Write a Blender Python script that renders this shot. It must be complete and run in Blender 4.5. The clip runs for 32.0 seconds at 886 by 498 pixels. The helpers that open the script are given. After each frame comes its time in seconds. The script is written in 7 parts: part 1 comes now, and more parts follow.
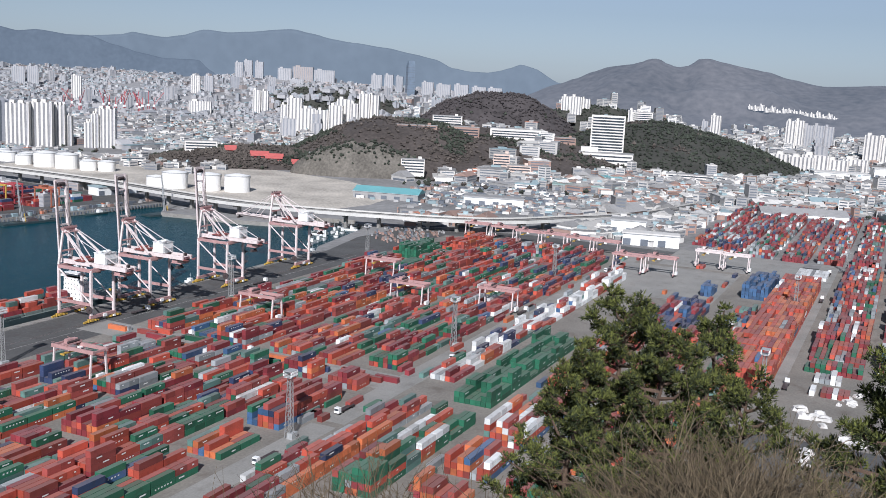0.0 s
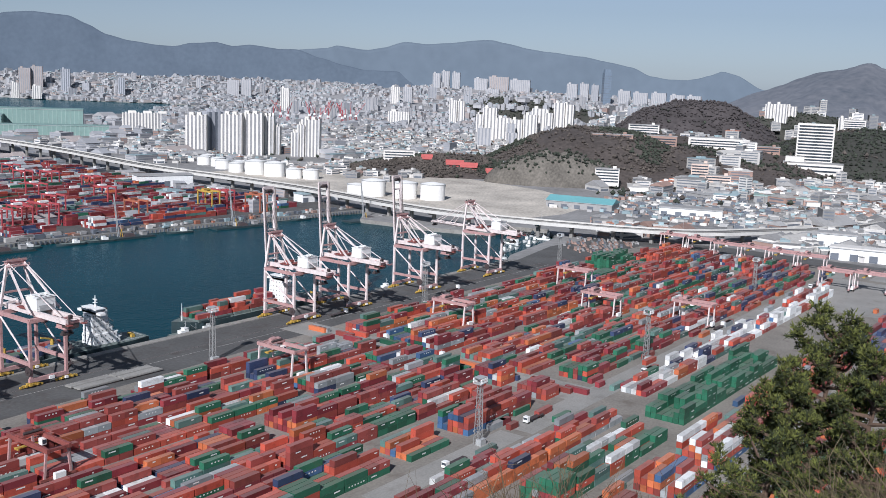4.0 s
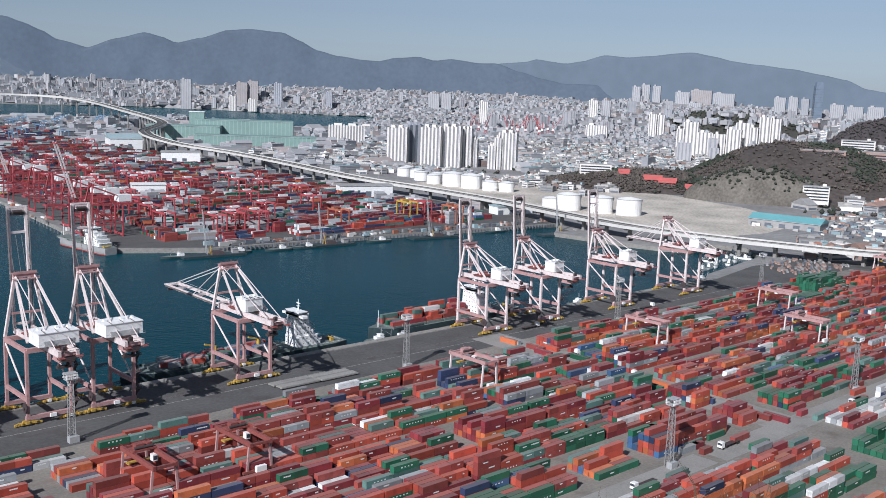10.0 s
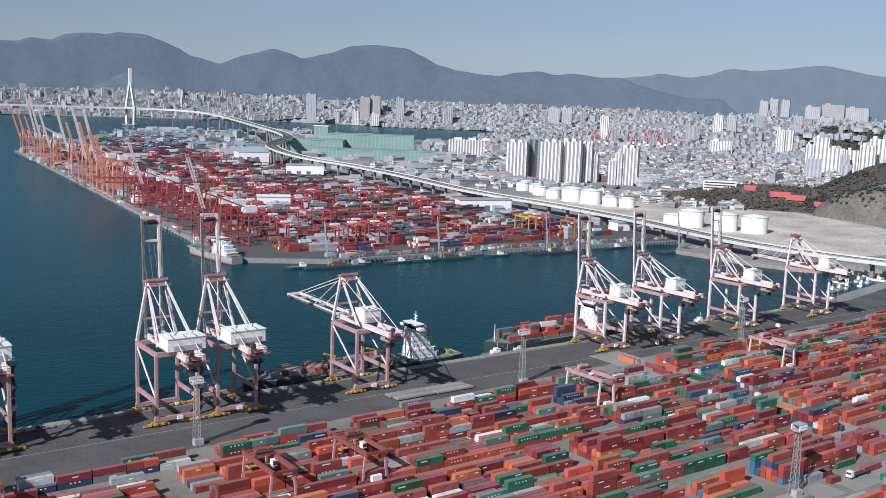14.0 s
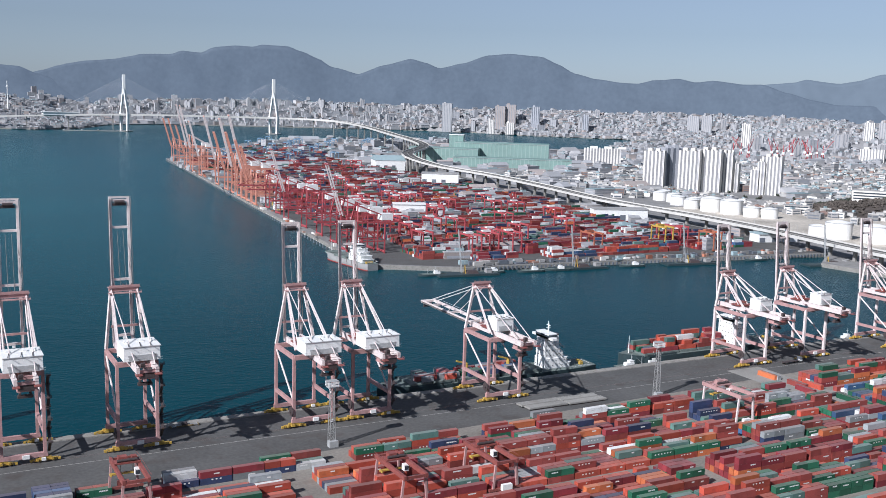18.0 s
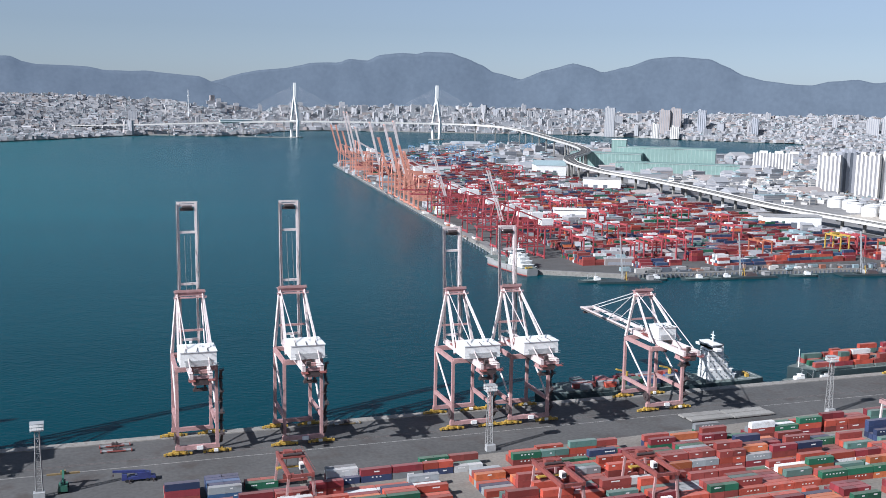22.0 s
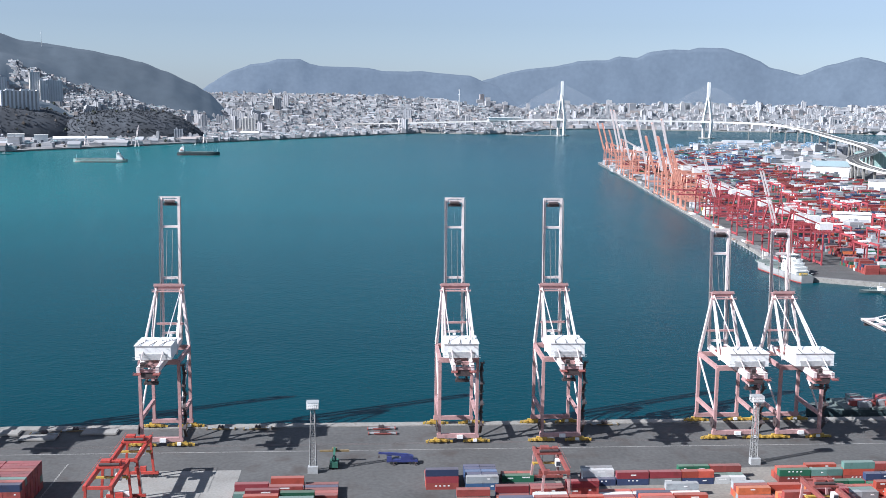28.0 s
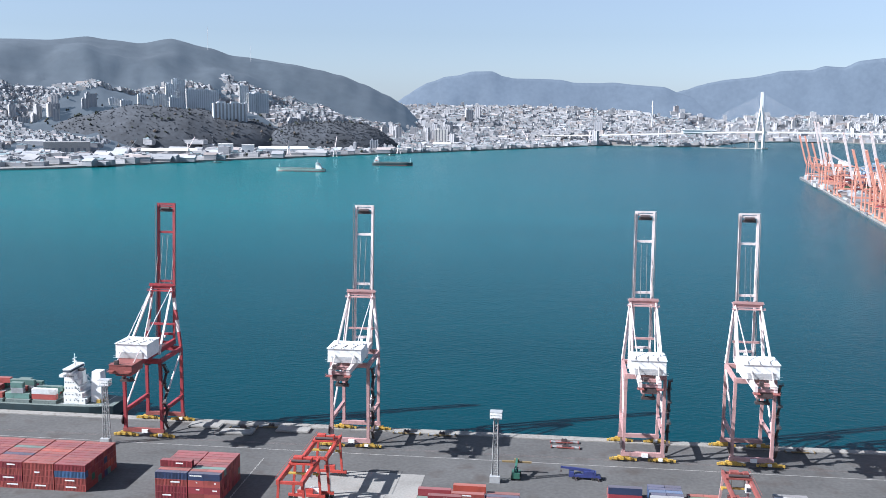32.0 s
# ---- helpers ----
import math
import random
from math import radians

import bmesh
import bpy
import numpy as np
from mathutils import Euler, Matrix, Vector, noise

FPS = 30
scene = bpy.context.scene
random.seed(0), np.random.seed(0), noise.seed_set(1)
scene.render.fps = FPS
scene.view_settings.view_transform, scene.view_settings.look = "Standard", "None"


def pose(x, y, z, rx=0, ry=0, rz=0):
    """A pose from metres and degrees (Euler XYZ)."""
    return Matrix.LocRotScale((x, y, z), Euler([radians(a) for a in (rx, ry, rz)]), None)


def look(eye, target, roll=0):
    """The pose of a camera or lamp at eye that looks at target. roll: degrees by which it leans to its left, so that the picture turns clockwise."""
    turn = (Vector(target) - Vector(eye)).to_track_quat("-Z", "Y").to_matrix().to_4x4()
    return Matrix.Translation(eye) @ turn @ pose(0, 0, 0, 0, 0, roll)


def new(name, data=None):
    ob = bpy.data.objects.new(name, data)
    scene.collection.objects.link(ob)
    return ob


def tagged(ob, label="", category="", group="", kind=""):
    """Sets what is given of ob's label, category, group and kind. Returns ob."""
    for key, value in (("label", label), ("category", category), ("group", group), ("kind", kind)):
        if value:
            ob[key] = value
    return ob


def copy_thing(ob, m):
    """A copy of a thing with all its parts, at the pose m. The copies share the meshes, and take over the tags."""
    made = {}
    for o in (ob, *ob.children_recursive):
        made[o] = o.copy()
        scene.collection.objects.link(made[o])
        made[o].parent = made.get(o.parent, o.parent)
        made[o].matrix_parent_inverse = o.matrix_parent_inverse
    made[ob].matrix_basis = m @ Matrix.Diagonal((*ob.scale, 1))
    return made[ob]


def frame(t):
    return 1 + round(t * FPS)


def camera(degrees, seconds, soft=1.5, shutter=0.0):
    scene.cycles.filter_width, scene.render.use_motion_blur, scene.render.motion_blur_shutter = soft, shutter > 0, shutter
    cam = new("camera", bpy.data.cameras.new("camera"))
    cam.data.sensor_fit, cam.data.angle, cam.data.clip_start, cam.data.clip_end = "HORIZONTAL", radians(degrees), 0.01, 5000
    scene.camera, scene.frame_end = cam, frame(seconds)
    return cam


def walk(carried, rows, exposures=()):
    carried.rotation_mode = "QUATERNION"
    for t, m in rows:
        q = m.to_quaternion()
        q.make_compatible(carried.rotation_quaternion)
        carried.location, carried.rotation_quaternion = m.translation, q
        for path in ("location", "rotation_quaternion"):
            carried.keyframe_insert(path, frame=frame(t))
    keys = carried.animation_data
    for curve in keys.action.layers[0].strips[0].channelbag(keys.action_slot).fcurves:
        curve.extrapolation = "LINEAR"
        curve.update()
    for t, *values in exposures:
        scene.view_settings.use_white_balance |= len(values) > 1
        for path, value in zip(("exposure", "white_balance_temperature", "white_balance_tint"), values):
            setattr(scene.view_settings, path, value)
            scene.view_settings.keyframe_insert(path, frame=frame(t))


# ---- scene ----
# Eye 146 m over the terminal; x runs along the near quay, y out over the harbour.
EYE, ARM = 146.0, 0.45
cam = camera(47.69, 32.0, soft=0.65)
# seconds and the three turns of the camera
ROWS = [
    (0, 80.273, -2.875, -64.731),
    (0.5, 80.263, -2.822, -63.13),
    (1, 80.246, -2.713, -61.596),
    (1.5, 80.252, -2.614, -60.12),
    (2, 80.255, -2.507, -58.716),
    (2.5, 80.266, -2.38, -57.373),
    (3, 80.277, -2.306, -56.101),
    (3.5, 80.293, -2.204, -54.891),
    (4, 80.314, -2.172, -53.744),
    (4.5, 80.334, -2.139, -52.657),
    (6.5, 80.38, -1.995, -48.913),
    (7, 80.412, -1.943, -48.016),
    (7.5, 80.442, -2.003, -47.099),
    (8, 80.488, -2.033, -46.194),
    (8.5, 80.537, -2.046, -45.299),
    (9, 80.575, -2.043, -44.389),
    (9.5, 80.616, -2.047, -43.493),
    (10, 80.663, -2.058, -42.586),
    (10.5, 80.709, -2.092, -41.69),
    (11, 80.762, -2.105, -40.842),
    (11.5, 80.851, -2.168, -40.037),
    (12, 80.985, -2.166, -39.243),
    (12.5, 81.092, -2.173, -38.422),
    (13, 81.182, -2.126, -37.569),
    (13.5, 81.241, -2.017, -36.689),
    (14, 81.242, -1.983, -35.786),
    (14.5, 81.22, -1.882, -34.874),
    (16.5, 81.231, -1.712, -31.067),
    (17, 81.315, -1.694, -30.106),
    (17.5, 81.404, -1.683, -29.151),
    (18, 81.494, -1.621, -28.138),
    (18.5, 81.57, -1.613, -27.072),
    (19, 81.62, -1.569, -25.937),
    (19.5, 81.656, -1.564, -24.774),
    (20, 81.665, -1.478, -23.622),
    (20.5, 81.645, -1.39, -22.471),
    (21, 81.629, -1.301, -21.313),
    (21.5, 81.606, -1.193, -20.164),
    (22, 81.571, -1.053, -19.007),
    (22.5, 81.532, -0.968, -17.833),
    (23, 81.51, -0.827, -16.679),
    (23.5, 81.478, -0.701, -15.532),
    (24, 81.462, -0.584, -14.365),
    (24.5, 81.438, -0.575, -13.177),
    (25, 81.415, -0.603, -11.963),
    (25.5, 81.382, -0.643, -10.698),
    (27.5, 81.279, -0.651, -5.339),
    (28, 81.252, -0.64, -3.978),
    (28.5, 81.207, -0.602, -2.627),
    (29, 81.191, -0.569, -1.352),
    (29.5, 81.252, -0.516, 0.007),
    (30, 81.348, -0.443, 1.386),
    (30.5, 81.453, -0.414, 2.731),
    (31, 81.572, -0.456, 4.097),
    (31.5, 81.692, -0.45, 5.44),
    (32, 81.805, -0.545, 6.802),
]
walk(cam, [(t, pose(-ARM * math.sin(radians(rz)), ARM * math.cos(radians(rz)), EYE, rx, ry, rz)) for t, rx, ry, rz in ROWS],
     exposures=[(0, 0.17, 6000, 12), (9, 0.11, 5950, 12), (19, 0.36, 5950, 12), (25, 0.72, 5900, 11), (28, 0.92, 5900, 11), (32, 1.17, 5900, 11)])

# ---- light ----
SUN_EL, SUN_AZ = 35.5, -110.0
world = bpy.data.worlds.new("world")
scene.world = world
world.use_nodes = True
wn = world.node_tree
sky = wn.nodes.new("ShaderNodeTexSky")
sky.sky_type, sky.sun_disc = "NISHITA", False
sky.sun_elevation, sky.sun_rotation = radians(SUN_EL), radians(SUN_AZ % 360)
sky.altitude, sky.air_density, sky.dust_density, sky.ozone_density = 100, 1.0, 0.35, 2.0
hsv, tint = wn.nodes.new("ShaderNodeHueSaturation"), wn.nodes.new("ShaderNodeVectorMath")
hsv.inputs["Saturation"].default_value = 0.42
tint.operation, tint.inputs[1].default_value = "MULTIPLY", (0.87, 1.0, 1.18)
wn.links.new(sky.outputs[0], hsv.inputs["Color"])
wn.links.new(hsv.outputs[0], tint.inputs[0])
wn.links.new(tint.outputs[0], wn.nodes["Background"].inputs[0])
wn.nodes["Background"].inputs[1].default_value = 0.050
sun_data = bpy.data.lights.new("sun", "SUN")
sun_data.energy, sun_data.angle, sun_data.color = 5.0, radians(0.6), (1.0, 0.965, 0.93)
sun = new("sun", sun_data)
_e, _a = radians(SUN_EL), radians(SUN_AZ)
SUN_DIR = Vector((math.sin(_a) * math.cos(_e), math.cos(_a) * math.cos(_e), math.sin(_e)))
sun.matrix_world = look(SUN_DIR * 900 + Vector((0, 0, 0)), (0, 0, 0))


# ---- materials ----
def material(name, colour, rough=0.6, metal=0.0, vary=0.25, scale=0.5, fine=8.0, bump=0.0, island=0.0, stain=0.0, haze_glow=None, spec=0.5, top_tone=0.0):
    """A surface whose colour drifts at two scales, differs from piece to piece (island), and carries stains and relief."""
    m = bpy.data.materials.new(name)
    m.use_nodes = True
    nt = m.node_tree
    n, ln = nt.nodes, nt.links
    b = n["Principled BSDF"]
    b.inputs["Roughness"].default_value, b.inputs["Metallic"].default_value = rough, metal
    b.inputs["Specular IOR Level"].default_value = spec
    geo = n.new("ShaderNodeNewGeometry")
    big, small = n.new("ShaderNodeTexNoise"), n.new("ShaderNodeTexNoise")
    for tex, s, d in ((big, scale, 3.0), (small, fine, 4.0)):
        tex.inputs["Scale"].default_value, tex.inputs["Detail"].default_value = s, d
        ln.new(geo.outputs["Position"], tex.inputs["Vector"])
    add = n.new("ShaderNodeMath")
    add.operation = "ADD"
    ln.new(big.outputs[0], add.inputs[0])
    ln.new(small.outputs[0], add.inputs[1])
    rng = n.new("ShaderNodeMapRange")
    rng.inputs["From Min"].default_value, rng.inputs["From Max"].default_value = 0.6, 1.4
    rng.inputs["To Min"].default_value, rng.inputs["To Max"].default_value = 1 - vary, 1 + vary
    ln.new(add.outputs[0], rng.inputs["Value"])
    value = rng.outputs[0]
    if island:
        r2 = n.new("ShaderNodeMapRange")
        r2.inputs["To Min"].default_value, r2.inputs["To Max"].default_value = 1 - island, 1 + island
        ln.new(geo.outputs["Random Per Island"], r2.inputs["Value"])
        mul = n.new("ShaderNodeMath")
        mul.operation = "MULTIPLY"
        ln.new(value, mul.inputs[0])
        ln.new(r2.outputs[0], mul.inputs[1])
        value = mul.outputs[0]
    vm = n.new("ShaderNodeVectorMath")
    vm.operation = "SCALE"
    vm.inputs[0].default_value = colour
    ln.new(value, vm.inputs["Scale"])
    out = vm.outputs[0]
    if stain:
        st = n.new("ShaderNodeTexNoise")
        st.inputs["Scale"].default_value, st.inputs["Detail"].default_value = scale * 2.3, 6.0
        ln.new(geo.outputs["Position"], st.inputs["Vector"])
        ramp = n.new("ShaderNodeMapRange")
        ramp.inputs["From Min"].default_value, ramp.inputs["From Max"].default_value = 0.55, 0.7
        ramp.inputs["To Max"].default_value = stain
        ln.new(st.outputs[0], ramp.inputs["Value"])
        mix = n.new("ShaderNodeMix")
        mix.data_type = "RGBA"
        ln.new(ramp.outputs[0], mix.inputs["Factor"])
        ln.new(out, mix.inputs["A"])
        mix.inputs["B"].default_value = (colour[0] * 0.35 + 0.02, colour[1] * 0.3 + 0.012, colour[2] * 0.28 + 0.008, 1)
        out = mix.outputs["Result"]
    # Faces that look up are mixed towards a pale grey-brown.
    if top_tone:
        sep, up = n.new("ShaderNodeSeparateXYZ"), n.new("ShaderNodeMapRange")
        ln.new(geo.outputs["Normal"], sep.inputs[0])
        up.inputs["From Min"].default_value, up.inputs["From Max"].default_value, up.inputs["To Max"].default_value = 0.8, 1.0, top_tone
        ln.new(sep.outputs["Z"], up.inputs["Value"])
        top_mix = n.new("ShaderNodeMix")
        top_mix.data_type = "RGBA"
        ln.new(up.outputs[0], top_mix.inputs["Factor"])
        ln.new(out, top_mix.inputs["A"])
        top_mix.inputs["B"].default_value = (0.33, 0.275, 0.245, 1)
        out = top_mix.outputs["Result"]
    ln.new(out, b.inputs["Base Color"])
    if bump:
        bp = n.new("ShaderNodeBump")
        bp.inputs["Strength"].default_value = bump
        ln.new(small.outputs[0], bp.inputs["Height"])
        ln.new(bp.outputs[0], b.inputs["Normal"])
    # Emission that stands in for the haze before distant ground.
    if haze_glow:
        b.inputs["Emission Color"].default_value, b.inputs["Emission Strength"].default_value = (*haze_glow[:3], 1), haze_glow[3]
    return m


PAINT = {
    "orange_red": (0.39, 0.070, 0.044), "rust_red": (0.255, 0.054, 0.046), "dark_red": (0.20, 0.030, 0.038), "orange": (0.46, 0.130, 0.052),
    "green": (0.020, 0.110, 0.062), "navy": (0.03, 0.045, 0.10), "blue": (0.045, 0.10, 0.20), "white": (0.66, 0.67, 0.66),
    "teal": (0.095, 0.18, 0.158), "grey": (0.27, 0.29, 0.30)}
BOX_NAMES = list(PAINT)
BOX_MATS = [material("container_" + k, v, 0.55, 0.0, 0.16, 0.15, 2.5, island=0.34, stain=0.45, top_tone=0.26) for k, v in PAINT.items()]
MARK = material("painted_mark", (0.72, 0.72, 0.7), 0.6, vary=0.2, scale=2)
BOX_MATS.append(MARK)

ASPHALT = material("asphalt", (0.083, 0.082, 0.080), 0.9, vary=0.34, scale=0.035, fine=0.6, bump=0.08, stain=0.55)
YARD = material("worn_yard_concrete", (0.200, 0.183, 0.160), 0.9, vary=0.3, scale=0.04, fine=0.8, bump=0.08, stain=0.45)
CONCRETE = material("pale_concrete", (0.25, 0.242, 0.225), 0.9, vary=0.22, scale=0.05, fine=1.2, bump=0.08, stain=0.3)
QUAY = material("quay_concrete", (0.24, 0.23, 0.21), 0.9, vary=0.25, scale=0.2, fine=2.0, bump=0.1, stain=0.6)
LINE = material("road_paint", (0.33, 0.32, 0.30), 0.8, vary=0.3, scale=0.4, stain=0.5)
PINK = material("weathered_pink_crane_paint", (0.42, 0.25, 0.24), 0.55, vary=0.2, scale=0.3, fine=2.5, stain=0.45)
PALE = material("pale_crane_paint", (0.66, 0.575, 0.555), 0.5, vary=0.18, scale=0.3, fine=2.5, stain=0.3)
BRIGHT = material("bright_red_gantry_paint", (0.42, 0.06, 0.045), 0.5, vary=0.22, scale=0.4, fine=3, stain=0.4)
REDP = material("crimson_crane_paint", (0.31, 0.042, 0.05), 0.5, vary=0.22, scale=0.3, fine=2.5, stain=0.4)
ORANGEP = material("orange_crane_paint", (0.62, 0.275, 0.20), 0.55, vary=0.15, scale=0.2, stain=0.2)
RUSTP = material("dull_orange_crane_paint", (0.36, 0.12, 0.07), 0.55, vary=0.2, scale=0.2, stain=0.4)
FAR_RED = material("faded_red_crane_paint", (0.36, 0.065, 0.075), 0.55, vary=0.2, scale=0.2, stain=0.3)
WHITEP = material("white_sheet_metal", (0.78, 0.78, 0.76), 0.45, vary=0.1, scale=0.4, fine=3.0, stain=0.2)
YELLOW = material("yellow_machine_paint", (0.46, 0.30, 0.06), 0.5, vary=0.3, scale=0.8, stain=0.6)
OCHRE = material("weathered_ochre_paint", (0.20, 0.145, 0.07), 0.65, vary=0.3, scale=0.8, stain=0.6)
STEEL = material("galvanised_steel", (0.45, 0.46, 0.46), 0.5, 0.3, vary=0.2, scale=0.8)
DARK = material("dark_machinery", (0.06, 0.045, 0.045), 0.6, vary=0.4, scale=0.9)
GLASS = material("dark_window_glass", (0.05, 0.06, 0.075), 0.15, vary=0.3, scale=0.1)
ROPE = material("steel_rope", (0.2, 0.17, 0.16), 0.6, 0.3, vary=0.2)
RUBBER = material("black_rubber", (0.02, 0.02, 0.02), 0.8, vary=0.3)
HULL_R = material("red_hull_paint", (0.30, 0.05, 0.04), 0.5, vary=0.2, scale=0.2, stain=0.4)
HULL_D = material("dark_hull_paint", (0.03, 0.05, 0.055), 0.5, vary=0.3, scale=0.2, stain=0.4)
HULL_G = material("grey_green_hull_paint", (0.20, 0.29, 0.27), 0.5, vary=0.2, scale=0.2, stain=0.3)
DECK = material("ship_deck", (0.13, 0.16, 0.15), 0.8, vary=0.3, scale=0.5, stain=0.5)
CITY_W = material("city_white_render", (0.54, 0.52, 0.49), 0.8, vary=0.15, scale=0.02, fine=0.3, island=0.42)
CITY_G = material("city_grey_render", (0.28, 0.275, 0.27), 0.8, vary=0.2, scale=0.02, fine=0.3, island=0.35)
CITY_B = material("city_brown_brick", (0.30, 0.20, 0.165), 0.85, vary=0.2, scale=0.02, fine=0.3, island=0.3)
CITY_T = material("city_blue_roofing", (0.26, 0.34, 0.36), 0.7, vary=0.15, scale=0.02, fine=0.3, island=0.25)
CITY_R = material("city_orange_roofing", (0.40, 0.16, 0.10), 0.7, vary=0.15, scale=0.02, fine=0.3, island=0.3)
CITY_D = material("city_dark_openings", (0.13, 0.145, 0.17), 0.5, vary=0.3, scale=0.05)
CITY_MATS = [CITY_W, CITY_G, CITY_B, CITY_T, CITY_R, CITY_D]
# Low-contrast copies of the city colours, with distance haze put into them.
FAR_W = material("far_city_hazed_pale_render", (0.37, 0.365, 0.37), 0.85, vary=0.12, scale=0.02, fine=0.3, island=0.22)
FAR_G = material("far_city_hazed_grey_render", (0.30, 0.305, 0.32), 0.85, vary=0.15, scale=0.02, fine=0.3, island=0.18)
FAR_B = material("far_city_hazed_tan_render", (0.325, 0.285, 0.27), 0.85, vary=0.2, scale=0.02, fine=0.3, island=0.3)
FAR_D = material("far_city_hazed_openings", (0.26, 0.27, 0.295), 0.6, vary=0.3, scale=0.05)
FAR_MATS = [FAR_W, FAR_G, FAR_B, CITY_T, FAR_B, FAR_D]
TOWER_G = material("blue_grey_curtain_glass", (0.15, 0.19, 0.24), 0.3, vary=0.2, scale=0.05)
APT_W = material("apartment_white_render", (0.66, 0.63, 0.585), 0.8, vary=0.08, scale=0.01, fine=0.3)
APT_C = material("apartment_window_columns", (0.235, 0.235, 0.245), 0.5, vary=0.25, scale=0.05, fine=0.35)
# Town ground raised in tone to hold the haze between far houses.
FAR_TOWN = material("hazed_town_ground", (0.28, 0.275, 0.275), 0.95, vary=0.3, scale=0.012, fine=0.15)
LATTICE = material("weathered_lattice_steel", (0.27, 0.27, 0.265), 0.6, 0.2, vary=0.25, scale=0.8)
APT_J = material("apartment_grey_glazing", (0.36, 0.39, 0.42), 0.5, vary=0.2, scale=0.05, fine=0.35)
# Blue-grey that paints shade onto the island blocks' fronts.
APT_I = material("apartment_shaded_blue_grey_render", (0.50, 0.53, 0.56), 0.8, vary=0.1, scale=0.01, fine=0.3)
APT_S = material("apartment_grey_render", (0.36, 0.37, 0.40), 0.8, vary=0.1, scale=0.01, fine=0.3)
SHED = material("green_shed_cladding", (0.19, 0.29, 0.265), 0.6, vary=0.12, scale=0.02, fine=0.4, stain=0.15)
SHED_P = material("pale_green_cladding", (0.26, 0.36, 0.33), 0.6, vary=0.12, scale=0.02, fine=0.4, stain=0.15)
SHED_R = material("teal_shed_roofing", (0.15, 0.36, 0.38), 0.5, vary=0.12, scale=0.05, fine=0.6, stain=0.15)
TANK = material("white_tank_paint", (0.78, 0.77, 0.74), 0.5, vary=0.08, scale=0.05, fine=0.5, stain=0.12)
SHEET = material("dull_white_sheeting", (0.56, 0.545, 0.52), 0.8, vary=0.25, scale=0.2, fine=1.0, stain=0.5)
WOOD_LAND = material("winter_woodland", (0.042, 0.042, 0.035), 0.95, vary=0.5, scale=0.02, fine=0.25, bump=0.4)
# Grey-blue base colour that puts haze into the far bluffs' woods.
FAR_WOOD = material("hazed_winter_wood", (0.056, 0.062, 0.072), 0.95, vary=0.45, scale=0.012, fine=0.08, bump=0.5)
MAROON = material("maroon_gantry_paint", (0.235, 0.07, 0.06), 0.5, vary=0.25, scale=0.4, fine=3, stain=0.5)
BARE_HILL = material("bare_brown_hillside", (0.068, 0.056, 0.050), 0.95, vary=0.6, scale=0.012, fine=0.2, bump=0.4, stain=0.4)
DOME_HILL = material("grey_brown_wooded_dome", (0.058, 0.050, 0.050), 0.95, vary=0.5, scale=0.012, fine=0.1, bump=0.3)
ROCK = material("quarried_rock", (0.125, 0.113, 0.096), 0.95, vary=0.55, scale=0.03, fine=0.3, bump=0.5)
SOIL = material("dry_soil", (0.44, 0.40, 0.345), 0.95, vary=0.5, scale=0.02, fine=0.3, bump=0.2)
TOWN = material("town_ground", (0.21, 0.205, 0.20), 0.95, vary=0.4, scale=0.012, fine=0.15)
DECKPALE = material("pale_bridge_deck", (0.56, 0.545, 0.51), 0.8, vary=0.12, scale=0.05, fine=0.6, stain=0.15)
SAND = material("cream_pink_render", (0.60, 0.47, 0.40), 0.8, vary=0.12, scale=0.02, fine=0.3)
CORAL = material("coral_roofing", (0.46, 0.11, 0.10), 0.7, vary=0.15, scale=0.1)
FOREST = material("conifer_wood", (0.034, 0.041, 0.029), 0.95, vary=0.5, scale=0.02, fine=0.3, island=0.4)
BARE = material("bare_winter_wood", (0.074, 0.062, 0.053), 0.95, vary=0.4, scale=0.02, fine=0.3, island=0.35)
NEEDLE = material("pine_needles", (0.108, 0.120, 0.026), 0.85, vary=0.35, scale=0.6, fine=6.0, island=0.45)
# Darker needle tone that paints shade into the crowns.
NEEDLE_D = material("shaded_pine_needles", (0.034, 0.044, 0.014), 0.9, vary=0.35, scale=0.6, fine=6.0, island=0.4)
BARK = material("pine_bark", (0.10, 0.065, 0.045), 0.9, vary=0.4, scale=3, fine=20, bump=0.4)
TWIG = material("bare_twigs", (0.105, 0.078, 0.046), 0.85, vary=0.35, scale=2, fine=12, island=0.35)
GRASS = material("dry_hill_grass", (0.085, 0.068, 0.044), 0.95, vary=0.5, scale=0.4, fine=5, bump=0.5)
# Mountain woods with a blue glow that paints in distance haze.
MOUNT_N = material("near_mountain_hazy_woods", (0.030, 0.037, 0.043), 0.95, vary=0.4, scale=0.004, fine=0.03, bump=0.3, haze_glow=(0.27, 0.38, 0.52, 0.12))
MOUNT_E = material("brown_grey_mountain_hazy_woods", (0.066, 0.06, 0.058), 0.95, vary=0.75, scale=0.0022, fine=0.03, bump=0.4, haze_glow=(0.32, 0.41, 0.55, 0.21))
MOUNT_F = material("far_mountain_hazy_woods", (0.042, 0.052, 0.062), 0.95, vary=0.35, scale=0.006, fine=0.05, bump=0.4, haze_glow=(0.30, 0.41, 0.58, 0.225))
MOUNT_P = material("palest_mountain_hazy_woods", (0.05, 0.06, 0.07), 0.95, vary=0.25, scale=0.003, fine=0.02, bump=0.2, haze_glow=(0.33, 0.44, 0.58, 0.30))


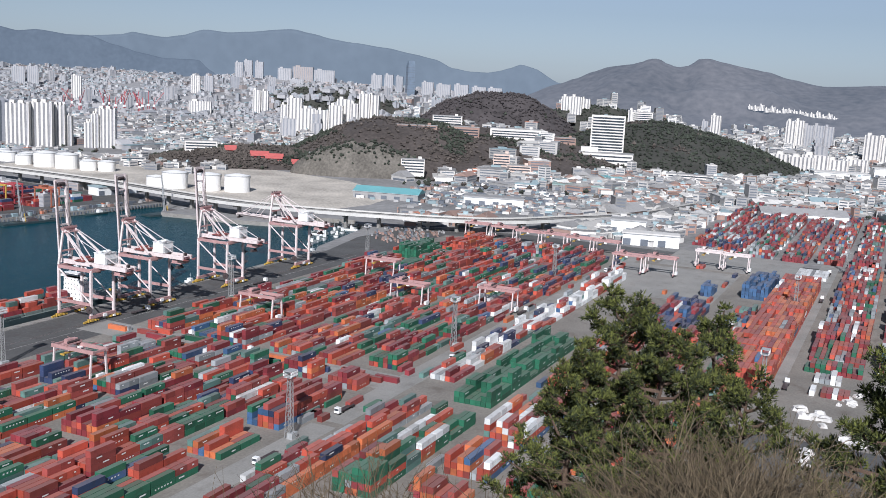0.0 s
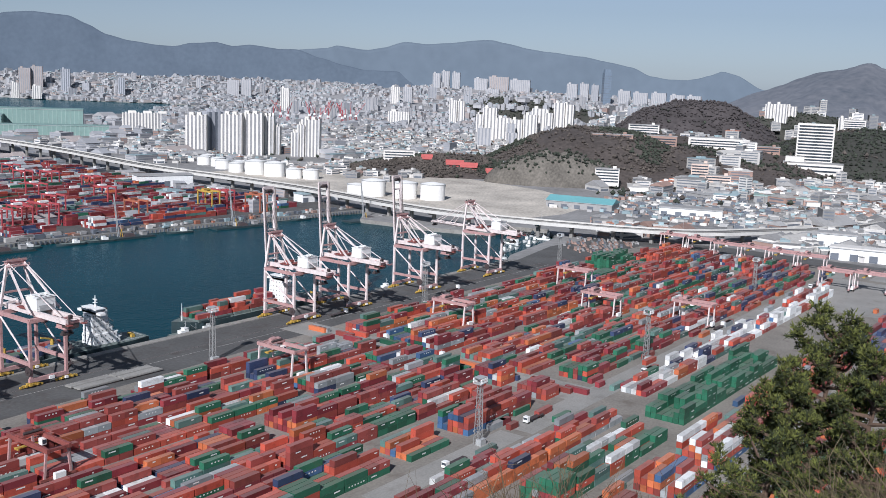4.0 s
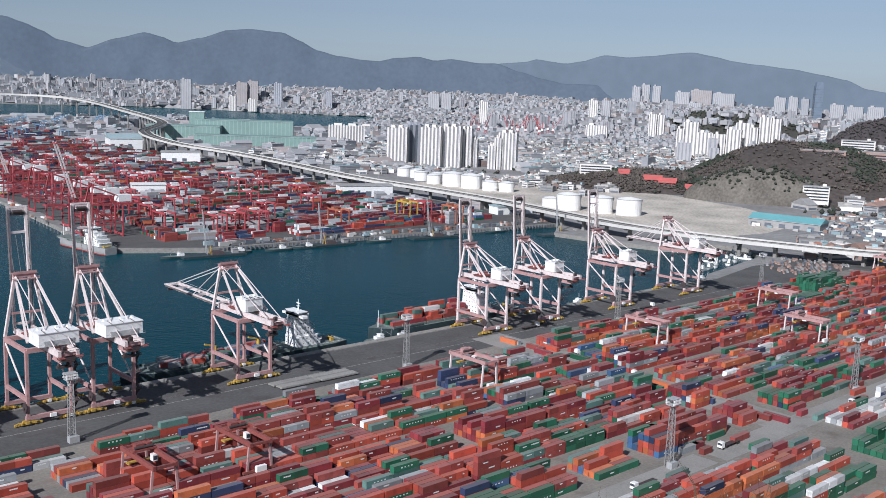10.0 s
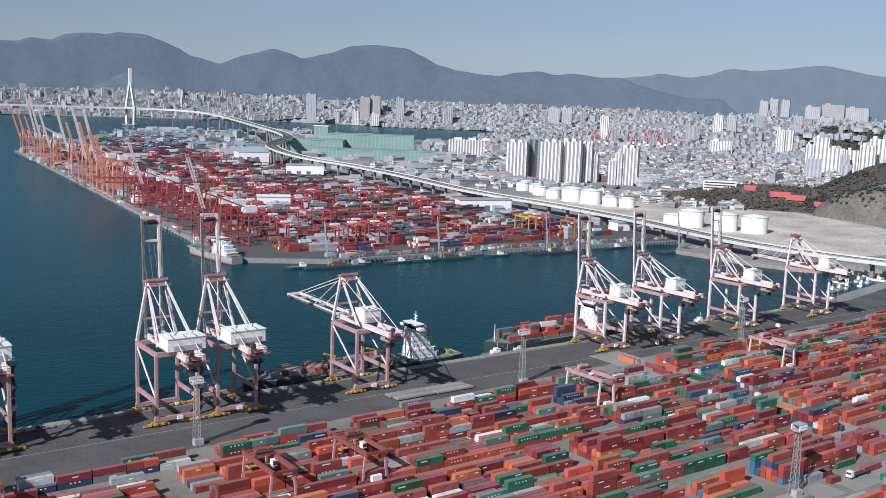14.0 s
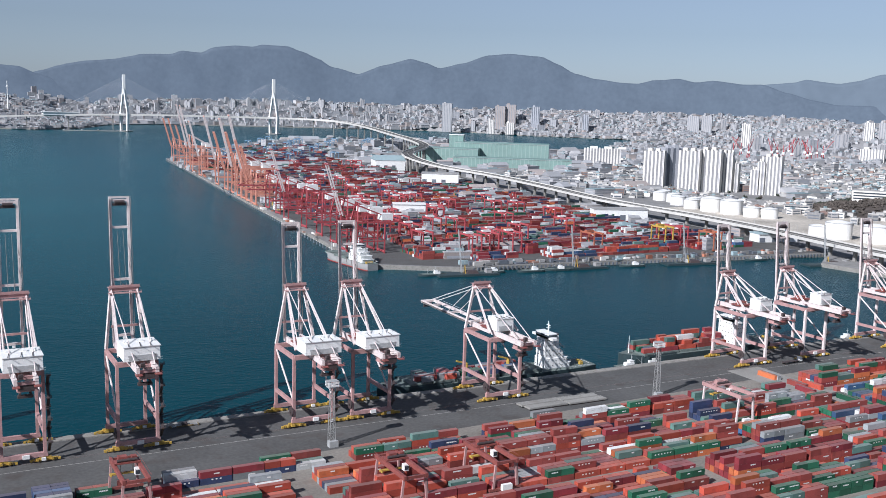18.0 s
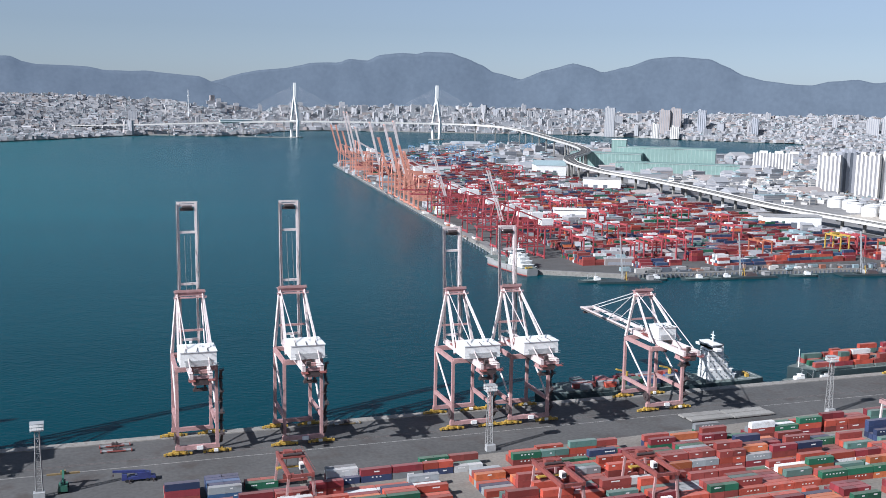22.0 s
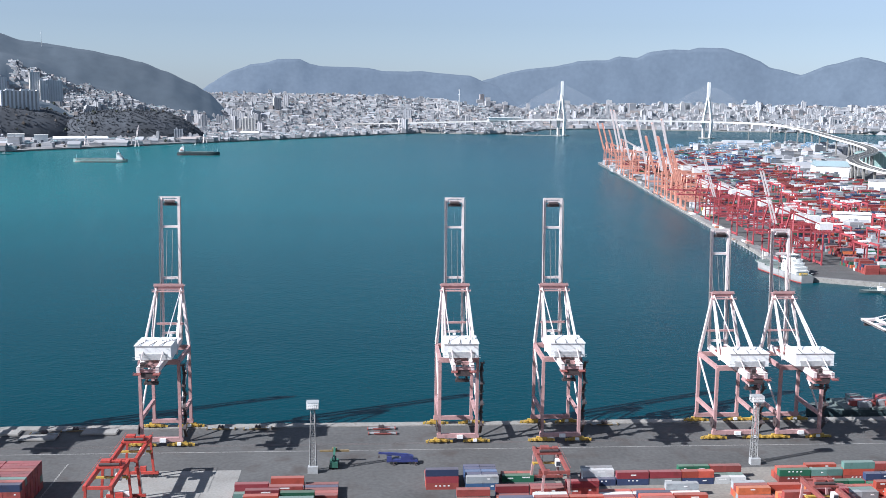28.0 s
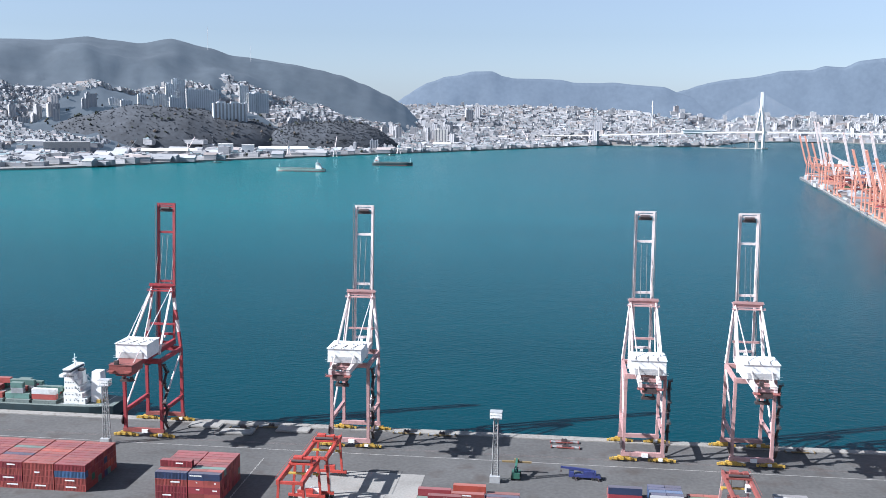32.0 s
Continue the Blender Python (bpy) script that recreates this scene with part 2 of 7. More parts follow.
def water_material():
    m = bpy.data.materials.new("harbour_water")
    m.use_nodes = True
    n, ln = m.node_tree.nodes, m.node_tree.links
    b = n["Principled BSDF"]
    b.inputs["Roughness"].default_value, b.inputs["IOR"].default_value = 0.25, 1.33
    b.inputs["Specular IOR Level"].default_value = 0.06
    geo = n.new("ShaderNodeNewGeometry")
    big = n.new("ShaderNodeTexNoise")
    big.inputs["Scale"].default_value, big.inputs["Detail"].default_value = 0.0022, 3
    stretch = n.new("ShaderNodeVectorMath")
    stretch.operation = "MULTIPLY"
    stretch.inputs[1].default_value = (0.5, 1.6, 1)
    ln.new(geo.outputs["Position"], stretch.inputs[0])
    ln.new(stretch.outputs[0], big.inputs["Vector"])
    mix = n.new("ShaderNodeMix")
    mix.data_type = "RGBA"
    mix.inputs["A"].default_value, mix.inputs["B"].default_value = (0.001, 0.036, 0.054, 1), (0.002, 0.076, 0.100, 1)
    ln.new(big.outputs[0], mix.inputs["Factor"])
    # greener, paler water towards the harbour's mouth
    sep, mouthward, blend = n.new("ShaderNodeSeparateXYZ"), n.new("ShaderNodeMapRange"), n.new("ShaderNodeMix")
    ln.new(geo.outputs["Position"], sep.inputs[0])
    mouthward.inputs["From Min"].default_value, mouthward.inputs["From Max"].default_value = 350, -500
    mouthward.inputs["To Max"].default_value = 0.9
    ln.new(sep.outputs["X"], mouthward.inputs["Value"])
    blend.data_type = "RGBA"
    off = n.new("ShaderNodeMapRange")
    off.inputs["From Min"].default_value, off.inputs["From Max"].default_value = 450, 1500
    ln.new(sep.outputs["Y"], off.inputs["Value"])
    both = n.new("ShaderNodeMath")
    both.operation = "MULTIPLY"
    ln.new(mouthward.outputs[0], both.inputs[0])
    ln.new(off.outputs[0], both.inputs[1])
    ln.new(both.outputs[0], blend.inputs["Factor"])
    ln.new(mix.outputs["Result"], blend.inputs["A"])
    blend.inputs["B"].default_value = (0.008, 0.115, 0.125, 1)
    # darker along the near quay
    quay_tone, shade = n.new("ShaderNodeMapRange"), n.new("ShaderNodeVectorMath")
    quay_tone.inputs["From Min"].default_value, quay_tone.inputs["From Max"].default_value = 430, 1300
    quay_tone.inputs["To Min"].default_value, quay_tone.inputs["To Max"].default_value = 0.62, 1.05
    ln.new(sep.outputs["Y"], quay_tone.inputs["Value"])
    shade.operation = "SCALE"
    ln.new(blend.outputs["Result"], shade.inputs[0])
    ln.new(quay_tone.outputs[0], shade.inputs["Scale"])
    ln.new(shade.outputs[0], b.inputs["Base Color"])
    bump = n.new("ShaderNodeBump")
    bump.inputs["Strength"].default_value, bump.inputs["Distance"].default_value = 0.5, 0.6
    w1, w2 = n.new("ShaderNodeTexNoise"), n.new("ShaderNodeTexNoise")
    for w, s in ((w1, 0.35), (w2, 0.06)):
        w.inputs["Scale"].default_value, w.inputs["Detail"].default_value = s, 4
        ln.new(geo.outputs["Position"], w.inputs["Vector"])
    add = n.new("ShaderNodeMath")
    ln.new(w1.outputs[0], add.inputs[0])
    ln.new(w2.outputs[0], add.inputs[1])
    ln.new(add.outputs[0], bump.inputs["Height"])
    ln.new(bump.outputs[0], b.inputs["Normal"])
    return m


WATER = water_material()

# ---- mesh tools ----
CUBE_F = [(0, 3, 2, 1), (4, 5, 6, 7), (0, 1, 5, 4), (1, 2, 6, 5), (2, 3, 7, 6), (3, 0, 4, 7)]


class Shape:
    """Collects pieces of one mesh; each face keeps the index of its material."""

    def __init__(self):
        self.v, self.f, self.m = [], [], []

    def add(self, verts, faces, mi=0):
        k = len(self.v)
        self.v.extend(verts)
        self.f.extend([tuple(i + k for i in f) for f in faces])
        self.m.extend([mi] * len(faces))
        return self

    def box(self, x, y, z, sx, sy, sz, mi=0, turn=0.0, taper=1.0):
        """A box that stands on (x, y, z), turned about z; taper narrows its top."""
        hx, hy = sx / 2, sy / 2
        c, s = math.cos(turn), math.sin(turn)
        pts = []
        for zz, k in ((0, 1.0), (sz, taper)):
            for px, py in ((-hx, -hy), (hx, -hy), (hx, hy), (-hx, hy)):
                pts.append((x + (px * c - py * s) * k, y + (px * s + py * c) * k, z + zz))
        return self.add(pts, CUBE_F, mi)

    def beam(self, a, b, w, h=None, mi=0):
        """A square-edged bar from a to b."""
        a, b = Vector(a), Vector(b)
        h = h or w
        d = (b - a).normalized()
        side = d.cross(Vector((0, 0, 1)))
        side = Vector((1, 0, 0)) if side.length < 1e-3 else side.normalized()
        up = side.cross(d).normalized()
        pts = []
        for p in (a, b):
            for i, j in ((-1, -1), (1, -1), (1, 1), (-1, 1)):
                pts.append(tuple(p + side * (i * w / 2) + up * (j * h / 2)))
        return self.add(pts, CUBE_F, mi)

    def tube(self, a, b, r, r2=None, n=8, mi=0):
        a, b = Vector(a), Vector(b)
        r2 = r if r2 is None else r2
        d = (b - a).normalized()
        side = d.cross(Vector((0, 0, 1)))
        side = Vector((1, 0, 0)) if side.length < 1e-3 else side.normalized()
        up = side.cross(d)
        pts = []
        for p, rr in ((a, r), (b, r2)):
            for i in range(n):
                t = 2 * math.pi * i / n
                pts.append(tuple(p + side * (math.cos(t) * rr) + up * (math.sin(t) * rr)))
        faces = [(i, (i + 1) % n, n + (i + 1) % n, n + i) for i in range(n)]
        faces += [tuple(range(n - 1, -1, -1)), tuple(range(n, 2 * n))]
        return self.add(pts, faces, mi)

    def prism(self, outline, z0, z1, mi=0, top=None):
        """A flat outline (counter-clockwise) raised from z0 to z1."""
        n = len(outline)
        pts = [(x, y, z0) for x, y in outline] + [(x, y, z1) for x, y in outline]
        self.add(pts, [(i, (i + 1) % n, n + (i + 1) % n, n + i) for i in range(n)], mi)
        k = len(self.v)
        self.v.extend([(x, y, z1) for x, y in outline])
        self.f.append(tuple(range(k, k + n)))
        self.m.append(mi if top is None else top)
        return self

    def gable(self, x, y, z, sx, sy, rise, mi=0, turn=0.0):
        c, s = math.cos(turn), math.sin(turn)
        hx, hy = sx / 2, sy / 2
        raw = [(-hx, -hy, 0), (hx, -hy, 0), (hx, hy, 0), (-hx, hy, 0), (-hx, 0, rise), (hx, 0, rise)]
        pts = [(x + a * c - b * s, y + a * s + b * c, z + h) for a, b, h in raw]
        return self.add(pts, [(0, 1, 5, 4), (2, 3, 4, 5), (1, 2, 5), (3, 0, 4), (0, 3, 2, 1)], mi)

    def mesh(self, name, mats):
        me = bpy.data.meshes.new(name)
        me.from_pydata(self.v, [], self.f)
        for m in mats if isinstance(mats, (list, tuple)) else [mats]:
            me.materials.append(m)
        me.polygons.foreach_set("material_index", self.m)
        me.update()
        return me


def part(name, shape, mats, parent, label=""):
    """One mesh object under a thing or a part."""
    ob = new(name, shape if isinstance(shape, bpy.types.Mesh) else shape.mesh(name, mats))
    ob.parent = parent
    return tagged(ob, label)


def thing(name, label, category, group="", at=None, kind=""):
    """The empty at a thing's base, under which its parts hang."""
    ob = new(name)
    ob.empty_display_size = 1
    if at is not None:
        ob.matrix_basis = at
    return tagged(ob, label, category, group, kind)


def solid(name, shape, mats, label, category="", group="", kind="", smooth=False):
    """A thing that is one mesh."""
    ob = new(name, shape.mesh(name, mats))
    if smooth:
        ob.data.polygons.foreach_set("use_smooth", [True] * len(ob.data.polygons))
    return tagged(ob, label, category, group, kind)


def inside(x, y, outline):
    hit = False
    for (x0, y0), (x1, y1) in zip(outline, outline[1:] + outline[:1]):
        if (y0 > y) != (y1 > y) and x < (x1 - x0) * (y - y0) / (y1 - y0) + x0:
            hit = not hit
    return hit


def curve_through(points, step):
    """Points every step or so along a smooth line through the given ones."""
    pts = [Vector(p) for p in points]
    pts = [pts[0] * 2 - pts[1]] + pts + [pts[-1] * 2 - pts[-2]]
    out = []
    for a, b, c, d in zip(pts, pts[1:], pts[2:], pts[3:]):
        n = max(1, int((c - b).length / step))
        for i in range(n):
            t = i / n
            out.append(0.5 * (2 * b + (c - a) * t + (2 * a - 5 * b + 4 * c - d) * t * t + (3 * b - a - 3 * c + d) * t ** 3))
    return out + [pts[-2]]


def polar(az, r, z=0.0):
    """A place by its bearing from the hill, degrees from the seaward way to the right, and its distance."""
    return Vector((r * math.sin(radians(az)), r * math.cos(radians(az)), z))

# ---- ground, water, hills ----
SHORE = [(-1500, 434.5), (690, 434.5), (715, 446), (769, 456), (831, 468), (868, 500), (857, 538), (817, 528), (798, 546), (787, 582), (780, 640), (776, 668), (823, 702), (838, 712), (611, 744), (432, 756), (349, 802),
         (372, 940), (405, 1264), (445, 1635), (505, 2220), (700, 2560), (880, 2900), (1052, 3124), (1276, 3264), (1674, 3173), (1796, 2647), (2000, 2640),
         (2107, 2700), (2250, 2900), (2450, 3000), (2600, 2960), (2693, 3009), (2700, 3430), (2400, 3750), (2362, 3960), (2215, 4170), (1928, 4330), (1026, 4627), (760, 4450), (580, 4000), (429, 3870), (180, 3960), (60, 3790), (-150, 3500),
         (-403, 3170), (-541, 2990), (-745, 2715), (-925, 2465), (-1118, 2120), (-1212, 2040), (-3000, 1500), (-4700, 1500)]
SHORE += [(4994 * math.sin(radians(a)), 4994 * math.cos(radians(a))) for a in range(-70, 125, 3)] + [(-1500, -3500)]
LAND = SHORE[::-1]
ground_shape = Shape().prism(LAND, -9.0, 0.0, 0, 1)
ground = solid("ground", ground_shape, [QUAY, TOWN], "pale mottled town and harbour ground edged by quays", "ground", kind="structure")

sea = Shape()
ring = [(4990 * math.cos(2 * math.pi * i / 96), 4990 * math.sin(2 * math.pi * i / 96), -4.0) for i in range(96)]
sea.add(ring, [tuple(range(96))])
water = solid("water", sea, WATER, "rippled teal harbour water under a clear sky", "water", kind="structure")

# Hills: middle, half-lengths, turn, height
HILLS = [
    ("hill_rocky", tuple(polar(62.6, 1650))[:2], (215, 190), -62.6, 78, BARE_HILL, "long wooded hill with bare scrub above the port"),
    ("hill_quarry", tuple(polar(60.2, 1462))[:2], (100, 46), -60.2, 46, ROCK, "grey quarried rock face at the foot of a wooded hill"),
    ("hill_shoulder", tuple(polar(54.0, 1570))[:2], (165, 90), -54, 27, BARE_HILL, "low wooded shoulder below coral-roofed halls"),
    ("hill_campus", (1625, 715), (330, 330), 0, 64, BARE_HILL, "wooded hill with scattered campus buildings"),
    ("hill_dome", tuple(polar(67.8, 2350))[:2], (215, 230), 20, 122, DOME_HILL, "rounded dark wooded hill behind the campus"),
    ("hill_office", tuple(polar(76.8, 1960))[:2], (285, 340), -76.8, 76, WOOD_LAND, "long dark wooded ridge behind an office slab"),
    ("hill_park", tuple(polar(58.6, 3250))[:2], (330, 60), -58, 95, WOOD_LAND, "long low wooded rise behind apartment blocks"),
    ("hill_saddle", tuple(polar(73.8, 2760))[:2], (330, 130), -74, 88, WOOD_LAND, "low dark saddle with apartment blocks on it"),
    ("hill_shore", tuple(polar(-22.3, 3290))[:2], (430, 230), 21.0, 130, FAR_WOOD, "dark wooded bluff above the far shipyards"),
    ("hill_shore_small", tuple(polar(-13.4, 3240))[:2], (240, 130), 14, 92, FAR_WOOD, "low wooded bluff above the far quay"),
]


def hill_height(h, x, y):
    _, (cx, cy), (a, b), turn, top, _, _ = h
    t = radians(turn)
    dx, dy = x - cx, y - cy
    u, v = (dx * math.cos(t) + dy * math.sin(t)) / a, (-dx * math.sin(t) + dy * math.cos(t)) / b
    d = u * u + v * v
    if d >= 1.25:
        return -3.0
    rough = noise.fractal(Vector((x * 0.006, y * 0.006, top)), 1.0, 2.0, 4)
    if "quarry" in h[0]:
        rough = rough * 0.6 + 0.35 * noise.fractal(Vector((x * 0.035, y * 0.035, 3.0)), 1.0, 2.0, 4)
    return top * (max(0.0, 1 - d) ** (0.72 if "shore" in h[0] else 0.55 if "quarry" in h[0] else 1.1)) * (1 + (0.55 if "quarry" in h[0] else 0.16) * rough) - (3.0 if d > 1 else 0.0)


# Ridges: foot, crest and the crest's bearings and angles over the eye
RIDGES = [
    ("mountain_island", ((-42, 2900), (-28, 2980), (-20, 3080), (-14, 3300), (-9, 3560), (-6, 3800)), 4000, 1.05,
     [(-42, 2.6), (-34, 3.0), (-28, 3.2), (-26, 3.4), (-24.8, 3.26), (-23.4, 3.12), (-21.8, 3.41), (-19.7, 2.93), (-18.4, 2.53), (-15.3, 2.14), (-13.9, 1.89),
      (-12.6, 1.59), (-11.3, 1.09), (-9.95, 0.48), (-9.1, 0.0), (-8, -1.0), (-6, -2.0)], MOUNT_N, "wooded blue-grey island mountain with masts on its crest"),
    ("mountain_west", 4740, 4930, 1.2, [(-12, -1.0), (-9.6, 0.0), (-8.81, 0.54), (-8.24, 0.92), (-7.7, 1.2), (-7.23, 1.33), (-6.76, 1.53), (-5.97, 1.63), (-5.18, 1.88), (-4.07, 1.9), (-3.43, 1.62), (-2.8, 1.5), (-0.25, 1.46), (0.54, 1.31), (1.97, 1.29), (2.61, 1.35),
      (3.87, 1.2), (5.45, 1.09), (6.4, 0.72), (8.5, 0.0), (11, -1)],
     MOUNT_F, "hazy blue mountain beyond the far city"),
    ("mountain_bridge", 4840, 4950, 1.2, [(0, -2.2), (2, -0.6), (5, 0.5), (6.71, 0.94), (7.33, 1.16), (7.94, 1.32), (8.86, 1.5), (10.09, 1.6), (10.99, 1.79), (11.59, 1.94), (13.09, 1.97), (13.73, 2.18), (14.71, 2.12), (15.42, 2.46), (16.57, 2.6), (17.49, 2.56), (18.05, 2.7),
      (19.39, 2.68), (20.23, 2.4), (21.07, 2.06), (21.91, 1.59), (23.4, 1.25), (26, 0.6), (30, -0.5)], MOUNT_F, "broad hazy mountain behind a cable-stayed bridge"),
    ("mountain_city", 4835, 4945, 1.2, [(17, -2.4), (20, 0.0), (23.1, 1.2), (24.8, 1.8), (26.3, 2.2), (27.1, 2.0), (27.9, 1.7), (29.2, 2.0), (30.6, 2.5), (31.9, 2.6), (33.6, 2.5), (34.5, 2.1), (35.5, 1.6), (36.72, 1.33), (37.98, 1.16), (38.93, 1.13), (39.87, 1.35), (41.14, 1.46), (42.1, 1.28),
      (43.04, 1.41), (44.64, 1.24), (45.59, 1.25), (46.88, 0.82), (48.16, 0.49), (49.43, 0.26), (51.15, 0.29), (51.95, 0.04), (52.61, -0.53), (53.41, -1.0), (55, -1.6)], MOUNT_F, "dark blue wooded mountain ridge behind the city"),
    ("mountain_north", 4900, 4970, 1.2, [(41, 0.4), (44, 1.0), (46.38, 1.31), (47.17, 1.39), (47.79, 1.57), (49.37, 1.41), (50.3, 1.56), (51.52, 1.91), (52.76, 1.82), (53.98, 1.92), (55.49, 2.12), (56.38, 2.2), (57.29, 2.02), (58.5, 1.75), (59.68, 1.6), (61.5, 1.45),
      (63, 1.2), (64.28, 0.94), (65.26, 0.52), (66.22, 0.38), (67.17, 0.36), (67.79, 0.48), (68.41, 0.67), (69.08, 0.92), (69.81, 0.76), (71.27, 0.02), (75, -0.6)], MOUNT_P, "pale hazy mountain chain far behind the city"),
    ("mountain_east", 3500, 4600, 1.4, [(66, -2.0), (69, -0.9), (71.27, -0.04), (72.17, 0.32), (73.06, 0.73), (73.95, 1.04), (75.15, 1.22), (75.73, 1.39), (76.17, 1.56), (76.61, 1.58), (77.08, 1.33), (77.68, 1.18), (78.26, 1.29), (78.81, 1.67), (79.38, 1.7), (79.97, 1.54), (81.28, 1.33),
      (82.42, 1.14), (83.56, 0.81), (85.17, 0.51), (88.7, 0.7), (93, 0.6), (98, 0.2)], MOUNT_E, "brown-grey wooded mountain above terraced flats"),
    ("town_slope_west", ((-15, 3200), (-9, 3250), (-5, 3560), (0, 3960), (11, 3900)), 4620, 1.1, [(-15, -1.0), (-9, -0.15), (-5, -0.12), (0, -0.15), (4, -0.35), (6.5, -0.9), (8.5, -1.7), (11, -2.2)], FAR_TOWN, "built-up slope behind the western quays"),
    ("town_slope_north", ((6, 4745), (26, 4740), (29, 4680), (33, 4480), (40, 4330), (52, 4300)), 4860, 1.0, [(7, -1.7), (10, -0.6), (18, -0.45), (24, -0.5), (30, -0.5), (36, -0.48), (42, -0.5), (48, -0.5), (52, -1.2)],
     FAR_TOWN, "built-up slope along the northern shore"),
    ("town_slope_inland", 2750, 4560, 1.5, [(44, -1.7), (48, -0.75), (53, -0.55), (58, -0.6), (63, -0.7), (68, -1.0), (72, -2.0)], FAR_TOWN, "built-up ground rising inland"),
]


def crest(knots, az):
    """The crest's angle at a bearing, in a smooth line through the knots."""
    if az <= knots[0][0] or az >= knots[-1][0]:
        return knots[0][1] if az <= knots[0][0] else knots[-1][1]
    for i in range(len(knots) - 1):
        if knots[i][0] <= az <= knots[i + 1][0]:
            t = (az - knots[i][0]) / (knots[i + 1][0] - knots[i][0])
            t = t * 0.5 + 0.5 * t * t * (3 - 2 * t)
            return knots[i][1] + (knots[i + 1][1] - knots[i][1]) * t


def foot_at(foot, az):
    """A ridge's foot, the same all along or by bearing."""
    return foot if isinstance(foot, int) else crest(foot, az)


def ridge_height(rd, az, r):
    _, foot, top, power, knots, _, _ = rd
    foot = foot_at(foot, az)
    if az < knots[0][0] or az > knots[-1][0] or r < foot:
        return -3.0
    z = EYE + top * math.tan(radians(crest(knots, az)))
    wob = noise.fractal(Vector((az * 0.12, r * 0.003, top * 0.01)), 1.0, 2.0, 4)
    px = polar(az, r)
    fold = noise.fractal(Vector((px.x * 0.004, px.y * 0.004, top * 0.02)), 1.0, 2.0, 5)
    u = (r - foot) / (top - foot)
    if u <= 1:
        body = u ** power
        return z * (body + 0.12 * (wob + fold * 1.3) * math.sin(math.pi * u)) + 4.0 * fold * u
    return z * max(0.0, 1 - (u - 1) * 1.2) + 3.0 * fold


def terrain(x, y):
    """The ground's height at a place on the land."""
    z = 0.0
    for h in HILLS:
        if abs(x - h[1][0]) < 620 and abs(y - h[1][1]) < 620:
            z = max(z, hill_height(h, x, y))
    az, r = math.degrees(math.atan2(x, y)), math.hypot(x, y)
    for rd in RIDGES:
        z = max(z, ridge_height(rd, az, r))
    return z


for h in HILLS:
    name, (cx, cy), (a, b), turn, top, mat, label = h
    n, s = (90 if mat is ROCK else 46), Shape()
    t = radians(turn)
    pts = []
    for j in range(n + 1):
        for i in range(n + 1):
            u, v = (2 * i / n - 1) * a * 1.05, (2 * j / n - 1) * b * 1.05
            x, y = cx + u * math.cos(t) - v * math.sin(t), cy + u * math.sin(t) + v * math.cos(t)
            pts.append((x, y, hill_height(h, x, y)))
    s.add(pts, [(j * (n + 1) + i, j * (n + 1) + i + 1, (j + 1) * (n + 1) + i + 1, (j + 1) * (n + 1) + i) for j in range(n) for i in range(n)])
    solid(name, s, mat, label, "hill", kind="structure", smooth=True)

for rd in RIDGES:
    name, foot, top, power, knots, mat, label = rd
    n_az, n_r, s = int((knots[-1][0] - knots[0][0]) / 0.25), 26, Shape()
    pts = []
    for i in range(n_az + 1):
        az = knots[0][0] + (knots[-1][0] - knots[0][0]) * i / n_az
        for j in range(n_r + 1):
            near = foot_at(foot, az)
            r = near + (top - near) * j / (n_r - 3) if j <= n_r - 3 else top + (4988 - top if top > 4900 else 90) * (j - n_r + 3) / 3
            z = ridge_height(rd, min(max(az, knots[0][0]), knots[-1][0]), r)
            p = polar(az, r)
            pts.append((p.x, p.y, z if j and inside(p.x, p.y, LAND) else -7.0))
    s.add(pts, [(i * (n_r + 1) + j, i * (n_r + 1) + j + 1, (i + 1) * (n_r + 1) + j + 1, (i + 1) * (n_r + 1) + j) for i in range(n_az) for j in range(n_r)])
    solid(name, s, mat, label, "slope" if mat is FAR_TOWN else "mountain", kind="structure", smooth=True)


def slope(x, y):
    """The height of the hill on which the camera stands."""
    r = math.hypot(x, y)
    lump = noise.fractal(Vector((x * 0.05, y * 0.05, 4.0)), 1.0, 2.0, 4)
    return max(-2.0, 144.35 - 0.53 * r - 0.00016 * r * r + lump * 0.05 * min(r, 40))


s, pts, n_a, n_r = Shape(), [], 90, 40
for i in range(n_a):
    az = 360 * i / n_a
    for j in range(n_r + 1):
        p = polar(az, 262 * (j / n_r) ** 1.6)
        pts.append((p.x, p.y, slope(p.x, p.y)))
s.add(pts, [(i * (n_r + 1) + j, i * (n_r + 1) + j + 1, (i + 1) % n_a * (n_r + 1) + j + 1, (i + 1) % n_a * (n_r + 1) + j) for i in range(n_a) for j in range(n_r)])
solid("hillside", s, GRASS, "steep dry grass and scrub hillside in the foreground", "hillside", kind="structure", smooth=True)

# Paving of the near terminal, laid on the ground
paving = Shape().prism([(-1490, -900), (905, -900), (905, 330), (860, 440), (780, 445), (700, 429), (-1490, 429)], 0.0, 0.05)
solid("terminal_paving", paving, ASPHALT, "worn grey asphalt of the container terminal", "paving", kind="structure")
yard_slab = Shape().prism([(70, 100), (870, 100), (870, 330), (845, 388), (470, 388), (150, 374), (70, 368)], 0.05, 0.066).prism([(280, 58), (870, 58), (870, 99.9), (280, 99.9)], 0.05, 0.066).prism([(440, -150), (900, -150), (900, 57.9), (440, 57.9)], 0.05, 0.066)
solid("yard_slab", yard_slab, YARD, "worn brownish concrete under the container stacks", "paving", kind="structure")
cope = Shape().box(-405, 431.8, 0.0, 2190, 5.0, 0.35)
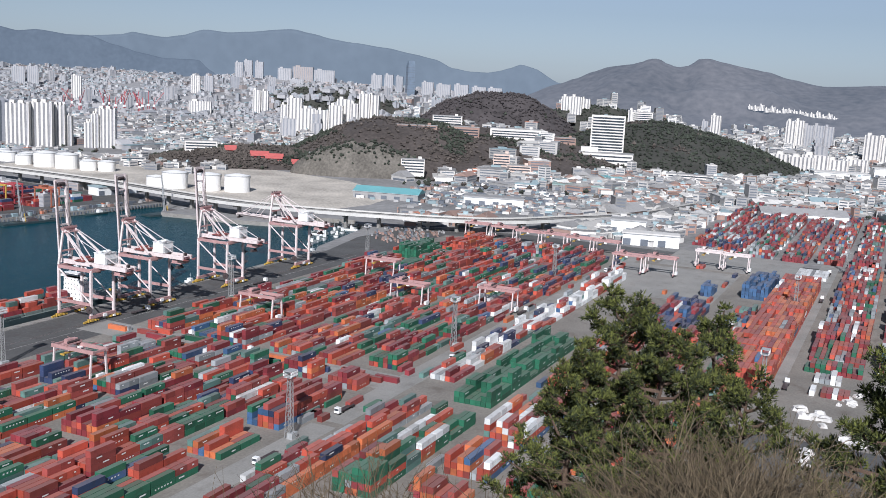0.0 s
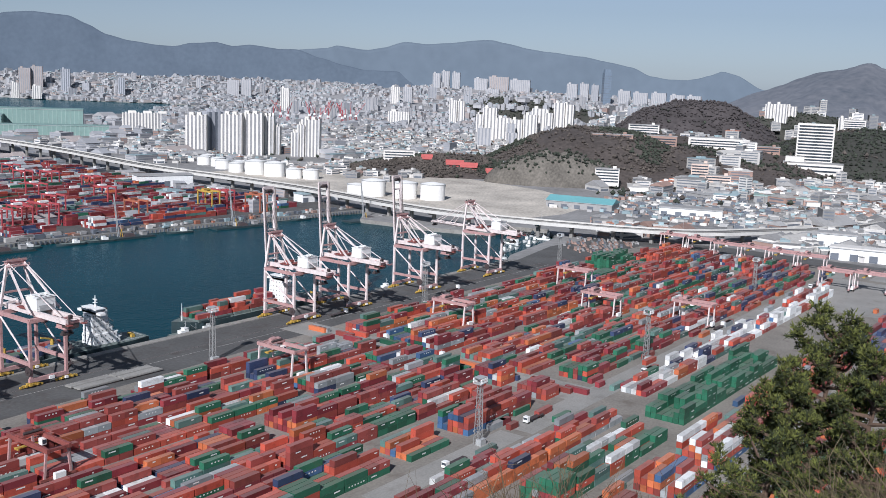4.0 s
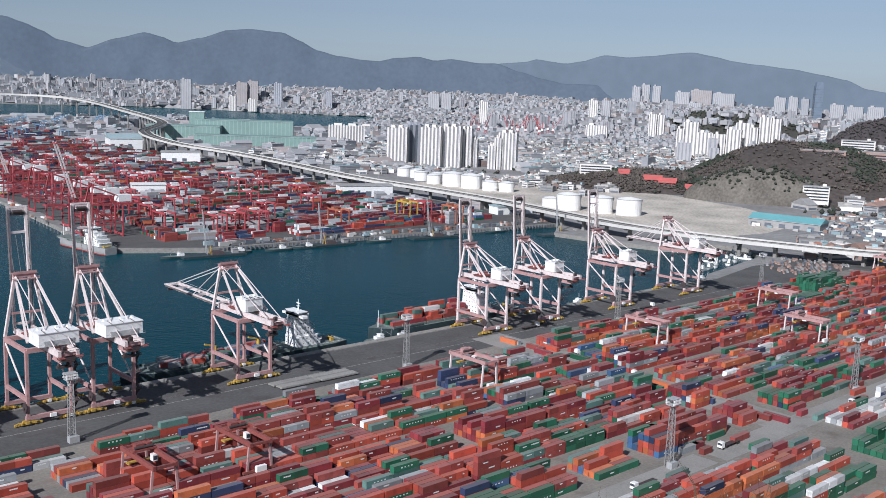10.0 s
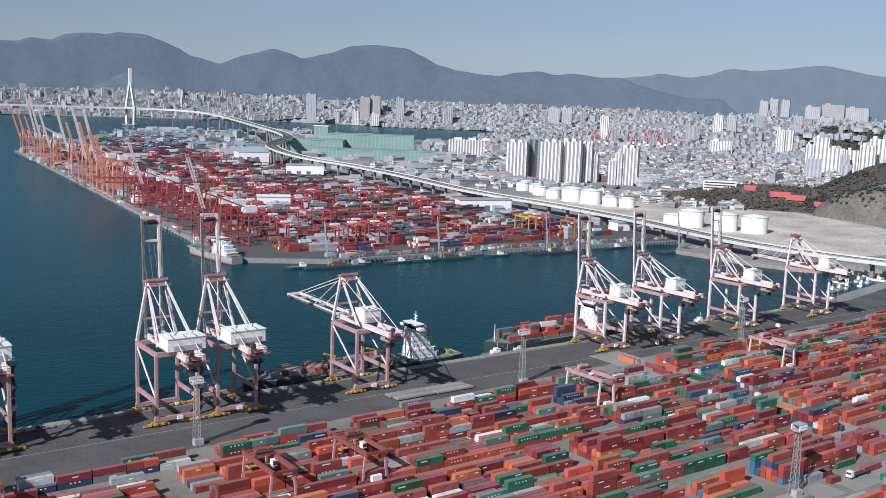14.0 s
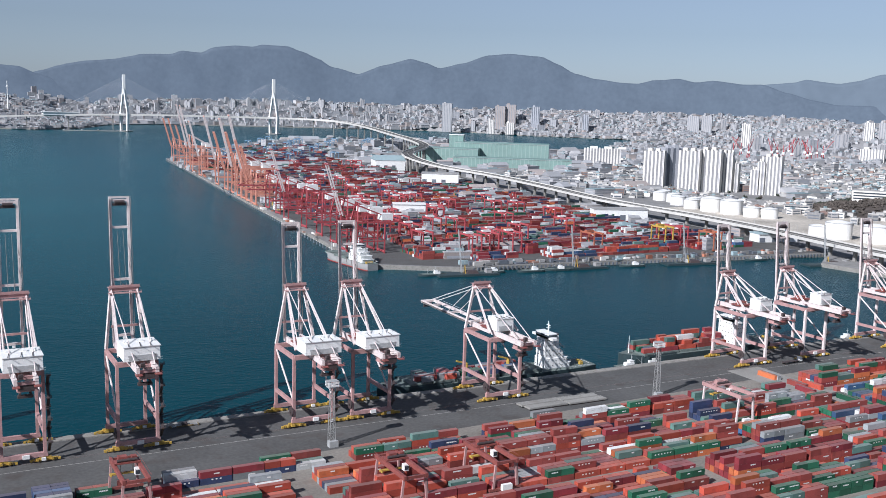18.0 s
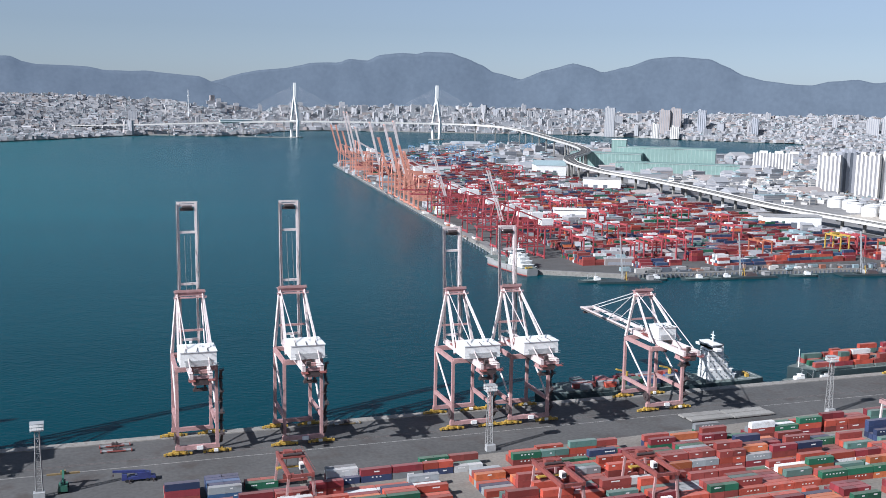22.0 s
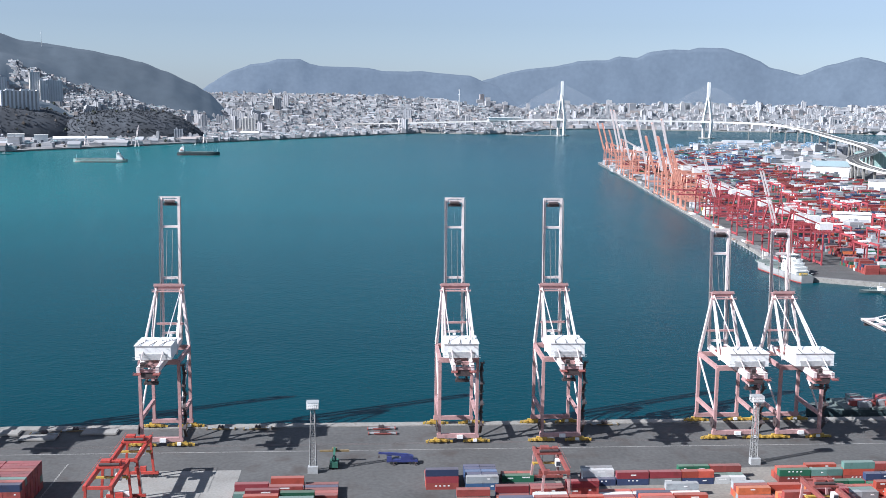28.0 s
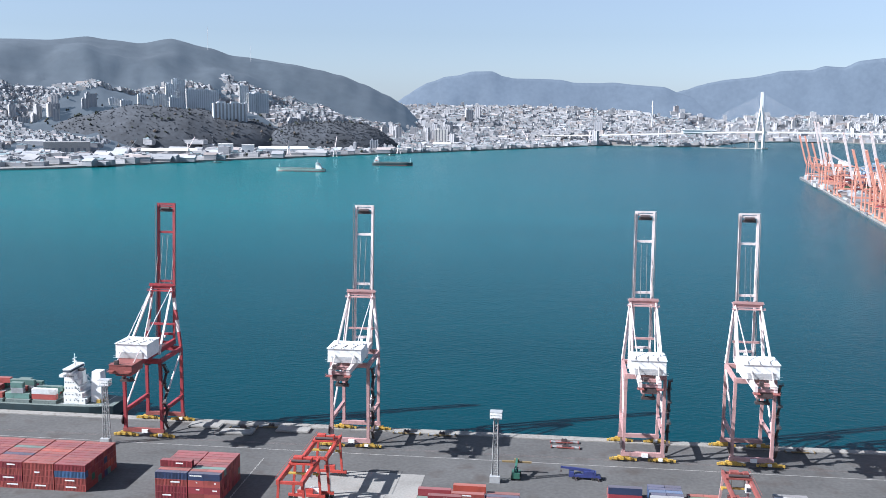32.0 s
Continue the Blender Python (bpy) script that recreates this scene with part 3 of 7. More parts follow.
solid("quay_cope", cope, QUAY, "pale concrete quay edge with dark stains", "quay edge", kind="structure")
for k, (x, y, sx, sy) in enumerate([(-74, 364, 46, 30), (760, 160, 130, 90), (880, 130, 90, 110), (413, 309, 24, 190), (600, 209.5, 500, 13), (300, 210, 90, 12), (560, 351, 400, 5.5), (560, 325.5, 420, 5), (480, 120, 300, 6), (720, 54, 420, 15)]):
    solid("concrete_pad", Shape().box(x, y, 0.05, sx, sy, 0.04 + 0.006 * k), CONCRETE, "pale worn concrete slab between container blocks", "concrete slab", kind="structure")
lines = Shape()
lines.box(-300, 399.5, 0.055, 2000, 0.32, 0.01)
for k in range(46):
    lines.box(-120.0 + 0.2 * (k % 2), 345 + k * 0.95, 0.058, 0.5, 0.5, 0.01)
for y in (407.0, 431.0):
    lines.box(-300, y - 0.6, 0.056, 2000, 0.16, 0.06, 1)
    lines.box(-300, y + 0.6, 0.056, 2000, 0.16, 0.06, 1)
solid("quay_markings", lines, [LINE, ROPE], "worn white lane lines and dark crane rails along the quay", "road marking", kind="structure")
inner = Shape().prism([(353, 804), (435, 759), (612, 747), (838, 715), (860, 1000), (905, 1500), (1000, 2000), (1150, 2500), (1060, 3000), (900, 2850), (720, 2530), (525, 2205), (418, 1264), (384, 940)], 0.0, 0.06)
solid("far_terminal_paving", inner, ASPHALT, "grey paving of the container terminal across the basin", "paving", kind="structure")
yard = Shape().prism([(905, 560), (985, 548), (1090, 566), (1180, 690), (1222, 842), (1254, 1025), (1126, 1092), (1020, 1120), (930, 1120), (895, 800)], 0.0, 0.07)
solid("tank_farm_ground", yard, SOIL, "pale bare soil around storage tanks", "bare ground", kind="structure")

# ---- quay cranes ----
def quay_crane(name, label, spread, gauge, zg, zap, ztip, house, paint, legs, boom_up=True, wt=4.0, hy=None, group="quay cranes"):
    """A ship-to-shore crane. Its base is the middle of the landside rail; x along the quay, y to the water. spread: between the legs
    along the quay; zg: girder height; zap: A-frame's top; ztip: the raised boom's tip, or the lowered boom's reach; house: its length, width, height."""
    t = thing(name, label, "crane", group)
    hs, gb = spread / 2, 3.7
    for x in (-hs, hs):
        for y in (0, gauge):
            part("leg", Shape().beam((x, y, 3.0), (x, y, zg - 1.2), 1.25, 1.4), legs, t)
            bogie = part("bogie", Shape().box(x, y, 1.5, 4.6, 1.2, 0.8).box(x - 2.2, y, 0.9, 3.4, 1.3, 0.7).box(x + 2.2, y, 0.9, 3.4, 1.3, 0.7).box(x - 2.9, y - 0.9, 0.8, 0.8, 0.7, 1.0).box(x + 2.7, y - 0.9, 0.8, 0.8, 0.7, 1.0)
                         .box(x - 4.4, y, 1.0, 0.5, 0.6, 0.6).box(x + 4.4, y, 1.0, 0.5, 0.6, 0.6).box(x - 5.2, y, 0.4, 1.0, 0.9, 0.9).box(x + 5.2, y, 0.4, 1.0, 0.9, 0.9).box(x, y - 0.2, 0.5, 8.6, 0.5, 0.5), YELLOW, t, "yellow wheel bogie")
            part("drive_motor", Shape().box(x - 0.6, y - 1.05, 0.9, 1.6, 0.8, 1.1), YELLOW if x < 0 else WHITEP, bogie)
            for k in (-3.3, -1.9, 1.9, 3.3):
                part("wheel", Shape().tube((x + k, y - 0.35, 0.5), (x + k, y + 0.35, 0.5), 0.42, n=10), DARK, bogie)
    for y in (0, gauge):
        part("sill_beam", Shape().beam((-hs - 1, y, 3.2), (hs + 1, y, 3.2), 1.5, 1.7), MAROON if paint is REDP else PINK, t)
        part("portal_cross_beam", Shape().beam((-hs, y, zg - 1.4), (hs, y, zg - 1.4), 1.6, 2.0), paint, t)
    part("bumper_box", Shape().box(0.8, -1.1, 2.3, 2.6, 0.8, 1.5), WHITEP, t, "white cabinet on the sill beam")
    for x in (-hs, hs):
        part("side_beam", Shape().beam((x, 0, zg * 0.33), (x, gauge, zg * 0.33), 1.3, 1.6), paint, t)
        part("top_beam", Shape().beam((x, 0, zg - 1.4), (x, gauge, zg - 1.4), 1.3, 1.8), paint, t)
        part("diagonal_brace", Shape().tube((x, 0.5, zg * 0.36), (x, gauge - 0.3, zg - 3), 0.42), PALE, t)
    # twin girders from the back end to the hinge
    back = -21.0
    for x in (-gb, gb):
        part("girder", Shape().beam((x, back, zg + 0.9), (x, gauge + 4, zg + 0.9), 1.3, 2.4), PALE if paint is not REDP else paint, t)
    for y in (back + 1, back + 9, gauge * 0.55, gauge + 3):
        part("girder_tie", Shape().beam((-gb, y, zg + 0.4), (gb, y, zg + 0.4), 0.9, 1.3), paint, t)
    machine = Shape().box(0, back + 3, zg - 2.4, gb * 2 - 1.6, 4.5, 2.2).box(gb * 0.4, back + 8, zg - 1.8, 2.2, 3, 1.6).box(-gb * 0.5, back + 0.2, zg + 2.2, 1.6, 1.4, 1.8)
    part("hoist_machinery", machine, DARK, t, "dark rusty hoist machinery under the girder end")
    part("trolley_frame", Shape().box(0, back + 6, zg - 3.2, gb * 1.7, 7.5, 0.5).box(-gb * 0.7, back + 6, zg - 2.7, 0.5, 7, 1.6).box(gb * 0.7, back + 6, zg - 2.7, 0.5, 7, 1.6), paint, t)
    part("headblock", Shape().box(0, back + 6, zg - 6.4, gb * 1.5, 2.2, 0.9).box(-gb * 0.5, back + 6, zg - 5.5, 0.8, 1.6, 1.0).box(gb * 0.5, back + 6, zg - 5.5, 0.8, 1.6, 1.0), DARK, t)
    for k in (-1, 1):
        part("hoist_rope", Shape().tube((gb * 0.5 * k, back + 6, zg - 4.6), (gb * 0.5 * k, back + 6, zg - 2.8), 0.1, n=4), ROPE, t)
        part("end_platform", Shape().box(gb * k, back - 1.6, zg - 0.4, 2.6, 2.6, 0.25).box(gb * k, back - 2.8, zg + 0.5, 2.6, 0.1, 0.1).box(gb * k + k * 1.3, back - 1.6, zg + 0.5, 0.1, 2.6, 0.1), MAROON, t)
    if paint is REDP:
        part("rear_winch_house", Shape().box(0, back + 5, zg - 1.6, gb * 2 + 2.4, 11, 3.6).box(0, back + 5, zg + 2.0, gb * 2 + 2.8, 11.4, 0.2), MAROON, t, "maroon winch house at the girder end")
    # machine house
    hl, hw, hh = house
    hy = -hl * 0.30 if hy is None else hy
    h = part("machine_house", Shape().box(0, hy, zg + 2.3, hw, hl, hh, taper=0.985).box(0, hy, zg + 2.3 + hh, hw + 0.5, hl + 0.5, 0.25), WHITEP, t, "white sheet-metal machine house")
    for k in range(5):
        part("vent", Shape().box(-hw * 0.36 + k * hw * 0.18, hy - hl / 2 - 0.08, zg + 2.3 + hh * 0.32, hw * 0.05, 0.16, hh * 0.12), STEEL, h)
    part("rail", Shape().box(0, hy - hl / 2 - 0.9, zg + 2.5, hw + 1.5, 0.12, 0.12).box(0, hy - hl / 2 - 0.9, zg + 3.5, hw + 1.5, 0.1, 0.1), STEEL, h)
    part("front_panel", Shape().box(0, hy - hl / 2 - 0.12, zg + 2.3, hw * 0.72, 0.2, hh * 0.42), STEEL, h, "grey recessed panel")
    for k in (-0.3, 0.02, 0.3):
        part("roof_davit", Shape().beam((hw * k, hy, zg + 2.6 + hh), (hw * (k - 0.08), hy - hl / 2 - 1.6, zg + 3.0 + hh), 0.2), DARK, h)
    part("end_rail", Shape().beam((-gb - 0.9, back - 0.6, zg + 3.2), (gb + 0.9, back - 0.6, zg + 3.2), 0.12).beam((-gb - 0.9, back - 0.6, zg + 2.2), (gb + 0.9, back - 0.6, zg + 2.2), 0.12), DARK, t)
    for k in (-0.35, 0.1, 0.4):
        part("roof_vent", Shape().box(hw * k, hy + hl * 0.1, zg + 2.5 + hh, 1.3, 1.6, 0.8), WHITEP, h)
    part("hoist_deck", Shape().box(0, gauge * 0.5, zg + 2.2, gb * 2 + 3.4, 7.0, 0.5).box(-2.0, gauge * 0.5, zg + 2.7, 2.6, 3.4, 1.9).box(2.4, gauge * 0.55, zg + 2.7, 2.0, 2.6, 1.4), MAROON, t, "rust-brown deck with winches behind the house")
    part("deck_rail", Shape().box(0, gauge * 0.5 - 3.5, zg + 3.7, gb * 2 + 3.4, 0.1, 0.1).box(gb + 1.7, gauge * 0.5, zg + 3.7, 0.1, 7, 0.1).box(-gb - 1.7, gauge * 0.5, zg + 3.7, 0.1, 7, 0.1), STEEL, t)
    # A-frame over the waterside legs
    for x, k in ((-hs, -wt), (hs, wt)):
        part("mast_leg", Shape().beam((x, gauge, zg - 0.5), (k, gauge + 1, zap), 1.0, 1.2), PALE if paint is PINK else paint, t)
        if paint is REDP:
            a, b = Vector((x, gauge, zg - 0.5)), Vector((k, gauge + 1, zap))
            for u in (0.25, 0.62):
                part("painted_band", Shape().beam(a.lerp(b, u), a.lerp(b, u + 0.2), 1.04, 1.24), PALE, t, "white warning band")
        part("back_leg", Shape().beam((k, gauge + 1, zap), (x * 0.88, 1.5, zg + 1.5), 0.85, 0.95), PALE, t)
        part("inner_stay", Shape().tube((k * 0.9, gauge + 1, zap - 1), (k * 0.9, gauge * 0.45, zg + 2), 0.3), PALE, t)
        part("tail_stay", Shape().tube((k, gauge, zap), (gb * (1 if k > 0 else -1), back + 4, zg + 2), 0.22), PALE, t)
    head = part("mast_head", Shape().box(0, gauge + 1, zap - 0.8, wt * 2 + 1.6, 2.2, 1.4).box(0, gauge + 1, zap + 0.6, wt * 2 + 2.6, 3.2, 0.2).box(0, gauge - 1.2, zap - 1.6, wt * 2 + 3.0, 2.2, 0.3).box(0, gauge - 2.2, zap - 0.6, wt * 2 + 3.0, 0.12, 0.12).box(-wt - 1.4, gauge - 2.2, zap - 1.6, 0.14, 0.14, 1.1).box(wt + 1.4, gauge - 2.2, zap - 1.6, 0.14, 0.14, 1.1).box(0, gauge - 0.4, zap + 0.9, wt * 2 + 2, 0.12, 0.9), paint, t)
    for x in (-wt * 0.7, 0, wt * 0.7):
        part("sheave", Shape().tube((x - 0.25, gauge + 2.3, zap + 1.2), (x + 0.25, gauge + 2.3, zap + 1.2), 0.7, n=10), DARK, head)
    part("mid_tie", Shape().beam((-hs * 0.72, gauge + 0.5, zg + (zap - zg) * 0.36), (hs * 0.72, gauge + 0.5, zg + (zap - zg) * 0.36), 0.7, 0.9), paint, t)
    # boom
    hinge = Vector((0, gauge + 4, zg + 1.0))
    if boom_up:
        length = (ztip - hinge.z) / math.sin(radians(86))
        tip = hinge + Vector((0, math.cos(radians(86)) * length, ztip - hinge.z))
    else:
        tip = hinge + Vector((0, ztip, 0.6))
    d = tip - hinge
    boom = part("boom", Shape().beam(hinge, tip, 0.01, 0.01), paint, t)
    for x in (-gb, gb):
        off = Vector((x, 0, 0))
        part("boom_girder", Shape().beam(hinge + off, tip + off, 1.0, 1.5), PALE if paint is not REDP else paint, boom)
        part("walkway", Shape().beam(hinge + off * 1.25 + Vector((0, -1.1, 0)), tip + off * 1.25 + Vector((0, -1.1, 0)), 0.15, 0.7), ROPE, boom)
    for k in (0.05, 0.44, 0.80, 0.985):
        c = hinge + d * k
        part("boom_tie", Shape().beam(c + Vector((-gb, 0, 0)), c + Vector((gb, 0, 0)), 0.9, 1.0), paint if paint is REDP else PALE, boom)
    part("boom_tip", Shape().beam(tip + Vector((-gb - 0.6, 0, 0.3)), tip + Vector((gb + 0.6, 0, 0.3)), 0.7, 0.8).box(0, tip.y - 0.9, tip.z + 0.7, gb * 2 + 2, 0.1, 0.1), paint if paint is REDP else PALE, boom)
    part("tip_winch", Shape().tube((-gb * 0.55, tip.y - 1.0, tip.z - 1.6), (gb * 0.55, tip.y - 1.0, tip.z - 1.6), 0.75, n=10).box(0, tip.y - 0.3, tip.z - 3.2, gb * 1.5, 1.0, 1.2), DARK, boom, "dark sheaves between the boom girders")
    if boom_up:
        for x in (-gb * 0.35, gb * 0.3):
            part("hoist_rope", Shape().tube((x, gauge + 1, zap + 1), hinge + d * 0.78 + Vector((x, -0.8, 0)), 0.11, n=5), ROPE, t)
        for x in (-gb, gb):
            part("folded_stay", Shape().tube((x, gauge + 1.5, zap), hinge + d * 0.62 + Vector((x, -1.4, 0)), 0.14, n=5), ROPE, t)
    else:
        for k in (0.45, 0.92):
            for x in (-gb, gb):
                part("fore_stay", Shape().tube((x * 0.9, gauge + 1, zap), hinge + d * k + Vector((x, 0, 0.6)), 0.24), PALE, t)
        part("boom_walkway_posts", Shape().beam(hinge + Vector((gb + 1, 0, 1.4)), tip + Vector((gb + 1, 0, 1.4)), 0.12, 0.12), STEEL, boom)
    # cab, stairs, cable reel
    cab = part("operator_cab", Shape().box(gb * 0.2, 4.5, zg - 4.2, 2.4, 3.2, 2.8), DARK, t, "dark operator cab under the girder")
    part("window", Shape().box(gb * 0.2, 6.14, zg - 3.6, 2.0, 0.08, 1.6), GLASS, cab)
    flights = 7
    for k in range(flights):
        z0, z1 = 3.5 + k * (zg - 6) / flights, 3.5 + (k + 1) * (zg - 6) / flights
        y0, y1 = (-1.2, 2.4) if k % 2 else (2.4, -1.2)
        part("stair_flight", Shape().beam((hs + 1.8, y0, z0), (hs + 1.8, y1, z1), 1.1, 0.4).box(hs + 1.9, y1, z1 - 0.1, 2.0, 1.5, 0.3).beam((hs + 2.5, y0, z0 + 0.9), (hs + 2.5, y1, z1 + 0.9), 0.12).box(hs + 2.85, y1, z1 + 0.9, 0.12, 1.5, 0.12).box(hs + 2.85, y1 - 0.7, z1, 0.12, 0.12, 1.0).box(hs + 1.9, y1 - 0.7, z1 + 0.9, 2.0, 0.1, 0.12), DARK, t)
    reel = part("cable_reel", Shape().tube((-hs - 1.3, 0.4, 7.5), (-hs - 0.9, 0.4, 7.5), 2.2, n=16).tube((-hs - 1.7, 0.4, 7.5), (-hs - 0.6, 0.4, 7.5), 0.6, n=10), DARK, t)
    part("light_box", Shape().box(0, gauge + 1, zg + 3.2, 1.2, 1.0, 0.8), WHITEP, head)
    return t


def place_crane(make, xs):
    first = make()
    first.matrix_basis = pose(xs[0], 407.0, 0.05)
    for x in xs[1:]:
        copy_thing(first, pose(x, 407.0, 0.05))
    return first


place_crane(lambda: quay_crane("quay_crane", "tall weathered pink quay crane with raised boom and white machine house", 15.8, 24, 37.7, 62.7, 100.5,
                               (13.5, 14.2, 5.7), PINK, PINK, wt=5.3), [36.2, 80.0, -87.3])
place_crane(lambda: quay_crane("quay_crane", "tall red quay crane with raised boom and white machine house", 16.6, 24, 35.8, 62.6, 99.5,
                               (13, 14.0, 6.0), REDP, REDP, wt=4.6), [-179.5])
place_crane(lambda: quay_crane("quay_crane", "pale pink quay crane with raised boom and long white house", 18.5, 24, 33.2, 58.8, 87,
                               (11, 16.6, 5.4), PINK, PINK, hy=-6.0), [156.5, 184.5])
place_crane(lambda: quay_crane("quay_crane", "smaller pale pink quay crane with its boom lowered over the water", 18.0, 24, 32.2, 53.5, 55,
                               (9, 9.5, 6.0), PINK, PINK, boom_up=False, hy=5.0), [256.0])
place_crane(lambda: quay_crane("quay_crane", "slender pale pink quay crane, boom raised, beside a container ship", 17.5, 24, 31, 50, 77,
                               (8, 9, 6), PINK, PALE), [424.0, 472.0, 547.0])
place_crane(lambda: quay_crane("quay_crane", "old pale pink quay crane with its boom lowered", 17.5, 24, 33, 53, 30,
                               (8, 9, 6), PINK, PALE, boom_up=False), [630.0])


# ---- yard gantries ----
def yard_gantry(label, paint, height=19.5, span=23.5, name="yard_gantry", legs=None):
    """A rubber-tyred yard crane: spans y, travels along x; base in the middle."""
    t = thing(name, label, "crane", "yard gantry cranes")
    hx, hy = 5.2, span / 2
    for y in (-hy, hy):
        part("sill_beam", Shape().beam((-7, y, 1.9), (7, y, 1.9), 0.9, 1.0), paint, t)
        for x in (-hx, hx):
            part("leg", Shape().beam((x, y, 2.2), (x * 0.82, y, height - 1), 0.72, 0.85), legs or paint, t)
            part("wheel", Shape().tube((x - 0.9, y - 0.35, 0.8), (x - 0.9, y + 0.35, 0.8), 0.8, n=12).tube((x + 0.9, y - 0.35, 0.8), (x + 0.9, y + 0.35, 0.8), 0.8, n=12), RUBBER, t)
        part("engine_box" if y > 0 else "electric_box", Shape().box(0, y + (1.2 if y > 0 else -1.2), 1.6, 4.2, 1.6, 2.4), WHITEP if y < 0 else paint, t)
    for x in (-hx * 0.82, hx * 0.82):
        part("top_girder", Shape().beam((x, -hy - 1.5, height - 0.4), (x, hy + 1.5, height - 0.4), 1.1, 1.7), paint, t)
        part("handrail", Shape().beam((x * 1.18, -hy - 1.5, height + 1.4), (x * 1.18, hy + 1.5, height + 1.4), 0.09), paint, t)
    for y in (-hy - 1, hy + 1):
        part("end_tie", Shape().beam((-hx * 0.82, y, height - 0.4), (hx * 0.82, y, height - 0.4), 0.8, 1.0), paint, t)
    ty = hy * 0.45
    trolley = part("trolley", Shape().box(0, ty, height + 0.6, 9.2, 4.4, 0.6).box(-1.5, ty, height + 1.2, 3.2, 2.6, 1.9).box(2.6, ty + 0.6, height + 1.2, 1.8, 2.2, 1.4), paint, t)
    part("drum", Shape().tube((-3.6, ty - 1.4, height + 1.8), (3.4, ty - 1.4, height + 1.8), 0.55, n=10), DARK, trolley)
    cab = part("cab", Shape().box(3.2, ty - 2.4, height - 3.6, 1.9, 2.2, 2.4), WHITEP, t, "white operator cab")
    part("cab_window", Shape().box(3.2, ty - 3.54, height - 3.2, 1.5, 0.08, 1.5), GLASS, cab)
    part("spreader", Shape().box(0, ty, height - 3.6, 12.0, 1.2, 0.5).box(-5.6, ty, height - 3.9, 0.5, 2.4, 0.6).box(5.6, ty, height - 3.9, 0.5, 2.4, 0.6), YELLOW, t, "yellow container spreader")
    for x in (-2.2, 2.2):
        for y in (-0.5, 0.5):
            part("hoist_rope", Shape().tube((x, ty + y, height - 3.2), (x, ty + y, height + 0.7), 0.06, n=4), ROPE, t)
    part("ladder", Shape().beam((hx + 0.7, -hy, 2.5), (hx * 0.82 + 0.7, -hy, height - 1), 0.5, 0.12), STEEL, t)
    return t


RED_RTG, PINK_RTG = [(194, 316), (156, 316.5), (66, 352)], [(338, 338.5), (480, 338), (567, 284), (630, 338), (587, 230), (784, 171), (777, 195.5)]
proto = yard_gantry("maroon rubber-tyred yard gantry with pale legs straddling containers", MAROON, 13, 22.6, legs=PINK)
proto.matrix_basis = pose(RED_RTG[0][0], RED_RTG[0][1], 0.05)
for x, y in RED_RTG[1:]:
    copy_thing(proto, pose(x, y, 0.05))
proto = yard_gantry("bright red rubber-tyred yard gantry at the end of the container blocks", BRIGHT, 16, 22)
proto.matrix_basis = pose(-88.5, 362, 0.05)
copy_thing(proto, pose(-91, 336.5, 0.05))
proto = yard_gantry("pale pink rubber-tyred yard gantry over red containers", PINK, 15, 22.6, legs=PALE)
proto.matrix_basis = pose(PINK_RTG[0][0], PINK_RTG[0][1], 0.05)
for x, y in PINK_RTG[1:]:
    copy_thing(proto, pose(x, y, 0.05))
proto = yard_gantry("pink rail gantry in a row beside the rail sidings", PINK, 12.5, 21, "rail_gantry", legs=PALE)
proto.matrix_basis = pose(865, 364, 0.05, 0, 0, 4)
for x, y in ((862, 336), (853, 308), (855, 284.5), (850, 258.5), (848, 233.5)):
    copy_thing(proto, pose(x, y, 0.05))
proto = yard_gantry("white rail gantry on an open concrete yard", PALE, 14.5, 19.5, "rail_gantry")
proto.matrix_basis = pose(845, 144.5, 0.05)
copy_thing(proto, pose(842, 121.5, 0.05))


# ---- light masts ----
def light_mast(height=27.5):
    t = thing("light_mast", "galvanised lattice floodlight mast standing between container blocks", "light mast", "floodlight masts")
    w0, w1 = 1.25, 0.75
    for i, j in ((-1, -1), (1, -1), (1, 1), (-1, 1)):
        part("chord", Shape().beam((i * w0, j * w0, 0), (i * w1, j * w1, height - 2), 0.26), LATTICE, t)
    n = 9
    for k in range(n + 1):
        u = k / n
        w, z = w0 + (w1 - w0) * u, u * (height - 2)
        ringm = Shape()
        c = [(-w, -w, z), (w, -w, z), (w, w, z), (-w, w, z)]
        for a, b in zip(c, c[1:] + c[:1]):
            ringm.beam(a, b, 0.17)
        if k < n:
            w2, z2 = w0 + (w1 - w0) * (k + 1) / n, (k + 1) / n * (height - 2)
            e = [(-w2, -w2, z2), (w2, -w2, z2), (w2, w2, z2), (-w2, w2, z2)]
            for q in range(4):
                ringm.beam(c[q], e[(q + 1) % 4], 0.13)
        part("lattice", ringm, LATTICE, t)
    head = part("head_frame", Shape().box(0, 0, height - 2, 4.6, 3.6, 0.25).box(0, 0, height + 0.6, 4.8, 3.8, 0.18), STEEL, t, "railed lamp platform")
    for j in (-1.8, 1.8):
        for k in range(6):
            part("floodlight", Shape().box(-2.0 + k * 0.8, j, height - 1.5, 0.62, 0.45, 0.8).box(-2.0 + k * 0.8, j, height - 0.4, 0.62, 0.45, 0.8), WHITEP, head)
    part("base_hut", Shape().box(0, -1.5, 0, 4.0, 2.5, 2.6), STEEL, t)
    return t


MASTS = [(-23, 377), (154, 379), (331, 381), (511, 383), (-192, 397), (325, 214), (490, 217), (479, 52), (702, 232), (690, 385), (696, 60), (900, 40)]
proto = light_mast()
proto.matrix_basis = pose(MASTS[0][0], MASTS[0][1], 0.05)
for x, y in MASTS[1:]:
    copy_thing(proto, pose(x, y, 0.05))

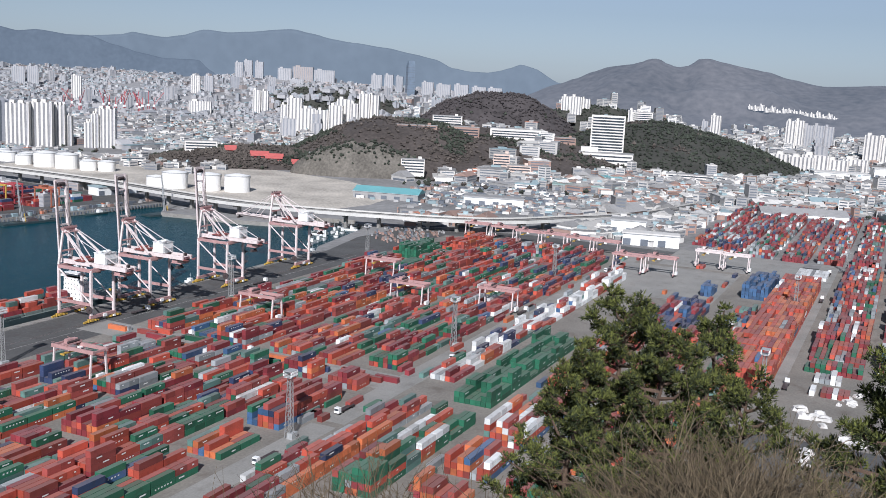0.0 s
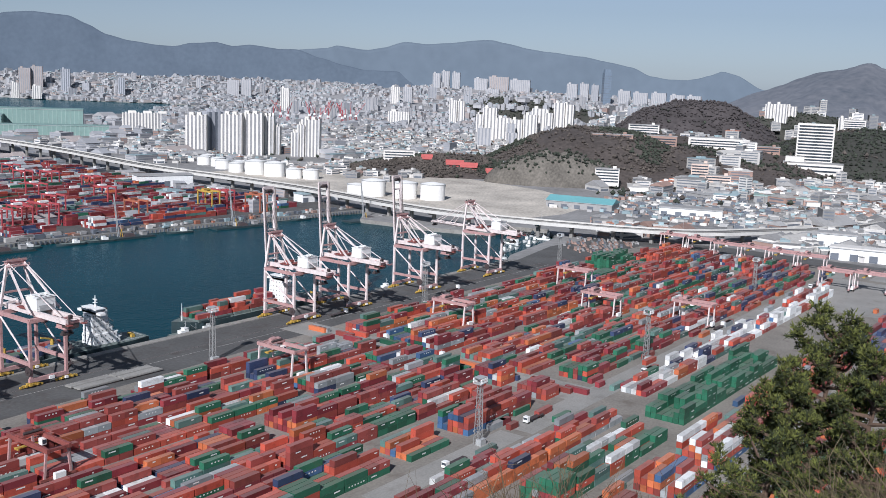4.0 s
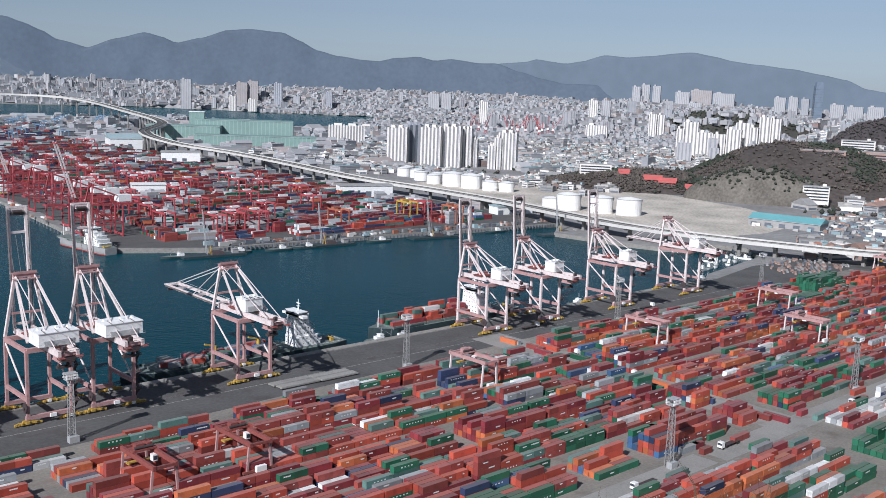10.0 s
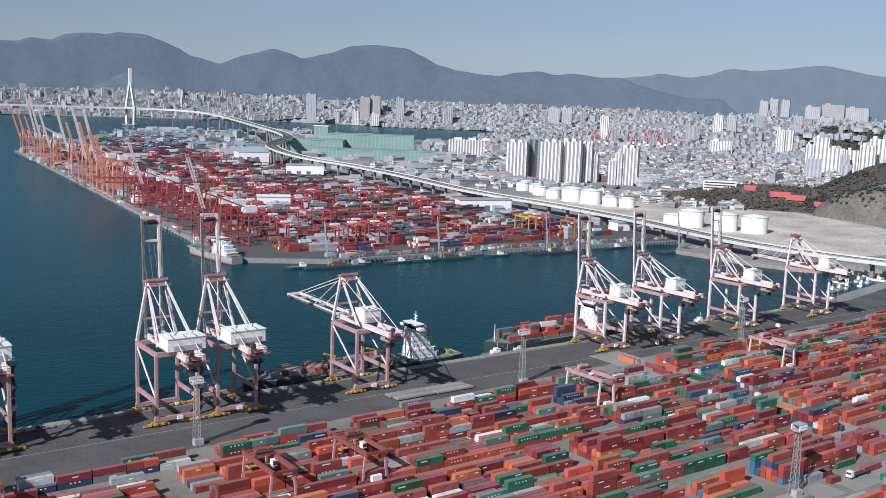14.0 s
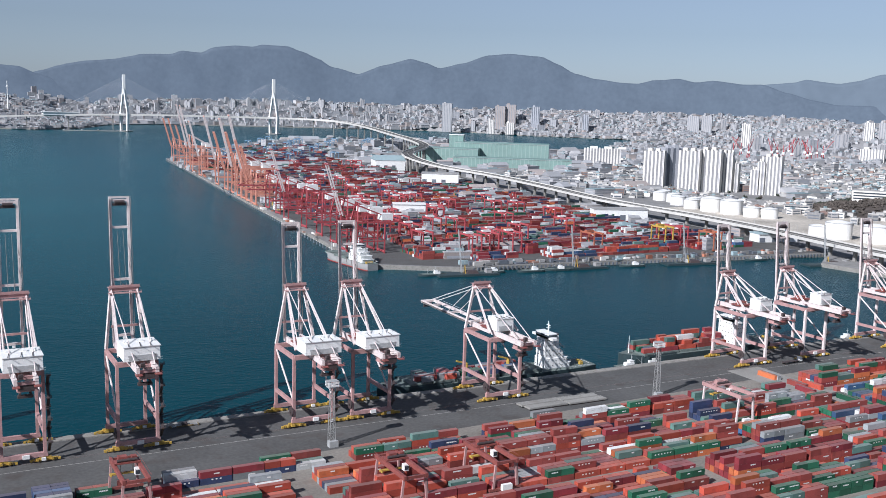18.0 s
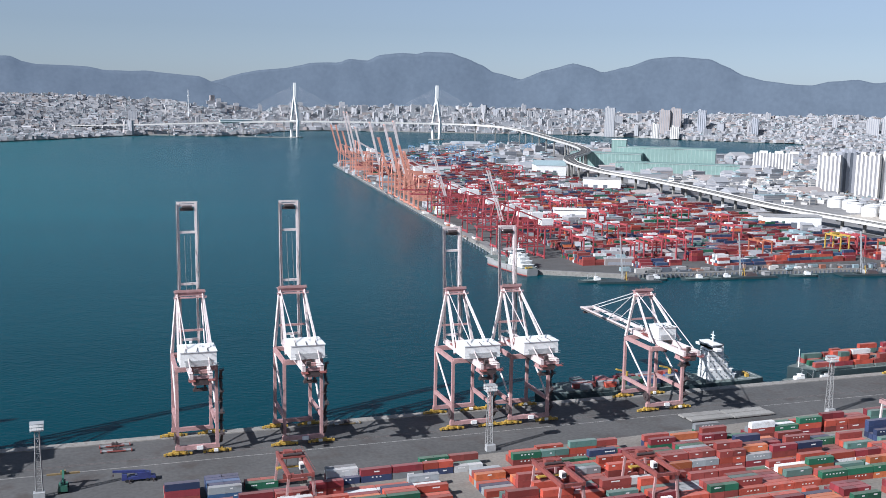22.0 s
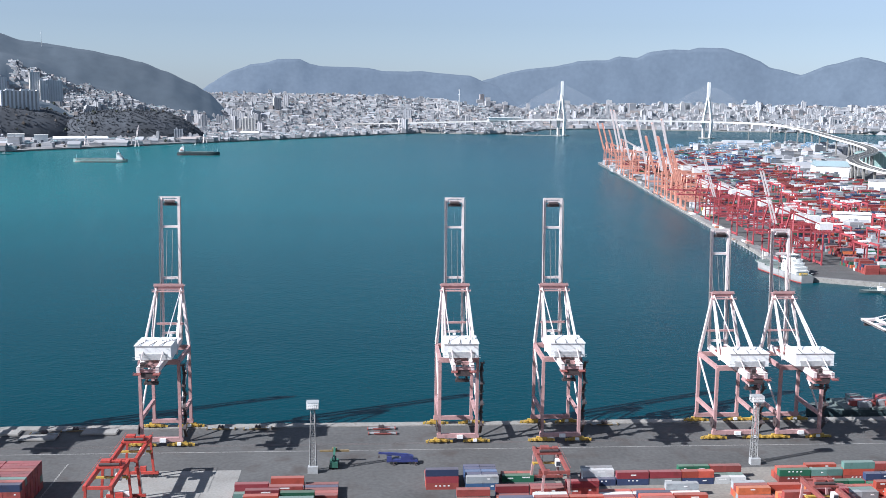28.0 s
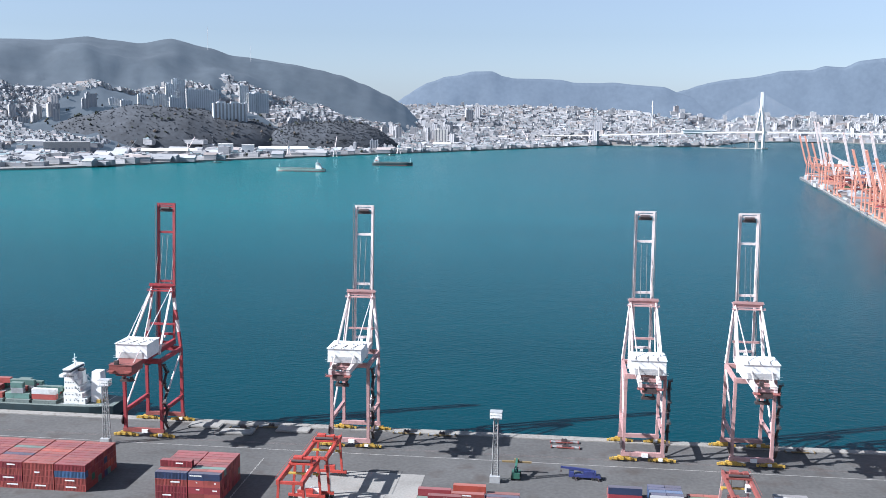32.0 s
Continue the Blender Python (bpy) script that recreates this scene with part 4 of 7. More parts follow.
# ---- viaduct and bridge ----
DECK_LINE = [(-420, 4080, 20), (0, 4000, 30), (300, 3918, 42), (718, 3809, 58), (1240, 3672, 58), (1390, 3520, 56), (1378, 3200, 52), (1196, 2541, 48), (1053, 2057, 42),
             (886, 1801, 36), (868, 1640, 25), (881, 1483, 21), (876, 1322, 18), (850, 1103, 15), (858, 950, 13), (845, 802, 13), (812, 600, 13), (842, 458, 12.5),
             (892, 362, 11.5), (985, 315, 9), (1130, 266, 4), (1330, 232, 1.5)]
line = curve_through(DECK_LINE, 34)
viaduct = thing("viaduct", "long pale concrete elevated road curving from the port onto the bridge", "viaduct")
deck, kerb_l, kerb_r = Shape(), Shape(), Shape()
half = 11.5
left, right = [], []
for i, p in enumerate(line):
    d = line[min(i + 1, len(line) - 1)] - line[max(i - 1, 0)]
    nrm = Vector((-d.y, d.x, 0)).normalized()
    left.append(p + nrm * half)
    right.append(p - nrm * half)
for name, a0, a1, z0, z1, mat in (("deck", 1.0, -1.0, -4.2, 0.0, DECKPALE), ("parapet", 1.0, 0.955, 0.0, 1.5, DECKPALE), ("parapet", -0.955, -1.0, 0.0, 1.5, DECKPALE),
                                  ("road_surface", 0.93, -0.93, 0.02, 0.1, ASPHALT), ("median", 0.03, -0.03, 0.1, 0.9, CONCRETE)):
    s, pts = Shape(), []
    for l, r in zip(left, right):
        mid, arm = (l + r) / 2, (l - r) / 2
        for k, z in ((a0, z0), (a1, z0), (a1, z1), (a0, z1)):
            q = mid + arm * k
            pts.append((q.x, q.y, q.z + (z if z > -3 else -1.6 - max(0.0, q.z - 22) * 0.07)))
    n = len(left)
    s.add(pts, [(i * 4 + j, i * 4 + (j + 1) % 4, i * 4 + 4 + (j + 1) % 4, i * 4 + 4 + j) for i in range(n - 1) for j in range(4)] + [(3, 2, 1, 0), tuple(range(4 * n - 4, 4 * n))])
    part(name, s, mat, viaduct)
for i, p in enumerate(line):
    if (p.z > 57.5 and p.x < 1300) or i == 0:
        continue
    near = math.hypot(p.x, p.y) < 2600
    if not near and i % 4:
        continue
    d = (right[i] - left[i]).normalized()
    pier = part("pier", Shape().beam((p.x, p.y, -5), (p.x, p.y, p.z - 3.4 - max(0, p.z - 22) * 0.07), 3.0, 3.0).beam(p - d * 9 + Vector((0, 0, -2.6 - max(0, p.z - 22) * 0.07)), p + d * 9 + Vector((0, 0, -2.6 - max(0, p.z - 22) * 0.07)), 2.6, 2.0), CONCRETE, viaduct)
    if near and i % 2 == 0:
        q = left[i]
        part("lamp_post", Shape().tube((q.x, q.y, p.z), (q.x, q.y, p.z + 9), 0.14, 0.09, n=5).beam((q.x, q.y, p.z + 9), q + d * 2.4 + Vector((0, 0, 9.3)), 0.16), STEEL, viaduct)

bridge = thing("cable_stayed_bridge", "white cable-stayed harbour bridge with two diamond towers", "bridge")
TOWERS = [Vector((718, 3809, 0)), Vector((1240, 3672, 0))]
along = (TOWERS[1] - TOWERS[0]).normalized()
across = Vector((-along.y, along.x, 0))
spread = Matrix.Rotation(radians(42), 3, "Z") @ across
for tw in TOWERS:
    tower = part("tower", Shape().beam(tw - spread * 17 + Vector((0, 0, -4)), tw - spread * 20 + Vector((0, 0, 62)), 9, 7).beam(tw + spread * 17 + Vector((0, 0, -4)), tw + spread * 20 + Vector((0, 0, 62)), 9, 7)
                 .beam(tw - spread * 20 + Vector((0, 0, 60)), tw - spread * 2 + Vector((0, 0, 150)), 8, 6).beam(tw + spread * 20 + Vector((0, 0, 60)), tw + spread * 2 + Vector((0, 0, 150)), 8, 6)
                 .beam(tw + Vector((0, 0, 140)), tw + Vector((0, 0, 202)), 9.5, 9.5), WHITEP, bridge)
    part("cross_beam", Shape().beam(tw - spread * 20 + Vector((0, 0, 58)), tw + spread * 20 + Vector((0, 0, 58)), 6, 5), WHITEP, tower)
    part("fender", Shape().tube(tw + Vector((0, 0, -5)), tw + Vector((0, 0, -1)), 30, n=18), CONCRETE, tower)
    for side in (-1, 1):
        for k in range(1, 13):
            for lane in (-9, 9):
                top = tw + Vector((0, 0, 198 - (13 - k) * 3.4))
                foot = tw + along * (side * (22 + k * 19)) + across * lane + Vector((0, 0, 59))
                part("stay_cable", Shape().tube(top, foot, 0.07, n=4), WHITEP, tower)
solid("bridge_canopy", Shape().box(505, 3865, 51, 120, 32, 9).box(505, 3865, 60, 128, 38, 2), WHITEP, "white curved-edged canopy over the bridge approach", "canopy")

# ---- containers ----
rng = random.Random(7)
L40, L20, WIDE, HIGH = 12.19, 6.06, 2.44, 2.6
WEIGHTS = [19, 26, 17, 7, 15, 8, 2, 3, 6, 6]


def plain_box(s, x, y, z, length, colour, marks=True):
    """A container that stands with its sides along x."""
    s.box(x, y, z, length, WIDE, HIGH - 0.06, colour)
    if marks and rng.random() < 0.55:
        n, w = rng.choice((1, 1, 3, 4, 6) if colour in (4, 5) else (1, 1, 1, 1, 4)), rng.uniform(0.08, 0.3) * length
        h = z + rng.uniform(1.1, 1.7)
        c = x + rng.uniform(-0.2, 0.2) * length
        for k in range(n):
            a, b = (c - w / 2, c + w / 2) if n == 1 else (x + (k - (n - 1) / 2) * length * 0.13 - 0.35, x + (k - (n - 1) / 2) * length * 0.13 + 0.35)
            s.add([(a, y - WIDE / 2 - 0.03, h), (b, y - WIDE / 2 - 0.03, h), (b, y - WIDE / 2 - 0.03, h + 0.5), (a, y - WIDE / 2 - 0.03, h + 0.5)], [(0, 1, 2, 3)], len(BOX_NAMES))


def fine_meshes():
    """The meshes of a near container: ribbed body, roof, door leaf."""
    made = {}
    for length in (L40, L20):
        body, n = Shape(), int(length / 0.56)
        for x in (-length / 2 + 0.1, length / 2 - 0.1):
            for y in (-WIDE / 2 + 0.1, WIDE / 2 - 0.1):
                body.box(x, y, 0, 0.2, 0.2, HIGH - 0.02)
        for z in (0.0, HIGH - 0.16):
            for y in (-WIDE / 2 + 0.06, WIDE / 2 - 0.06):
                body.box(0, y, z, length - 0.3, 0.12, 0.14)
        body.box(0, 0, 0.08, length - 0.16, WIDE - 0.16, HIGH - 0.2)
        for k in range(n):
            for y in (-WIDE / 2 + 0.06, WIDE / 2 - 0.06):
                body.box(-length / 2 + 0.4 + k * (length - 0.7) / n, y, 0.14, 0.28, 0.07, HIGH - 0.3)
        roof = Shape().box(0, 0, HIGH - 0.12, length - 0.2, WIDE - 0.2, 0.08)
        for k in range(n // 2):
            roof.box(-length / 2 + 0.7 + k * (length - 1.2) / (n // 2), 0, HIGH - 0.04, 0.5, WIDE - 0.4, 0.03)
        made[length] = (body, roof)
    leaf = Shape().box(0, 0, 0, 0.06, WIDE / 2 - 0.14, HIGH - 0.3)
    for y in (-0.28, 0.28):
        leaf.tube((0.06, y, 0.02), (0.06, y, HIGH - 0.34), 0.03, n=5)
    return made, leaf


FINE, LEAF = fine_meshes()
MESHES = {}
WORDS = {"orange_red": "orange-red", "rust_red": "rust-red", "dark_red": "dark red", "orange": "orange", "green": "green", "navy": "navy", "blue": "blue",
         "white": "white", "teal": "pale teal", "grey": "grey"}
near_count = 0
NEAR_WEIGHTS = [17, 29, 25, 5, 7, 8, 2, 4, 6, 7]


def near_box(x, y, z, length, c):
    """A container as a thing of its own, with roof, door leaves and a painted mark."""
    global near_count
    near_count += 1
    if (length, c) not in MESHES:
        body, roof = FINE[length]
        MESHES[length, c] = (body.mesh("container", BOX_MATS[c]), roof.mesh("roof", BOX_MATS[c]), LEAF.mesh("door_leaf", BOX_MATS[c]))
    bm_, rm_, dm_ = MESHES[length, c]
    t = new("shipping_container", bm_)
    t.matrix_basis = pose(x, y, z)
    long = "forty-foot" if length == L40 else "twenty-foot"
    tagged(t, f"{WORDS[BOX_NAMES[c]]} ribbed steel {long} container " + ("on the yard's paving" if z < 1 else "stacked on another container"), "container", "shipping containers")
    part("roof", rm_, None, t)
    for k in (-1, 1):
        d = part("door_leaf", dm_, None, t)
        d.matrix_basis = pose(length / 2 - 0.01, k * (WIDE / 4 - 0.02), 0.14)
    if rng.random() < 0.5:
        w = rng.uniform(0.15, 0.4) * length
        part("painted_mark", Shape().box(rng.uniform(-0.2, 0.2) * length, -WIDE / 2 - 0.015, 1.35, w, 0.03, 0.5), MARK, t, "white lettering block, unreadable")


def fill_block(name, x0, x1, y0, rows, label, seed, tall=3.2, skip=(), near=None, colours=None, dense=0.95, full=False, marks=True):
    """A block of stacked containers from x0 to x1; y0 is the middle of its first row. near: the stretch of x whose boxes are things of their own."""
    global rng
    rng = random.Random(seed)
    s = Shape()
    x = x0
    bay = 0
    runs = {}
    while x < x1 - 13:
        gap = any(a < x + 6 < b for a, b in skip) or rng.random() > dense
        if not gap:
            base = tall * (0.5 + 0.5 * (0.5 + 0.5 * math.sin(seed + bay * 0.37 + math.sin(bay * 0.13 + seed) * 3)))
            mix = colours or (NEAR_WEIGHTS if x < 140 else WEIGHTS)
            lead = rng.choices(range(len(WEIGHTS)), mix)[0]
            twenty = rng.random() < 0.34
            if rng.random() < 0.3:
                runs = {}
            for row in range(rows):
                h = min(5, max(1 if rng.random() < 0.8 else 0, round(tall + rng.uniform(-0.5, 0.25)) if full else round(base + rng.uniform(-1.3, 1.1))))
                for tier in range(h):
                    if (row, tier) not in runs or rng.random() < 0.34:
                        runs[row, tier] = lead if rng.random() < 0.38 else rng.choices(range(len(WEIGHTS)), mix)[0]
                    c = runs[row, tier]
                    for k in ((-3.08, 3.08) if twenty else (0,)):
                        bx, by, bz = x + 6.1 + k + rng.uniform(-0.06, 0.06), y0 + row * 2.66, 0.06 + tier * HIGH
                        if near and near[0] < bx < near[1] and near_count < 300:
                            near_box(bx, by, bz, L20 if twenty else L40, c)
                        else:
                            plain_box(s, bx, by, bz, L20 if twenty else L40, c, marks)
        x += 12.65 if rng.random() < 0.9 else 14.5
        bay += 1
    if s.f:
        solid(name, s, BOX_MATS, label, "containers", kind="stuff")


MIXED = "stacked shipping containers, mostly orange, rust red and green"
CROSS = [(402, 424)]
# the seaward yard, block by block from the quay inland
fill_block("container_stack", -420, -245, 343, 6, MIXED, 31, 3.5)
fill_block("container_stack", -238, -164, 344.5, 10, MIXED, 32, 4.2, near=(-400, 400), dense=1.0, full=True, colours=[5, 28, 36, 1, 9, 9, 1, 0, 6, 2])
fill_block("container_stack", -147, -119, 342.5, 9, MIXED, 34, 4.3, near=(-400, 400), dense=1.0, full=True, colours=[0, 40, 44, 1, 2, 3, 0, 0, 5, 0])
RED_LOT, NAVY_LOT = [9, 28, 24, 3, 5, 5, 1, 4, 10, 4], [1, 4, 3, 0, 3, 50, 8, 1, 2, 6]
fill_block("container_stack", -50, -11, 347.5, 5, MIXED, 81, 1.4, near=(-400, 400), dense=1.0, colours=RED_LOT)
fill_block("container_stack", 20, 34, 357.5, 5, MIXED, 82, 2.2, near=(-400, 400), dense=1.0, colours=RED_LOT)
fill_block("container_stack", 35, 49, 356.5, 5, MIXED, 83, 2.2, near=(-400, 400), dense=1.0, colours=NAVY_LOT, full=True)
fill_block("container_stack", 49.5, 63, 361.0, 3, MIXED, 84, 1.6, near=(-400, 400), dense=1.0, colours=RED_LOT)
fill_block("container_stack", 80, 404, 358.6, 3, MIXED, 1, 2.0, [(146, 160)], near=(-60, 160))
fill_block("container_stack", 424, 712, 359.5, 6, MIXED, 91, 2.7)
fill_block("container_stack", 715, 772, 355, 8, "tall stacks of dark green containers", 61, 3.4, colours=[1, 0, 0, 0, 60, 0, 0, 0, 1, 0], dense=1.0)
fill_block("container_stack", 776, 846, 340, 9, "stacked orange and red containers", 62, 3.4, colours=[40, 14, 4, 22, 0, 0, 0, 1, 0, 1], dense=1.0)
fill_block("container_stack", -60, 770, 331.0, 7, MIXED, 2, 2.8, CROSS + [(-20, 30)], near=(-80, 130))
fill_block("container_stack", 60, 835, 306, 7, MIXED, 3, 2.8, CROSS)
fill_block("container_stack", 100, 840, 276, 7, MIXED, 4, 2.9, CROSS)
fill_block("container_stack", 150, 838, 250, 7, MIXED, 5, 2.8, CROSS)
fill_block("container_stack", 190, 835, 223, 6, MIXED, 6, 3.0, CROSS + [(320, 332)])
# inland of the cross road
REEFER, GREEN = [10, 8, 5, 2, 3, 4, 1, 60, 3, 4], [1, 0, 0, 0, 60, 0, 0, 0, 1, 0]
fill_block("container_stack", 430, 760, 190, 5, "stacked containers, many of them white refrigerated boxes", 8, 3.0, colours=REEFER)
fill_block("container_stack", 404, 540, 160, 7, "tall stacks of dark green containers", 9, 4.6, colours=GREEN, dense=1.0)
fill_block("container_stack", 250, 396, 183, 5, MIXED, 10, 2.8, dense=0.9)
fill_block("container_stack", 290, 395, 158, 6, "stacked containers, green and orange", 11, 3.8, colours=[20, 6, 3, 20, 34, 2, 3, 4, 5, 3])
fill_block("container_stack", 300, 560, 128, 7, MIXED, 12, 3.4, dense=0.92, colours=[26, 18, 8, 16, 5, 3, 2, 7, 5, 6])
fill_block("container_stack", 310, 600, 100, 6, MIXED, 13, 3.2)
fill_block("container_stack", 330, 640, 72, 5, MIXED, 14, 3.0)
fill_block("container_stack", 505, 812, 53.5, 10, "stacked containers, mostly orange with blue ones", 15, 3.8, colours=[44, 18, 4, 22, 0, 1, 3, 1, 0, 1], dense=1.0, full=True)
fill_block("container_stack", 572, 674, 113, 9, "stacked navy and blue containers", 16, 4.0, colours=[4, 2, 2, 2, 0, 34, 12, 2, 0, 1], dense=0.95)
fill_block("container_stack", 734, 833, 83.5, 7, "stacked blue containers", 17, 3.8, colours=[4, 0, 2, 2, 0, 10, 46, 2, 0, 1], dense=0.95)
fill_block("container_stack", 722, 752, 121, 3, "small stack of blue containers", 24, 3.2, colours=[2, 0, 0, 0, 4, 10, 40, 2, 0, 1], dense=1.0)
fill_block("container_stack", 604, 706, 84.5, 5, "low stacks of blue, red and white containers", 26, 2.2, colours=[14, 4, 4, 2, 2, 16, 20, 6, 3, 6], dense=0.8)
fill_block("container_stack", 846, 888, 53, 9, "single layer of white containers at a road's end", 27, 1.0, colours=[0, 0, 0, 0, 0, 0, 0, 30, 0, 4], dense=1.0, full=True)
fill_block("container_stack", 512, 556, 16, 7, "scattered white and red containers", 28, 1.3, colours=[5, 8, 5, 5, 0, 0, 0, 26, 0, 6], dense=0.9)
for k, y0 in enumerate((12, -19, -47, -75)):
    fill_block("container_stack", 557 + 12 * k, 930, y0, 9 if k else 11, MIXED, 18 + k, 2.8, dense=0.86, colours=[9, 24, 25, 5, 6, 5, 3, 7, 6, 13])
for k in range(9):
    fill_block("container_stack", 905 + 4 * k, 1330, -70 + k * 29, 8, MIXED, 70 + k, 3.4, dense=0.8, colours=[5, 26, 28, 3, 4, 8, 4, 6, 5, 14])

# white covered heaps beside the road
rs, heaps = random.Random(9), Shape()
for hx0, hy0, n in ((417, 25, 9), (432, 17, 6), (477, 28, 8), (508, 14, 6), (450, 8, 7)):
    for _ in range(n):
        x, y = hx0 + rs.gauss(0, 6), hy0 + rs.gauss(0, 3)
        w, turn = rs.uniform(3.0, 7.5), rs.uniform(0, 3)
        heaps.box(x, y, 0.06, w, w * rs.uniform(0.5, 0.9), w * 0.26, 0, turn, 0.8)
        heaps.box(x + rs.uniform(-0.6, 0.6), y + rs.uniform(-0.4, 0.4), 0.06 + w * 0.26, w * 0.75, w * 0.45, w * rs.uniform(0.08, 0.2), 0, turn + 0.3, 0.45)
solid("covered_heaps", heaps, [SHEET], "heaps under dull white sheets on the yard beside a road", "covered goods", kind="stuff")
# the terminal across the basin
for k in range(44):
    y0 = 776 + k * 31
    xa = (380 if y0 > 800 else 425) + max(0, (y0 - 800)) * 0.085 + 34
    xb = min(800 + max(0.0, (y0 - 1000) * 0.12), 860)
    fill_block("far_container_stack", xa, xb, y0, 8, "dense stacks of red, blue and grey containers across the basin", 100 + k, 3.2,
               dense=0.82, marks=False, colours=[4, 21, 32, 2, 6, 12, 2, 5, 6, 12])

for k in range(16):
    y0 = 2150 + k * 42
    xa = 560 + (y0 - 2200) * 0.55 + 24
    fill_block("far_container_stack", xa, min(xa + 280, 1040), y0, 8, "stacks of blue, grey and teal containers at the far terminal's end", 160 + k, 3.0,
               dense=0.85, marks=False, colours=[4, 10, 12, 1, 8, 26, 14, 8, 12, 20])

# single boxes and trailers set down in the lanes
rl, loose = random.Random(33), Shape()
for _ in range(150):
    y = rl.choice((203, 206, 213.5, 219, 222, 148, 151, 118, 92, 351, 326, 299, 272, 244))
    x = rl.uniform(250, 860) if y < 230 else rl.uniform(150, 800)
    loose.box(x, y + rl.uniform(-0.5, 0.5), 0.08, rl.choice((L40, L40, L20)), WIDE, HIGH, rl.choices(range(10), WEIGHTS)[0], rl.uniform(-0.03, 0.03))
for _ in range(26):
    x, y = 413 + rl.uniform(-9, 9), rl.uniform(215, 390)
    loose.box(x, y, 0.08, L40, WIDE, HIGH, rl.choices(range(10), WEIGHTS)[0], 1.57 + rl.uniform(-0.05, 0.05))
solid("loose_containers", loose, BOX_MATS, "single containers set down in the lanes between stacks", "containers", kind="stuff")

# ---- city ----
def district(name, n, sampler, size, height, mix, label, seed, rise=True, gap=None, bands=True, mats=None):
    """Many small buildings as one piece of townscape. sampler gives places; mix: weights of white, grey, brown, blue, orange."""
    r = random.Random(seed)
    s = Shape()
    done = tries = 0
    while done < n and tries < n * 12:
        tries += 1
        x, y = sampler(r)
        if not inside(x, y, LAND) or math.hypot(x, y) > 4880:
            continue
        if gap and gap(x, y):
            continue
        z = terrain(x, y) - 1.0 if rise else 0.0
        sink = 5.0 if z > 8 else 0.0
        z -= sink
        w, d, h = r.uniform(*size), r.uniform(*size) * 0.8, r.uniform(*height) * r.uniform(0.6, 1.0)
        broad = r.random()
        if broad < 0.16:
            w, d, h = w * r.uniform(1.6, 2.6), d * r.uniform(1.1, 1.6), h * 0.7
        elif broad > 0.95:
            w, d, h = w * 0.9, d * 0.8, h * r.uniform(1.5, 2.2)
        h += sink
        turn = r.choice((0.05, 0.2, -0.12) if mats else (0.1, 0.45, -0.35)) + r.uniform(-0.12, 0.12)
        m = r.choices(range(5), mix)[0]
        wall = m if m in (0, 1, 2) else 0
        s.box(x, y, z, w, d, h + 1, wall, turn)
        kind = r.random()
        top = z + h + 1
        if kind < 0.28 and h < 14:
            s.gable(x, y, top, w * 1.06, d * 1.06, d * 0.25, r.choice((1, 1, 0, 1, 2, m if m > 2 else 1)), turn)
        else:
            s.box(x, y, top, w * 1.02, d * 1.02, 0.6, m if m > 2 else r.choice((1, 0, 0)), turn)
            s.box(x + r.uniform(-0.2, 0.2) * w, y, top + 0.6, w * 0.3, d * 0.35, 2.6, r.choice((0, 1, 3)), turn)
        if h > 6 and (bands or h > 22):
            c, sn = math.cos(turn), math.sin(turn)
            floors = min(9, int(h / 3.4))
            for f in range(floors):
                zz = z + 1.6 + f * (h / floors)
                for px, py, ax, ay, ww in ((0, -d / 2 - 0.12, 1, 0, w * 0.84), (-w / 2 - 0.12, 0, 0, 1, d * 0.8)):
                    pts = []
                    for q, hh in ((-1, 0), (1, 0), (1, h / floors * 0.42), (-1, h / floors * 0.42)):
                        u, v = px + ax * q * ww / 2, py + ay * q * ww / 2
                        pts.append((x + u * c - v * sn, y + u * sn + v * c, zz + hh))
                    s.add(pts, [(0, 1, 2, 3)], 5)
        done += 1
    return solid(name, s, mats or CITY_MATS, label, "townscape", kind="stuff")


def fan(a0, a1, r0, r1, bias=1.0):
    return lambda r: tuple(polar(r.uniform(a0, a1), r0 + (r1 - r0) * r.random() ** bias))[:2]


def patch(x0, x1, y0, y1):
    return lambda r: (r.uniform(x0, x1), r.uniform(y0, y1))


near_deck = [(p.x, p.y) for p in line if math.hypot(p.x, p.y) < 2500]


# parked lorries and cars on the open ground beside the road
rv, lot = random.Random(15), Shape()
for _ in range(900):
    row = rv.randrange(26)
    x, y = 1030 + row * 10.5 + rv.uniform(-0.6, 0.6), rv.uniform(330, 590)
    lot.box(x, y, 0.1, rv.choice((2.4, 2.4, 8.5)), rv.choice((4.5, 6, 9.5)), rv.choice((1.5, 2.6, 3.4)), rv.choice((0, 0, 1, 1, 5, 5, 3, 2)), rv.uniform(-0.05, 0.05) + 0.2)
solid("parked_vehicles", lot, CITY_MATS, "rows of parked white and dark lorries and cars", "vehicles", kind="stuff")
# long goods laid out near the quay's end
pipes = Shape()
for _ in range(150):
    x, y = rv.uniform(775, 862), rv.uniform(392, 462)
    if y < 400 + (x - 775) * 0.5 + 30:
        pipes.box(x, y, 0.06, rv.uniform(8, 16), rv.uniform(1.2, 2.4), rv.uniform(0.6, 1.6), rv.choice((2, 2, 1, 1, 5, 2)), 0.55 + rv.uniform(-0.1, 0.1))
solid("laid_out_goods", pipes, CITY_MATS, "rows of orange and grey long goods on open ground", "goods", kind="stuff")


